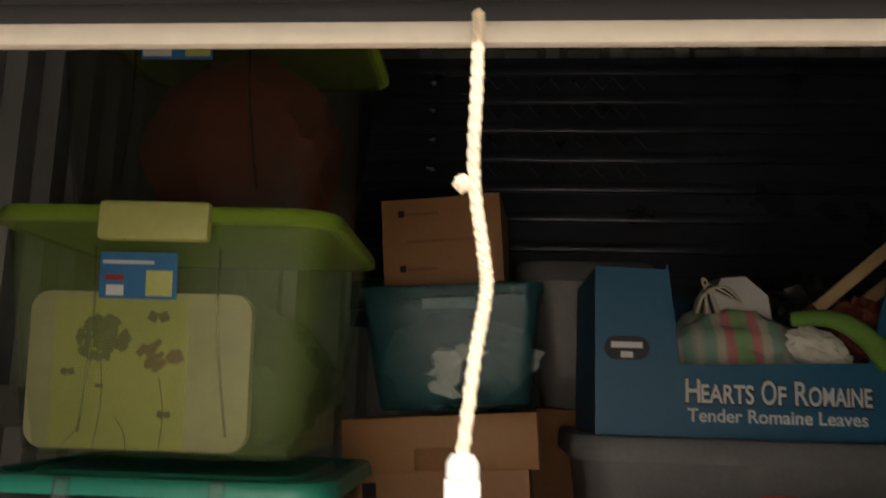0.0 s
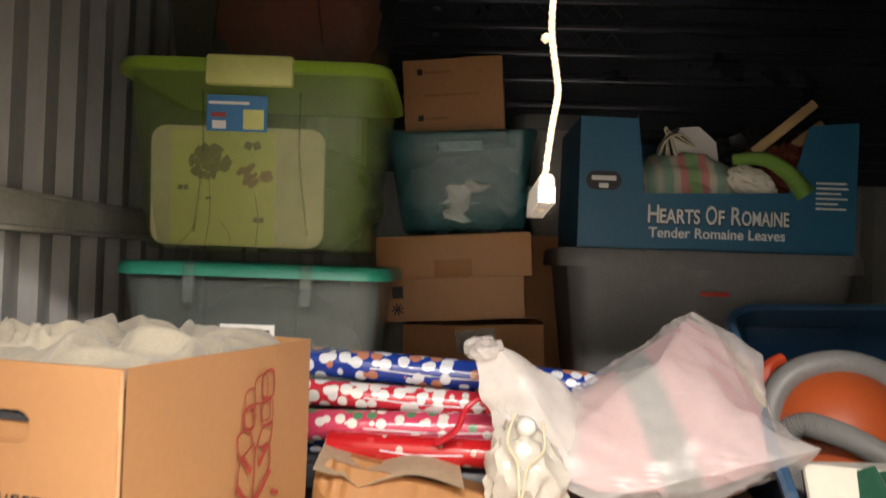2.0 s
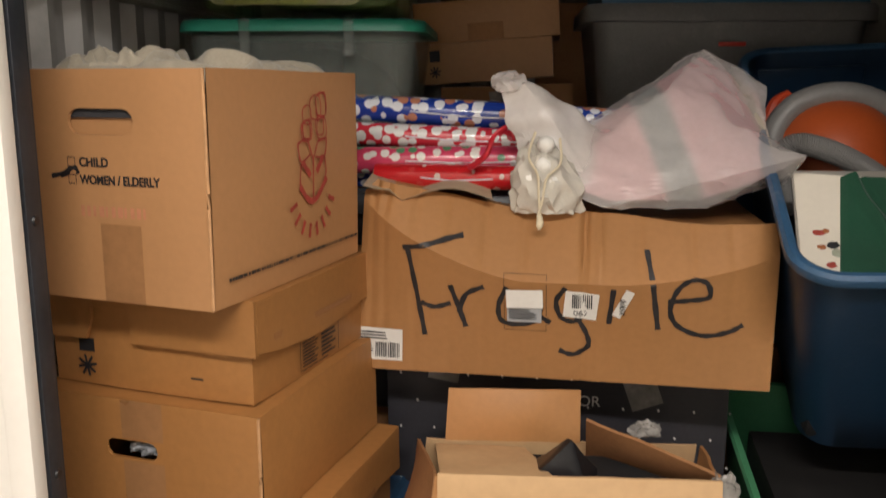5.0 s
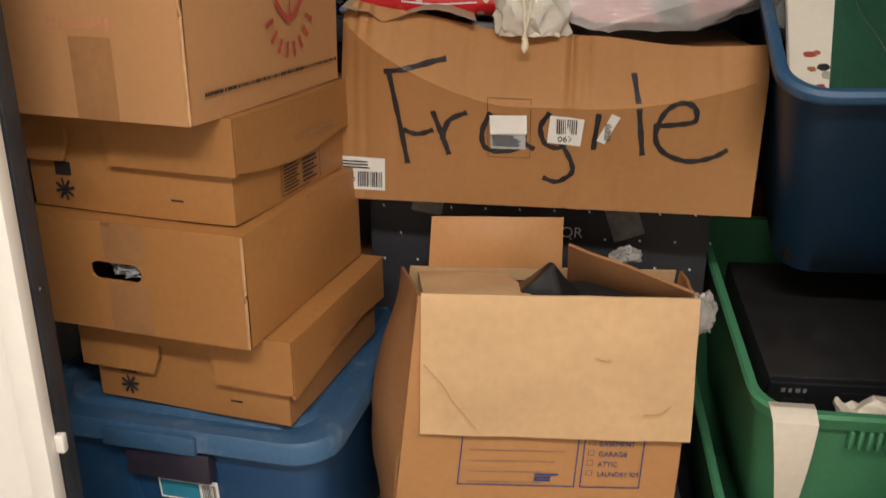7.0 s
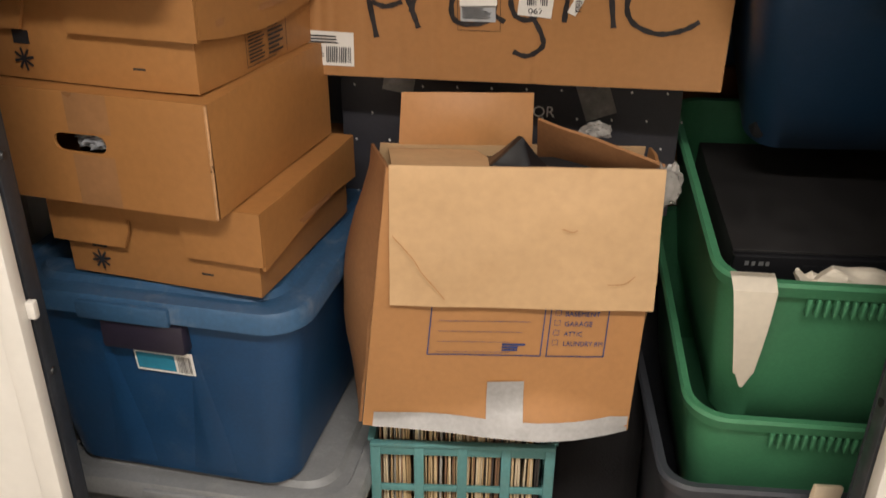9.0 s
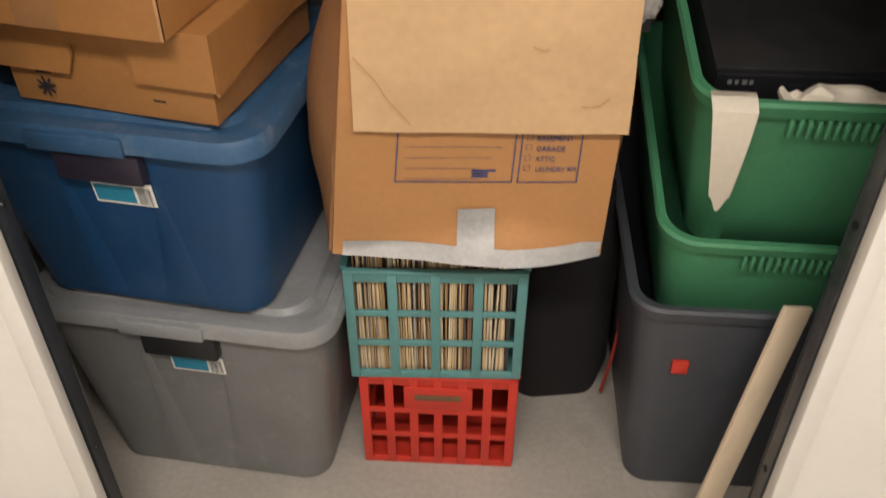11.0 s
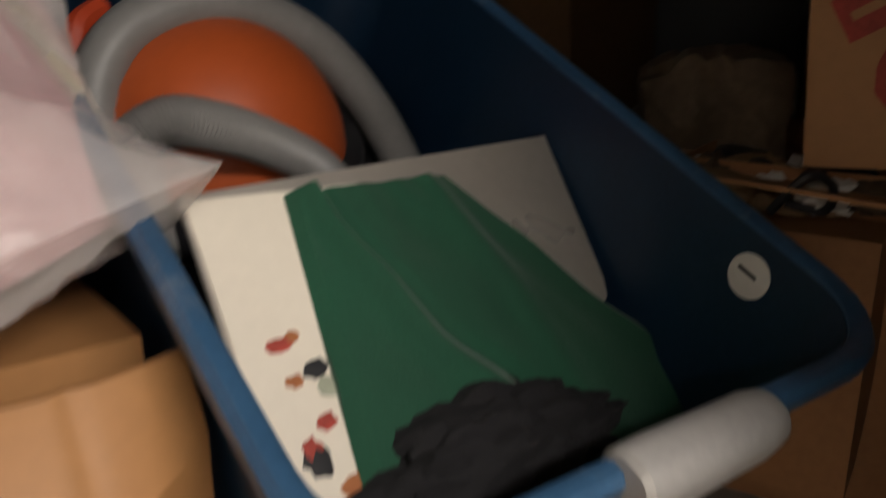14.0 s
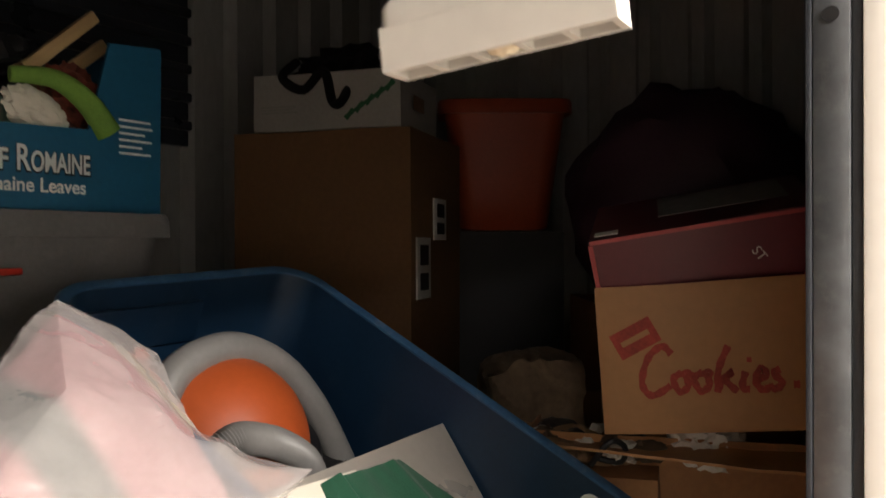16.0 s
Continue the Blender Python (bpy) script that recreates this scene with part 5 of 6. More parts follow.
green_tote(pose(0.600, 0.945, 0.382, 8, 0, -3), "green plastic tote nested under another green tote")
g1 = green_tote(pose(0.612, 0.945, 0.638, 8, 0, -3), "bright green plastic tote holding a video recorder and paper")
G1 = g1.matrix_basis.copy()
vcr = thing("video_recorder", pose(0.635, 0.935, 0.868, 11, 0, -1.5), "black video cassette recorder lying in the green tote", "video recorder")
part("case", box(-0.215, 0.215, -0.20, 0.16, 0.0, 0.088, 0.004), mat("black_recorder_case", (0.016, 0.015, 0.015), 0.5, 0.2, 20, 400, 0.2), vcr)
part("front_panel", box(-0.215, 0.215, -0.216, -0.201, 0.002, 0.086, 0.004), BLACK, vcr)
part("cassette_flap", box(-0.10, 0.12, -0.2185, -0.2165, 0.045, 0.072, 0.001), BLACK, vcr)
part("button", box(-0.19, -0.155, -0.2185, -0.2165, 0.045, 0.055, 0.001), BLACK, vcr)
part("badge", bars(-0.196, 0.068, -0.150, 0.077, 4, lambda u, v: Vector((u, -0.2165, v)), 0.001, 4, 0.75), mat("silver_badge", (0.5, 0.5, 0.5), 0.3, metal=0.6), vcr, "silver maker's badge")
CREAMPAPER = mat("cream_foam_sheet", (0.72, 0.65, 0.54), 0.6, 0.05, 6, 90, 0.1)
bm = bmesh.new()
g = []
for i in range(9):
    row = []
    for j in range(15):
        a, b = i / 8 - 0.5, j / 14
        w = 0.066 - 0.046 * max(0, b - 0.12) - (0.012 * max(0, b - 0.9) / 0.1)
        if b < 0.12:
            p = (a * w, 0.02 * (1 - b / 0.12), 0.004)
        else:
            p = (a * w + 0.018 * (b - 0.12), -0.012 - 0.006 * math.sin(4 * b), -0.205 * (b - 0.12) / 0.88 + 0.012 * (2 * a) ** 2 * (b > 0.9))
        row.append(bm.verts.new(p))
    g.append(row)
for i in range(8):
    for j in range(14):
        bm.faces.new((g[i][j], g[i + 1][j], g[i + 1][j + 1], g[i][j + 1]))
got = bmesh.ops.extrude_face_region(bm, geom=list(bm.faces))
for v in got["geom"]:
    if isinstance(v, bmesh.types.BMVert):
        v.co.y -= 0.002
solid("foam_strip", bm, CREAMPAPER, G1 @ pose(-0.19, -0.345, 0.354), "cream foam packing strip hanging over the tote rim", "packing")
solid("packing_paper", hull([(-0.09, 0, 0), (0.14, 0.0, 0), (0.14, 0.05, 0), (-0.09, 0.06, 0), (-0.06, 0.02, 0.025), (-0.01, 0.03, 0.03), (0.0, 0.02, 0.02), (0.13, 0.02, 0.018)], 4, 0.016, 26, 4, 0.0), CREAMPAPER, G1 @ pose(-0.02, -0.322, 0.318), "crumpled cream packing paper in the green tote", "packing")

# the large blue tote, tipped forward on the recorder
BW, BD, BH = 0.44, 0.748, 0.42
BM = pose(0.608, 0.958, 1.570, 25.8, -2.3, -6.4) @ Matrix.Translation((0, 0, -BH))
big = thing("storage_tote", BM, "large navy blue open tote holding vacuum cleaner and cloth", "storage tote")
part("body", tote_shell(BW, BD, BH, taper=0.05, r=0.06, rim=0.010, rim_h=0.018), BLUE_TOTE_SHADED, big)
part("rim", loft([(BH - 0.017, BW + 0.022, BD + 0.022, 0.07), (BH - 0.012, BW + 0.030, BD + 0.030, 0.075), (BH - 0.001, BW + 0.030, BD + 0.030, 0.075), (BH + 0.005, BW + 0.020, BD + 0.020, 0.07), (BH + 0.005, BW + 0.004, BD + 0.004, 0.062), (BH + 0.001, BW - 0.006, BD - 0.006, 0.06), (BH - 0.014, BW - 0.0085, BD - 0.0085, 0.06)], False, False), BLUE_LID, big, "slate blue rolled rim")
HANDLE = mat("silver_grey_handle", (0.36, 0.35, 0.34), 0.38, 0.08, 12, 150, 0.1, metal=0.25)
part("handle", loft([(-0.066, 0.040, 0.032, 0.012), (-0.062, 0.048, 0.040, 0.017), (-0.045, 0.050, 0.041, 0.018), (0.045, 0.046, 0.040, 0.018), (0.060, 0.040, 0.036, 0.017), (0.066, 0.030, 0.028, 0.012)]), HANDLE, big, "silver grey grip handle", at=pose(0.004, -BD / 2 - 0.013, BH - 0.008, 0, 90, 0))
part("round_sticker", loft([(0, 0.038, 0.038, 0.0185), (0.001, 0.038, 0.038, 0.0185)]), PAPER, big, "round white sticker", at=pose(BW / 2 - 0.0095, -0.268, BH - 0.034, 0, -83, 0))
part("sticker_print", box(-0.001, 0.001, -0.012, 0.006, -0.001, 0.001), INK, big, at=pose(BW / 2 - 0.012, -0.263, BH - 0.031, 0, -83, 0))
part("moulded_step", box(-0.2, 0.02, BD / 2 - 0.022, BD / 2 - 0.014, BH - 0.10, BH - 0.03, 0.003), BLUE_TOTE_SHADED, big)
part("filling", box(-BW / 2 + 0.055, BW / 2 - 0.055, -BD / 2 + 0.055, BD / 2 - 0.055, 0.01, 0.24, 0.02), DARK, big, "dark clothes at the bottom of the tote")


def in_big(x, y, z, *r):
    return BM @ pose(x, y, z, *r)


ORANGE = mat("orange_vacuum_shell", (0.45, 0.082, 0.017), 0.5, 0.06, 5, 120, 0.05, dirt=(0.35, 0.1, 0.04), dirt_amount=0.2)
HOSE = mat("grey_hose", (0.20, 0.195, 0.19), 0.45, 0.08, 14, 120, 0.1)
vac = thing("vacuum_cleaner", in_big(-0.060, 0.152, 0.205), "round orange canister vacuum cleaner with grey hose", "vacuum cleaner")
bm = bmesh.new()
bmesh.ops.create_uvsphere(bm, u_segments=40, v_segments=24, radius=1)
for v in bm.verts:
    z = v.co.z
    v.co = Vector((v.co.x * 0.134 - 0.008, v.co.y * 0.13, (z * 0.142 if z > 0 else z * 0.07) + 0.06))
part("shell", bm, ORANGE, vac)
seam = [(0.123 * math.cos(a) * 0.86 - 0.008, 0.12 * (math.sin(a) * 0.62 - 0.28), 0.0615 + 0.142 * math.sqrt(max(0, 1 - 0.74 * math.cos(a) ** 2 - (0.62 * math.sin(a) - 0.28) ** 2))) for a in [math.pi * (1.0 + k / 10) for k in range(11)]]
part("seam", tube(seam, 0.0016, 5), BLACK, vac)
part("dark_band", loft([(0.015, 0.268, 0.26, 0.128), (0.03, 0.284, 0.276, 0.136), (0.088, 0.284, 0.276, 0.136), (0.094, 0.276, 0.268, 0.132)], seg=10), BLACK, vac)
part("knob", lump(0.04, 0.028, 0.018, 0.05, 3, 1, 3, -0.8), mat("grey_button", (0.3, 0.3, 0.3), 0.4), vac, at=pose(-0.10, 0.03, 0.125, 10, -50, 0))
hose_path = [(-0.112, -0.06, 0.07), (-0.124, -0.01, 0.14), (-0.08, 0.03, 0.190), (0.01, 0.045, 0.202), (0.10, 0.035, 0.165), (0.165, 0.0, 0.10), (0.21, -0.05, 0.02)]
part("hose", tube(hose_path, 0.023, 12), HOSE, vac, "smooth grey hose")
path2 = [(-0.105, -0.12, 0.05), (-0.12, -0.125, 0.12), (-0.128, -0.125, 0.17), (-0.104, -0.125, 0.193), (-0.061, -0.125, 0.183), (-0.009, -0.12, 0.155), (0.045, -0.115, 0.115), (0.09, -0.11, 0.06)]
part("hose", tube(path2, 0.0205, 14, ribs=1, depth=0.0028, steps=26), HOSE, vac, "ribbed grey hose")
part("red_trim", tube([(-0.13, 0.05, 0.12), (-0.11, 0.09, 0.16), (-0.08, 0.11, 0.17)], 0.012, 8), mat("red_orange_plastic", (0.5, 0.06, 0.02), 0.4), vac)

# the leaning board, its print, the green cloth and the black clothes
def slab(outline, z0, z1, skew=0.178):
    """A flat skewed board lying in the x y plane, between two heights."""
    bm = bmesh.new()
    lo, hi = ([bm.verts.new((x + skew * y, y, z)) for x, y in outline] for z in (z0, z1))
    n = len(lo)
    bm.faces.new(lo[::-1])
    bm.faces.new(hi)
    for k in range(n):
        bm.faces.new((lo[k], lo[(k + 1) % n], hi[(k + 1) % n], hi[k]))
    return bm


board = thing("picture_board", pose(0.601, 0.846, 1.397, 51, 0, 3.5), "silver-white picture board leaning in the blue tote", "board")
part("panel", slab([(-0.13, -0.15), (-0.02, -0.15), (0.165, -0.035), (0.190, -0.022), (0.195, -0.005), (0.195, 0.15), (-0.205, 0.15), (-0.192, -0.01)], 0, 0.004), mat("pearl_board", (0.52, 0.48, 0.43), 0.3, 0.06, 3, 80, 0.04, metal=0.45), board)
part("printed_sheet", slab([(-0.127, -0.148), (-0.05, -0.148), (-0.05, 0.135), (-0.202, 0.145), (-0.189, -0.01)], 0.0045, 0.006), mat("cream_print_paper", (0.74, 0.68, 0.58), 0.5, 0.03), board)
rng = random.Random(8)
for k in range(26):
    x, y = -0.165 + 0.07 * rng.random(), -0.13 + 0.17 * rng.random() ** 1.2
    c = rng.choice((INK, mat_brown := bpy.data.materials.get("rust_print") or mat("rust_print", (0.35, 0.12, 0.04), 0.6), bpy.data.materials.get("sage_print") or mat("sage_print", (0.35, 0.37, 0.28), 0.6), RED_INK))
    part("printed_mark", lump(0.004 + 0.009 * rng.random(), 0.004 + 0.008 * rng.random(), 0.0006, 0.5, 4, k, 2, -1), c, board, at=pose(x + 0.178 * y, y, 0.0065))
FELT = mat("green_felt", (0.007, 0.068, 0.034), 0.9, 0.1, 7, 300, 0.3, sheen=0.2)
bm = bmesh.new()
g = []
for i in range(101):
    row = []
    for j in range(61):
        a, b = i / 100, j / 60
        x = -0.100 + (0.160 + 0.26 * b) * a - 0.055 * b
        y = 0.135 - 0.28 * b - 0.012 * a * (1 - b)
        z = 0.016 + 0.013 * math.exp(-((a - 0.10 - 0.42 * b) / 0.05) ** 2) - 0.006 * math.exp(-((a - 0.19 - 0.42 * b) / 0.03) ** 2) + 0.006 * math.exp(-((a - 0.80 + 0.25 * b) / 0.06) ** 2) + 0.007 * noise.noise(Vector((a * 5, b * 5, 1)))
        z -= 0.008 * max(0, abs(a - 0.5) - 0.46) / 0.04
        row.append(bm.verts.new((x, y, z)))
    g.append(row)
for i in range(100):
    for j in range(60):
        bm.faces.new((g[i][j], g[i + 1][j], g[i + 1][j + 1], g[i][j + 1]))
got = bmesh.ops.extrude_face_region(bm, geom=list(bm.faces))
for v in got["geom"]:
    if isinstance(v, bmesh.types.BMVert):
        v.co.z -= 0.007
solid("green_cloth", bm, FELT, board.matrix_basis.copy(), "folded dark green felt cloth lying on the picture board", "cloth")
solid("black_clothes", lump(0.125, 0.055, 0.06, 0.22, 2.6, 9, 5, -0.6, 0.25), DARK, in_big(-0.035, -0.275, 0.262), "heap of black clothes in the blue tote", "clothes")
solid("red_tag", lump(0.012, 0.008, 0.006, 0.3, 4, 3, 3, -1), mat("coral_tag", (0.6, 0.12, 0.1), 0.6), in_big(-0.085, -0.322, 0.302), "small coral tag on the black clothes", "tag")

# boxes beyond the blue tote
LGREY = mat("pale_grey_card", (0.40, 0.38, 0.35), 0.7, 0.08, 6, 120, 0.2)
cof = carton("coffee_carton", 0.26, 0.24, 0.24, pose(1.07, 0.815, 0.885, 0, 0, -48), LGREY, "pale grey coffee carton with upright white label", bow=0.003)
part("label", box(-0.10, -0.03, -0.129, -0.124, 0.03, 0.22, 0.0005), PAPER, cof, "white label")
for k, ch in enumerate("COFFEE"):
    lettering(ch, 0.038, INK, cof, pose(-0.080, -0.130, 0.187 - 0.0315 * k))
carton("plain_carton", 0.5, 0.45, 0.885, pose(1.06, 0.9, 0.0, 0, 0, -30), CARD_DARK, "plain brown carton on the floor at the side")

V, VB = -74, -58.5
base = corner(1.075, 0.435, 1.14, V, 0.46, 0.40)
ob = carton("open_carton", 0.46, 0.40, 0.35, base, CARD_DARK, "open brown carton with torn flaps and white paper", True, 0.006, 6.0)
# light on the flaps put in as a lighter card than the body
wall([(-0.23, -0.20, 0.335), (0.23, -0.20, 0.335), (0.21, -0.29, 0.325), (-0.20, -0.28, 0.345)], CARD, ob, "flap", 8, 0.004, 0.004, 2)
wall([(-0.23, -0.20, 0.335), (-0.23, 0.1, 0.335), (-0.29, 0.08, 0.36), (-0.30, -0.19, 0.325)], CARD, ob, "flap", 8, 0.004, 0.004, 5)
solid("paper_wad", lump(0.055, 0.04, 0.035, 0.35, 4, 3, 4, -0.6, 0.4), PAPER, base @ pose(0.04, -0.17, 0.33), "crumpled white paper in an open carton", "paper")
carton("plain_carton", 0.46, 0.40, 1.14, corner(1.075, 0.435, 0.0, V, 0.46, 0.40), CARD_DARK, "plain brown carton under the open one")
ck = carton("cookie_carton", 0.345, 0.27, 0.22, corner(1.040, 0.414, 1.522, V, 0.345, 0.27, 0, -4), CARD, "tan cardboard cookie carton with red script lettering", True, 0.003, 3)
pl = flat_front(0.27, 0.003)
script = lambda u, v: pl(-0.112 + (u + 0.098) * 0.84, 0.020 + v * 0.92)
for pts in (
    [(-0.045, 0.105), (-0.06, 0.118), (-0.085, 0.10), (-0.098, 0.06), (-0.082, 0.04), (-0.05, 0.055)],
    [(-0.03, 0.075), (-0.045, 0.065), (-0.035, 0.045), (-0.02, 0.055), (-0.025, 0.075), (-0.012, 0.07)],
    [(0.005, 0.075), (-0.01, 0.065), (0.0, 0.045), (0.015, 0.055), (0.01, 0.075), (0.022, 0.07)],
    [(0.05, 0.115), (0.032, 0.08), (0.028, 0.045), (0.035, 0.06), (0.055, 0.075), (0.042, 0.062), (0.06, 0.043)],
    [(0.075, 0.074), (0.068, 0.05), (0.08, 0.046)],
    [(0.09, 0.058), (0.108, 0.068), (0.1, 0.078), (0.09, 0.06), (0.1, 0.045), (0.115, 0.05)],
    [(0.13, 0.076), (0.12, 0.07), (0.132, 0.055), (0.122, 0.046), (0.112, 0.05)],
    [(0.15, 0.052), (0.16, 0.052)],
):
    part("red_script", ribbon(pts, 0.0115, script, 0.0015), RED_INK, ck)
part("red_script", decal(0.078, 0.088, 0.086, 0.096, script, 0.0015), RED_INK, ck)
part("red_stamp", decal(-0.150, 0.122, -0.085, 0.162, pl, 0.0013, 26), RED_INK, ck)
part("stamp_print", decal(-0.140, 0.138, -0.095, 0.146, pl, 0.002, 26), CARD, ck)
WINE = mat("wine_red_card", (0.115, 0.010, 0.02), 0.4, 0.1, 6, 100, 0.08)
PINKE = mat("red_edge_card", (0.42, 0.06, 0.065), 0.45, 0.1)
rb = carton("wine_carton", 0.325, 0.25, 0.10, corner(1.044, 0.445, 1.742, V, 0.325, 0.25, 14, -9), WINE, "flat wine-red carton with paler edges", bow=0.001)
for z in (0.0, 0.094):
    part("pale_edge", box(-0.1625, 0.1625, -0.129, -0.126, z, z + 0.006), PINKE, rb)
part("pale_edge", box(-0.1655, -0.1585, -0.129, -0.126, 0.007, 0.093), PINKE, rb)
lettering("ST", 0.020, PAPER, rb, pose(0.06, -0.1295, 0.05, 0, 60, 0))
part("packing_slip", box(-0.06, 0.13, -0.05, 0.09, 0.1035, 0.1045), mat("grey_slip", (0.3, 0.29, 0.27), 0.5, 0.2, 20, 90, 0.1), rb, "grey packing slip in a sleeve")
part("corner_tag", box(-0.155, -0.12, -0.12, -0.095, 0.1035, 0.1043), PAPER, rb)
MAROON = mat("dark_maroon_bag", (0.05, 0.018, 0.032), 0.6, 0.15, 6, 120, 0.2)
solid("duffel_bag", lump(0.26, 0.22, 0.26, 0.12, 2.2, 4, 4, -0.8, 0.1), MAROON, pose(1.62, 0.80, 1.86, 0, 0, VB), "dark maroon bag slumped behind the wine carton", "bag")
carton("plain_carton", 0.45, 0.45, 1.66, pose(1.64, 0.82, 0, 0, 0, VB), CARD_DARK, "plain brown carton holding up a bag")
OR = mat("dull_orange_plastic", (0.40, 0.06, 0.018), 0.5, 0.1, 6, 120, 0.1)
tote("storage_tote", 0.34, 0.32, 0.36, pose(1.96, 1.45, 1.83, 4, 0, VB), OR, "dull orange plastic tote with lid", OR)
carton("plain_carton", 0.34, 0.34, 1.82, pose(1.98, 1.47, 0, 0, 0, VB), mat("black_card", (0.02, 0.02, 0.022), 0.6), "dark carton under the orange tote")
tw = carton("tall_carton", 0.44, 0.40, 0.95, corner(1.30, 1.33, 1.095, -75, 0.44, 0.40), mat("dark_brown_cardboard", (0.19, 0.098, 0.042), 0.75, 0.12, 5, 90, 0.1), "tall dark brown carton with shipping labels", bow=0.004, seed=9)
for y, z, h in ((-0.175, 0.565, 0.14), (-0.045, 0.70, 0.10)):
    lab = part("shipping_label", box(0.2225, 0.2265, y, y + 0.10, z, z + h, 0.0005), PAPER, tw, "white shipping label")
    part("label_print", box(0.2268, 0.2278, y + 0.02, y + 0.08, z + h * 0.55, z + h * 0.88), INK, lab)
    part("label_print", box(0.2268, 0.2278, y + 0.02, y + 0.08, z + h * 0.14, z + h * 0.42), INK, lab)
carton("plain_carton", 0.42, 0.35, 1.095, corner(1.295, 1.335, 0.0, -75, 0.42, 0.38), CARD_DARK, "plain brown carton on the floor at the back")
wc = carton("produce_carton", 0.36, 0.28, 0.13, corner(1.30, 1.345, 2.048, -74, 0.38, 0.28), LGREY, "white produce carton with green print and hand hole", bow=0.002)
pl = flat_front(0.28, 0.003)
for k in range(5):
    part("green_emblem_bar", ribbon([(0.05 + k * 0.024, 0.022 + 0.015 * k), (0.07 + k * 0.024, 0.042 + 0.015 * k)], 0.012, pl, 0.001), GREEN_INK, wc)
part("print", lines(-0.16, 0.04, -0.06, 0.06, 3, pl, 0.001, 3), mat("grey_print", (0.3, 0.3, 0.27), 0.7), wc)
# dark plate on the closed wall, painted shade of the hand hole
part("hand_hole", box(0.1795, 0.1835, -0.05, 0.03, 0.05, 0.085, 0.0015), HOLE, wc)
sb = solid("shoulder_bag", lump(0.15, 0.09, 0.06, 0.3, 3, 6, 4, -0.6, 0.3), DARK, wc.matrix_basis @ pose(0.0, 0.06, 0.16), "black shoulder bag on the produce carton", "bag")
part("strap", tube([(-0.12, -0.10, 0.02), (-0.10, -0.215, -0.04), (-0.05, -0.212, -0.07), (0.0, -0.21, -0.03), (0.02, -0.205, -0.10), (0.05, -0.21, -0.09), (0.05, -0.1, 0.03)], 0.011, 8), DARK, sb)
# small clutter beside the cookie carton
rng = random.Random(21)
CL = [mat("tan_wrap", (0.3, 0.19, 0.1), 0.7), PAPER, BLACK, mat("brown_bag_paper", (0.11, 0.075, 0.045), 0.8, 0.25, 14, 90, 0.4)]
solid("paper_bag", hull([(-0.08, -0.08, 0), (0.075, -0.08, 0), (0.08, 0.08, 0), (-0.075, 0.08, 0), (-0.085, -0.075, 0.10), (-0.03, -0.085, 0.135), (0.075, -0.075, 0.12), (0.07, 0.07, 0.13), (-0.07, 0.08, 0.11)], 4, 0.012, 20, 2, 0.1), CL[3], pose(1.13, 0.96, 1.452, 0, 0, -50), "crumpled brown paper bag on clutter", "bag")
carton("plain_carton", 0.36, 0.36, 1.45, pose(1.14, 1.02, 0, 0, 0, -50), CARD_DARK, "plain brown carton under a paper bag")
for k in range(14):
    x, y = 0.905 + 0.15 * rng.random(), 0.69 + 0.2 * rng.random()
    solid("packet", lump(0.02 + 0.03 * rng.random(), 0.02 + 0.02 * rng.random(), 0.015 + 0.015 * rng.random(), 0.3, 4, k, 3, -0.6, 0.3), CL[k % 4], pose(x, y, 1.458 + 0.01 * rng.random(), 0, 0, 360 * rng.random()), "small wrapped packet among loose clutter", "packet", group="clutter packets")
carton("plain_carton", 0.24, 0.2, 0.255, pose(0.985, 0.80, 1.19, 0, 0, V), CARD_DARK, "low brown carton full of clutter")
solid("cable", tube([(0.90, 0.75, 1.46), (0.915, 0.725, 1.495), (0.935, 0.71, 1.485), (0.945, 0.72, 1.46), (0.93, 0.75, 1.465)], 0.0045, 7), BLACK, pose(0, 0, 0), "loop of black cable on the clutter", "cable")
solid("wood_trim", box(-0.025, 0.025, -0.005, 0.005, 0, 0.62, 0.002), mat("cream_trim_wood", (0.62, 0.5, 0.36), 0.5, 0.1, 8, 80, 0.1, stretch=(1, 1, 0.2)), pose(0.47, 0.44, 0.0, -4, 9, 10), "cream painted strip of wood trim leaning by the door", "trim")

# ---------------------------------------------------------------- back row
LIME = mat("lime_lid_plastic", (0.30, 0.46, 0.05), 0.4, 0.08, 7, 120, 0.08)
LIMEPALE = mat("pale_lime_latch", (0.58, 0.60, 0.20), 0.45, 0.06)
CLEARGREEN = mat("clear_green_plastic", (0.26, 0.38, 0.10), 0.2, 0.05, 4, 60, 0.04, alpha=0.2)
CLEAR = mat("clear_grey_plastic", (0.22, 0.25, 0.23), 0.22, 0.05, 4, 60, 0.05, alpha=0.25)
TEALP = mat("teal_lid_plastic", (0.025, 0.25, 0.17), 0.4, 0.08)
CLEARTEAL = mat("clear_teal_plastic", (0.035, 0.13, 0.14), 0.22, 0.06, 4, 60, 0.05, alpha=0.6)


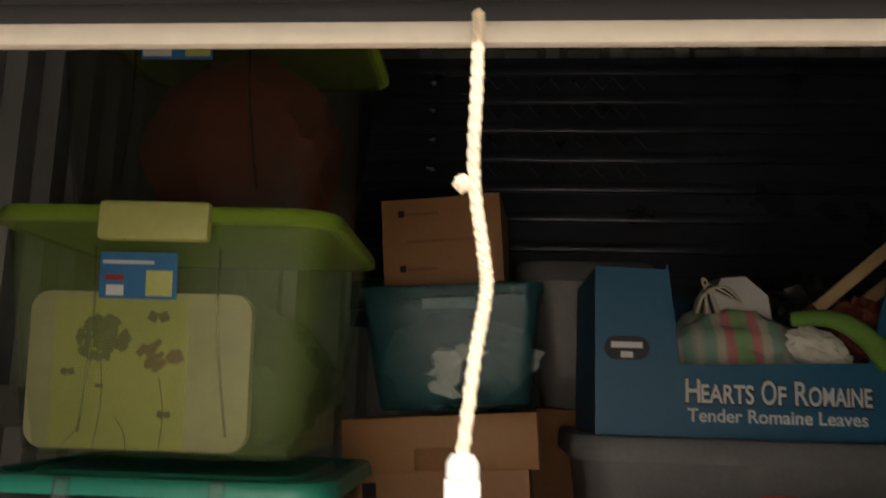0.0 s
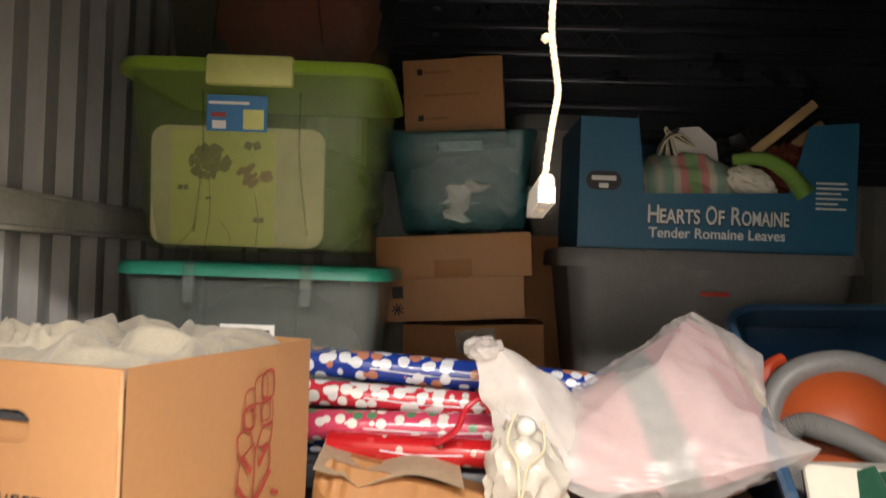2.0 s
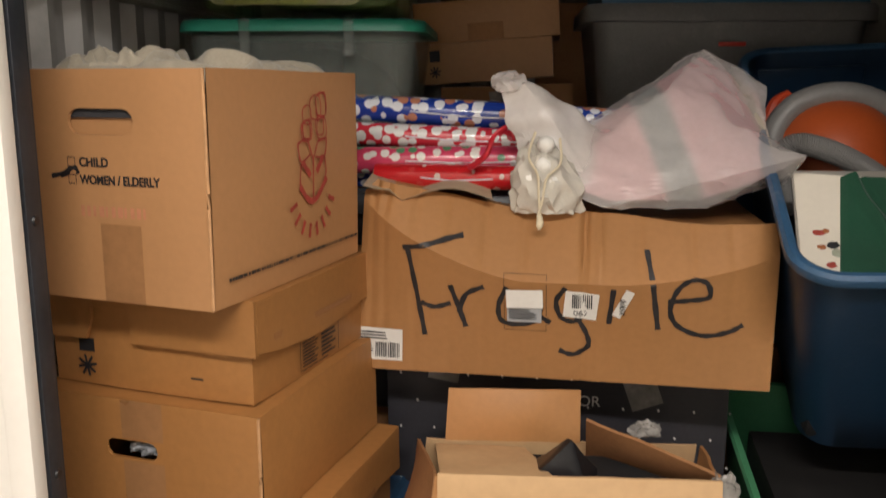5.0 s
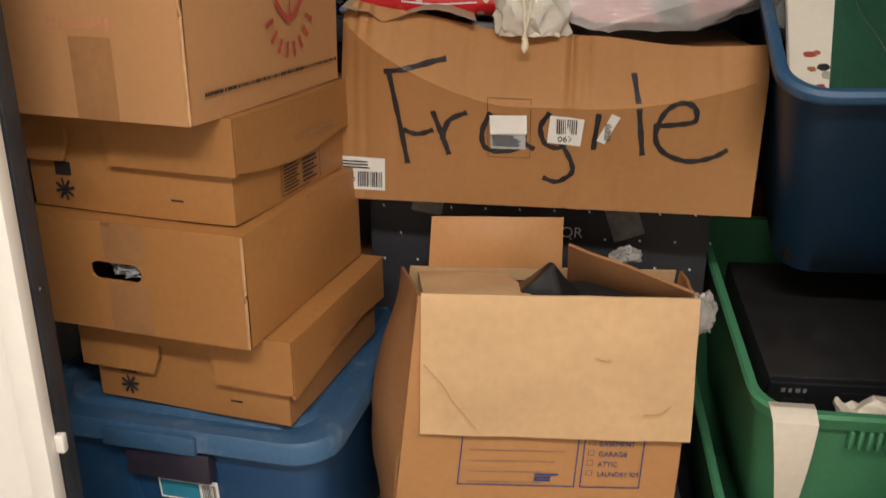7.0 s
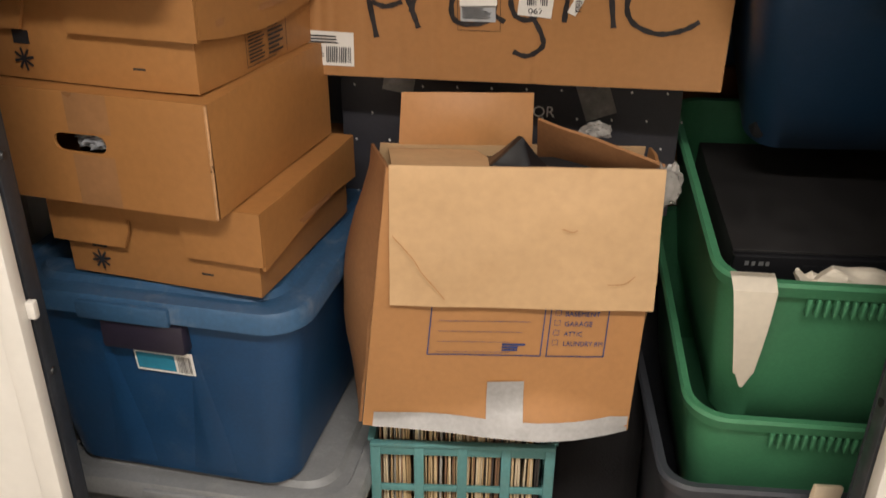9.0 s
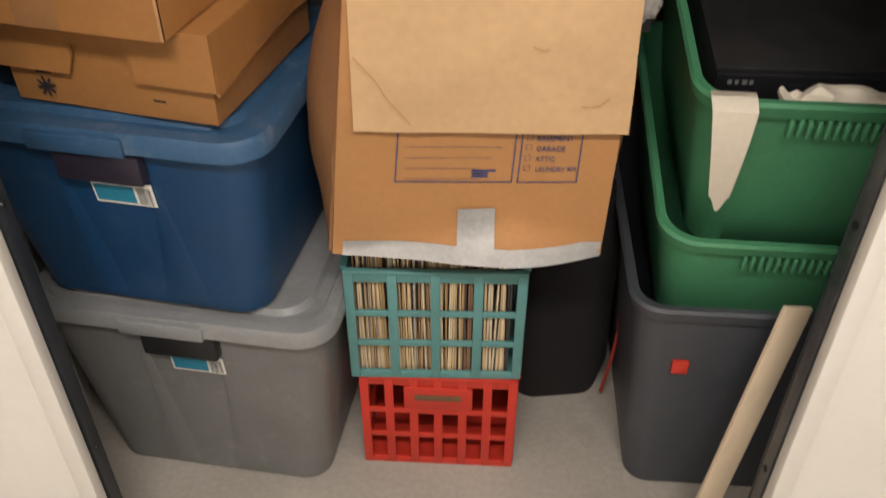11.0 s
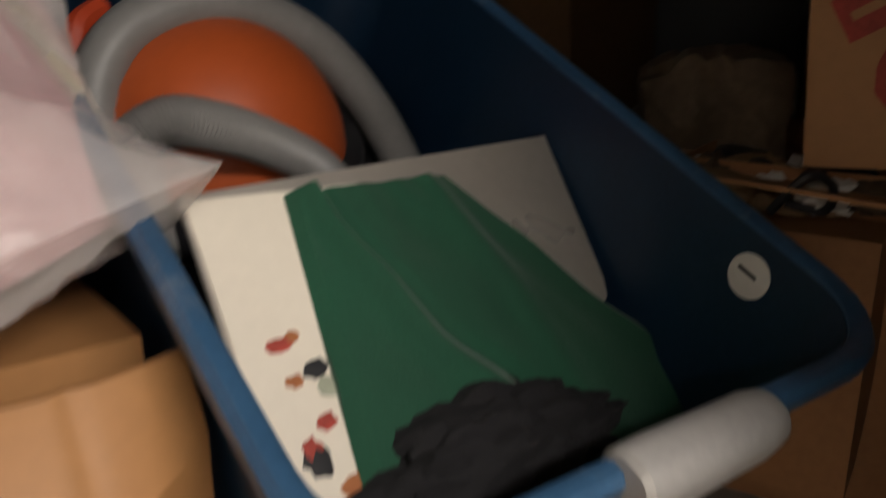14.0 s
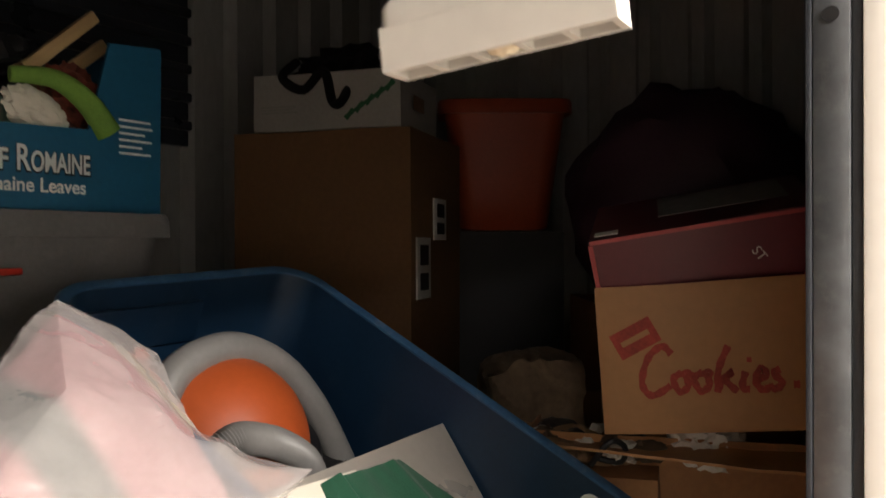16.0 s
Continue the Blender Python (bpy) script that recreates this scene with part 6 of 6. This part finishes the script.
def clear_tote(m, w, d, h, body, lid, latch, label):
    ob = thing("clear_tote", m, label, "storage tote", "clear totes")
    part("body", tote_shell(w, d, h, taper=0.035, r=0.045, rim=0.006, rim_h=0.02), body, ob)
    part("lid", tote_lid(w, d, 0.05, 0.018, 0.012), lid, ob, at=Matrix.Translation((0, 0, h)))
    if latch:
        part("latch", box(-0.075, 0.075, -d / 2 - 0.026, -d / 2 - 0.006, h - 0.045, h + 0.008, 0.006), latch, ob, "pale clip latch")
    for s in (-1, 1):
        part("moulded_rib", tube([(s * 0.085, -d / 2 + 0.001, h - 0.05), (s * 0.085, -d / 2 + 0.014, h * 0.5), (s * 0.10, -d / 2 + 0.03, 0.03)], 0.002, 6), body, ob)
    return ob


GM = pose(-0.484, 1.300, 1.802, 0, 0, 2)
gt = clear_tote(GM, 0.46, 0.42, 0.328, CLEARGREEN, LIME, LIMEPALE, "see-through green tote with lime lid, holding printed mats")
tap = lambda u, v: Vector((u, -0.21 + 0.035 * (1 - v / 0.328) - 0.002, v))
st = part("sticker", decal(-0.078, 0.208, 0.028, 0.270, tap, 0.003), mat("sky_blue_label", (0.04, 0.20, 0.45), 0.45, 0.04), gt, "sky blue product sticker")
part("barcode", decal(-0.068, 0.212, -0.044, 0.226, tap, 0.0042), PAPER, st)
part("print", decal(-0.07, 0.232, -0.044, 0.240, tap, 0.0042), RED_INK, st)
part("print", decal(-0.014, 0.212, 0.022, 0.246, tap, 0.0042), LIMEPALE, st)
part("print", lines(-0.074, 0.254, 0.0, 0.264, 1, tap, 0.0042, 1, 0.5), PAPER, st)
mats = thing("printed_mats", GM @ pose(-0.028, -0.166, 0.007, 4, 0, 0) @ Matrix.Scale(0.9, 4), "stack of yellow-green table mats printed with flowers", "mat")
part("mat", loft([(0, 0.34, 0.235, 0.03), (0.02, 0.34, 0.235, 0.03)]), mat("beige_mat", (0.72, 0.64, 0.40), 0.6, 0.12, 8, 60, 0.1), mats, at=pose(0, 0.02, 0.1185, 90, 0, 0))
part("mat_panel", box(-0.13, 0.075, 0, 0.002, 0.003, 0.228), mat("chartreuse_print", (0.74, 0.72, 0.24), 0.55, 0.08, 8, 60, 0.05), mats, at=pose(0, -0.003, 0))
GREYP = mat("grey_flower_print", (0.30, 0.27, 0.13), 0.6, 0.2)
MAUVE = mat("mauve_flower_print", (0.42, 0.28, 0.15), 0.6, 0.2)
pf = lambda u, v: Vector((u, -0.004, v))
rng = random.Random(5)
for cx2, cz2, rr, c, n in ((-0.055, 0.165, 0.038, GREYP, 60), (0.035, 0.143, 0.030, MAUVE, 20)):
    for k in range(n):
        a, r = 6.283 * rng.random(), rr * math.sqrt(rng.random())
        s = 0.006 + 0.004 * rng.random()
        part("petal_print", decal(cx2 + r * math.cos(a) - s, cz2 + 0.8 * r * math.sin(a) - s * 0.6, cx2 + r * math.cos(a) + s, cz2 + 0.8 * r * math.sin(a) + s * 0.6, pf, 0.0006 + 0.00004 * k, 90 * rng.random(), 1), c, mats)
for x0, z0, x1, z1 in ((-0.055, 0.135, -0.06, 0.005), (0.035, 0.11, 0.04, 0.005), (-0.08, 0.05, -0.11, 0.004), (-0.03, 0.05, -0.01, 0.004)):
    part("stem_print", ribbon([(x0, z0), ((x0 + x1) / 2 + 0.006, (z0 + z1) / 2), (x1, z1)], 0.0016, pf, 0.0007), GREYP, mats)
for x, z, r in ((0.03, 0.20, 0.015), (-0.105, 0.115, 0.010), (0.045, 0.055, 0.010), (-0.055, 0.095, 0.006)):
    for s in (-1, 1):
        part("butterfly_print", decal(x + s * r * 0.55 - r * 0.5, z - r * 0.5, x + s * r * 0.55 + r * 0.5, z + r * 0.5, pf, 0.0009 + 0.0002 * s, 25 * s, 1), GREYP, mats)
solid("folded_blanket", lump(0.17, 0.12, 0.11, 0.12, 3, 8, 4, -0.85, 0.15), mat("drab_green_cloth", (0.06, 0.08, 0.03), 0.9, 0.2), GM @ pose(0.03, 0.03, 0.11), "drab green folded cloth inside the clear green tote", "cloth")

TM = pose(-0.475, 1.30, 1.47, 0, 0, 2)
ct = clear_tote(TM, 0.46, 0.42, 0.305, CLEAR, TEALP, None, "clear plastic tote with teal lid under a green one")
solid("folded_linen", lump(0.17, 0.14, 0.13, 0.1, 3, 2, 4, -0.9, 0.1), mat("dim_linen", (0.06, 0.065, 0.06), 0.9, 0.2), TM @ pose(0, 0.02, 0.13), "dim folded linen inside the clear tote", "linen")
pf2 = lambda u, v: Vector((u, -0.21 + 0.035 * (1 - v / 0.305) - 0.002, v))
st = part("sticker", decal(-0.05, 0.175, 0.045, 0.205, pf2, 0.004), PAPER, ct, "white printed sticker")
part("print", lines(-0.045, 0.18, 0.04, 0.202, 2, pf2, 0.005, 4), INK, st)
for s in (-1, 1):
    part("lid_clip", box(s * 0.1 - 0.01, s * 0.1 + 0.01, -0.235, -0.222, 0.24, 0.31, 0.003), CLEAR, ct, "clear clip")
carton("plain_carton", 0.46, 0.42, 1.47, pose(-0.475, 1.31, 0, 0, 0, 2), CARD_DARK, "plain brown carton at the bottom of the corner stack")

DM = pose(-0.47, 1.33, 2.145, 0, 0, 1)
dt = clear_tote(DM, 0.44, 0.42, 0.34, mat("clear_smoke_plastic", (0.06, 0.06, 0.035), 0.25, 0.05, 4, 60, 0.05, alpha=0.3), LIME, None, "smoky clear tote full of red and green cloth")
tap = lambda u, v: Vector((u, -0.21 + 0.035 * (1 - v / 0.34) - 0.002, v))
st = part("sticker", decal(-0.075, 0.215, 0.03, 0.27, tap, 0.003), bpy.data.materials["sky_blue_label"], dt, "sky blue product sticker")
part("print", decal(-0.072, 0.219, -0.03, 0.245, tap, 0.0042), PAPER, st)
part("print", decal(-0.01, 0.219, 0.027, 0.262, tap, 0.0042), LIMEPALE, st)
solid("red_blanket", lump(0.15, 0.13, 0.15, 0.14, 3, 12, 4, -0.85, 0.2), mat("red_wool", (0.32, 0.05, 0.035), 0.9, 0.2), DM @ pose(0.02, 0.01, 0.135), "red wool blanket inside the smoky tote", "blanket")

# middle of the back row
def slot_carton(m, w, d, h, label, seed):
    ob = panel_carton("slotted_carton", w, d, h, m, CARD, label, bow=0.003, seed=seed)
    part("lid_edge", box(-w / 2 - 0.002, w / 2 + 0.020, -d / 2 - 0.016, d / 2, h * 0.50, h + 0.002, 0.002), CARD, ob)
    # notch laid on as a darker plate, its shade in the colour
    part("hand_notch", box(-0.035, 0.050, -d / 2 - 0.0185, -d / 2 - 0.0165, h * 0.52, h * 0.72, 0.001), CARD_DARK, ob)
    pl2 = flat_front(d, 0.003)
    part("printed_dot", decal(-w / 2 + 0.03, h * 0.28, -w / 2 + 0.055, h * 0.42, pl2, 0.0012), INK, ob)
    star_mark(-w / 2 + 0.042, h * 0.15, 0.014, ob, pl2)
    return ob


slot_carton(pose(-0.12, 1.70, 1.665, 0, -4, -2), 0.325, 0.32, 0.19, "brown slotted carton with hand notch, in the back row", 1)
c2 = carton("sealed_carton", 0.32, 0.3, 0.2, pose(-0.07, 1.72, 1.455, 0, -2, 0), CARD_DARK, "brown sealed carton with torn tape", bow=0.002)
part("torn_tape", decal(-0.04, 0.14, 0.05, 0.19, flat_front(0.3, 0.003), 0.002, 6), bpy.data.materials["torn_clear_tape"], c2)
carton("plain_carton", 0.34, 0.32, 1.45, pose(-0.08, 1.75, 0, 0, 0, 0), CARD_DARK, "plain brown carton in the back row")
TEM = pose(-0.105, 1.73, 1.868, 0, -3, -2)
tt = thing("clear_tote", TEM, "clear teal tote full of white cloth, no lid", "storage tote", "clear totes")
part("body", tote_shell(0.345, 0.31, 0.23, taper=0.03, r=0.03, rim=0.005, rim_h=0.018), CLEARTEAL, tt)
part("label", box(-0.05, 0.05, -0.158, -0.154, 0.185, 0.205), mat("pale_teal_label", (0.3, 0.42, 0.42), 0.5), tt)
solid("white_linen", lump(0.13, 0.12, 0.085, 0.25, 4, 5, 4, -0.85, 0.35), mat("pale_linen", (0.62, 0.66, 0.62), 0.9, 0.1), TEM @ pose(0, -0.01, 0.09), "crumpled white linen inside the clear teal tote", "linen")
sc = carton("small_carton", 0.235, 0.24, 0.175, pose(-0.13, 1.76, 2.105, 0, -4, -3), CARD, "small brown carton with faint print on a teal tote", bow=0.001)
pl = flat_front(0.24, 0.002)
for z, e in ((0.14, 0.02), (0.085, 0.07), (0.03, 0.0)):
    part("print", lines(-0.07, z, e, z + 0.010, 1, pl, 0.001, int(z * 1000), 0.6), CARD_DARK, sc)
for z in (0.138, 0.028):
    part("printed_dot", decal(-0.085, z, -0.073, z + 0.013, pl, 0.001), INK, sc)
bb = tote("storage_tote", 0.26, 0.3, 0.3, pose(0.15, 1.92, 1.87, 0, 0, 0), mat("smoke_grey_plastic", (0.16, 0.145, 0.13), 0.4), "smoke grey lidded tote in the back row", GREY_TOTE)
carton("plain_carton", 0.3, 0.3, 1.87, pose(0.15, 1.95, 0, 0, 0, 0), CARD_DARK, "plain brown carton under the smoke grey tote")

# the lettuce carton on its grey tote
LB = mat("lettuce_carton_blue", (0.012, 0.105, 0.20), 0.5, 0.08, 5, 90, 0.12)
lw, ld, lh = 0.585, 0.40, 0.282
lm = corner(0.722, 1.46, 1.838, 1.0, lw, ld)
lc = thing("lettuce_carton", lm, "blue open-front lettuce carton full of household things", "box")
out = [(-lw / 2, 0), (lw / 2, 0), (lw / 2 + 0.004, lh), (lw / 2 - 0.10, lh - 0.01), (lw / 2 - 0.14, 0.128), (-lw / 2 + 0.14, 0.118), (-lw / 2 + 0.122, lh + 0.004), (-lw / 2 + 0.118, lh - 0.005), (-lw / 2, lh - 0.002)]
part("front_wall", sheet(out, (), 0.005), LB, lc, at=pose(0, -ld / 2, 0), smooth=False)
part("side_wall", box(-lw / 2, -lw / 2 + 0.005, -ld / 2 + 0.0055, ld / 2, 0, lh - 0.003), LB, lc)
part("side_wall", box(lw / 2 - 0.005, lw / 2, -ld / 2 + 0.0055, ld / 2, 0, lh - 0.003), LB, lc)
part("back_wall", box(-lw / 2 + 0.0055, lw / 2 - 0.0055, ld / 2 - 0.005, ld / 2, 0, lh - 0.003), LB, lc)
part("base", box(-lw / 2 + 0.0055, lw / 2 - 0.0055, -ld / 2 + 0.0055, ld / 2 - 0.0055, 0, 0.005), LB, lc)
WHITEP = mat("white_print", (0.72, 0.72, 0.70), 0.55, 0.04)
BLACKP = mat("black_print", (0.012, 0.014, 0.02), 0.55)
x = -lw / 2 + 0.145
for cap, rest, w1, w2 in (("H", "EARTS", 0.024, 0.085), ("O", "F", 0.024, 0.013), ("R", "OMAINE", 0.022, 0.10)):
    lettering(cap, 0.054, WHITEP, lc, pose(x, -ld / 2 - 0.002, 0.057), width=w1, bold=0.0009)
    lettering(cap, 0.054, BLACKP, lc, pose(x + 0.0005, -ld / 2 - 0.001, 0.056), width=w1 + 0.003, bold=0.0028)
    x += w1 + 0.002
    lettering(rest, 0.042, WHITEP, lc, pose(x, -ld / 2 - 0.002, 0.057), width=w2, bold=0.0009)
    lettering(rest, 0.042, BLACKP, lc, pose(x + 0.0005, -ld / 2 - 0.001, 0.056), width=w2 + 0.003, bold=0.0028)
    x += w2 + 0.013
lettering("Tender Romaine Leaves", 0.03, WHITEP, lc, pose(-lw / 2 + 0.150, -ld / 2 - 0.0015, 0.026), width=0.288, bold=0.0005)
pl = flat_front(ld, 0.001)
em = part("emblem", loft([(0, 0.075, 0.04, 0.02), (0.001, 0.075, 0.04, 0.02)], seg=8), BLACKP, lc, "black oval maker's emblem", at=pose(-lw / 2 + 0.052, -ld / 2 - 0.001, 0.143, 90, 0, 0))
part("emblem_bar", box(-0.026, 0.026, 0.0, 0.010, 0.001, 0.002), WHITEP, em)
part("emblem_mark", box(-0.01, 0.01, -0.016, -0.006, 0.001, 0.002), WHITEP, em)
part("small_print", lines(lw / 2 - 0.085, 0.095, lw / 2 - 0.015, 0.16, 6, pl, 0.001, 8, 0.35), WHITEP, lc)
QUILT = mat("striped_quilt", (0.6, 0.5, 0.4), 0.85, 0.08, 8, 200, 0.3)
qn, ql = QUILT.node_tree.nodes, QUILT.node_tree.links
qc, qs, qw, qr = qn.new("ShaderNodeTexCoord"), qn.new("ShaderNodeSeparateXYZ"), qn.new("ShaderNodeMath"), qn.new("ShaderNodeValToRGB")
ql.new(qc.outputs["Object"], qs.inputs[0])
qw.operation = "PINGPONG"
qw.inputs[1].default_value = 0.075
ql.new(qs.outputs["X"], qw.inputs[0])
qm = qn.new("ShaderNodeMapRange")
qm.inputs["From Max"].default_value = 0.075
ql.new(qw.outputs[0], qm.inputs["Value"])
ql.new(qm.outputs[0], qr.inputs[0])
qr.color_ramp.elements[0].color, qr.color_ramp.elements[1].color = (0.30, 0.50, 0.22, 1), (0.62, 0.60, 0.48, 1)
for p, c in ((0.16, (0.32, 0.52, 0.24, 1)), (0.22, (0.66, 0.24, 0.24, 1)), (0.40, (0.68, 0.30, 0.28, 1)), (0.46, (0.66, 0.62, 0.5, 1)), (0.60, (0.64, 0.60, 0.48, 1)), (0.66, (0.28, 0.46, 0.36, 1)), (0.82, (0.30, 0.48, 0.36, 1))):
    qr.color_ramp.elements.new(p).color = c
ql.new(qr.outputs[0], qn["Principled BSDF"].inputs["Base Color"])
solid("quilt", lump(0.16, 0.095, 0.13, 0.12, 2.5, 3, 4, -0.9, 0.2), QUILT, lm @ pose(-0.03, -0.055, 0.085), "folded pastel striped quilt in the lettuce carton", "quilt")
solid("green_towel", tube([(0.04, -0.17, 0.20), (0.10, -0.19, 0.20), (0.15, -0.20, 0.17), (0.185, -0.205, 0.125)], (0.012, 0.021), 12), mat("leaf_green_cloth", (0.15, 0.29, 0.05), 0.9, 0.12, 10, 200, 0.3), lm, "leaf green towel hanging from the lettuce carton", "towel")
solid("white_towel", lump(0.05, 0.02, 0.03, 0.2, 3, 2, 4, -0.8, 0.3), CARD_WHITE, lm @ pose(0.085, -0.165, 0.15, 0, 25, 0), "white cloth beside the towel in the lettuce carton", "cloth")
prof = [(-0.065, 0), (0.065, 0), (0.06, 0.05), (0.02, 0.085), (-0.025, 0.083), (-0.05, 0.05)]
solid("white_box", sheet(prof, (), 0.07), PAPER, lm @ pose(-0.02, -0.07, 0.20, 0, -3, 10), "white folded card box on the quilt", "box")
for k, (x, z, yaw) in enumerate(((0.150, 0.262, -40), (0.192, 0.240, -38))):
    so = thing("wooden_stick", lm @ pose(x, -0.10, z, -8, 0, 0) @ pose(0, 0, 0, 0, 90 + yaw, 0), "pale split wooden stick poking from the lettuce carton", "stick", "wooden sticks")
    part("shaft", box(-0.011, 0.011, -0.009, 0.009, -0.06, 0.125 - 0.035 * k, 0.002), mat("split_wood", (0.52, 0.36, 0.18), 0.6, 0.15, 12, 60, 0.2, stretch=(1, 1, 0.15)), so)
    part("dark_end", box(-0.014, 0.014, -0.012, 0.012, -0.075, -0.0605, 0.003), HOLE, so)
solid("cable_coil", lump(0.09, 0.07, 0.06, 0.4, 4, 7, 4, -1, 0.5), BLACK, lm @ pose(0.13, 0.0, 0.225), "tangle of black cords in the lettuce carton", "cords")
for k in range(5):
    a = k * 1.3
    solid("cord", tube([(-0.10 + 0.01 * k, -0.09, 0.215), (-0.085, -0.10, 0.25 + 0.006 * k), (-0.05 - 0.008 * k, -0.095, 0.262), (-0.02, -0.09, 0.235)], 0.003, 6), BLACK if k % 2 else CORD, lm, "thin looped cord on the quilt", "cord", group="looped cords")
solid("christmas_stocking", lump(0.05, 0.04, 0.05, 0.3, 4, 15, 4, -1, 0.3), mat("rust_red_cloth", (0.2, 0.05, 0.03), 0.9, 0.4, 25), lm @ pose(0.18, -0.11, 0.19), "rust red knitted cloth under the sticks", "cloth")

gg = tote("storage_tote", 0.62, 0.45, 0.38, corner(0.735, 1.445, 1.452, 0.5, 0.62, 0.45), GREY_TOTE, "dull grey tote under the lettuce carton", GREY_TOTE)
part("red_badge", box(-0.03, 0.03, -0.236, -0.231, 0.29, 0.30, 0.002), REDP, gg, "small red badge")
bl = tote("storage_tote", 0.62, 0.5, 0.4, pose(0.46, 1.66, 1.05), BLUE_TOTE, "navy blue tote in the back row", BLUE_TOTE)
carton("plain_carton", 0.6, 0.5, 1.05, pose(0.46, 1.68, 0), CARD_DARK, "plain brown carton under the navy tote")

# dark ribbed panel leaning at the back, zigzag wires for reflections between its ribs
rp = thing("ribbed_panel", pose(0.32, 2.06, 2.05), "dark navy ribbed steel panel with reflections built as zigzag wires", "panel")
bm = bmesh.new()
add_box(bm, -0.72, 1.0, 0.0, 0.02, 0, 0.69)
part("sheet", bm, NAVY_STEEL, rp)
for k in range(9):
    part("rib", box(-0.72, 1.0, -0.018, 0.001, 0.04 + k * 0.075, 0.066 + k * 0.075, 0.006), NAVY_STEEL, rp)
# bright reflections on the panel, modelled as thin metal wires
GLINT = mat("reflection_glint_steel", (0.14, 0.15, 0.17), 0.3, 0.2, 12, 60, 0.1, metal=0.8)
for k in range(5, 9):
    pts = [(-0.42 + 0.026 * j, -0.006, 0.0 + k * 0.075 + (0.036 if j % 2 else 0.006)) for j in range(17)]
    bm = bmesh.new()
    for p, q in zip(pts, pts[1:]):
        merge(bm, tube([p, q], 0.0028, 5, steps=1))
    part("zigzag", bm, GLINT, rp)
    part("stud", lump(0.014, 0.008, 0.010, 0.1, 3, k, 3, -1), mat("blue_grey_stud", (0.1, 0.14, 0.2), 0.2, metal=0.6) if k == 5 else bpy.data.materials["blue_grey_stud"], rp, at=pose(-0.53, -0.018, 0.02 + k * 0.075))
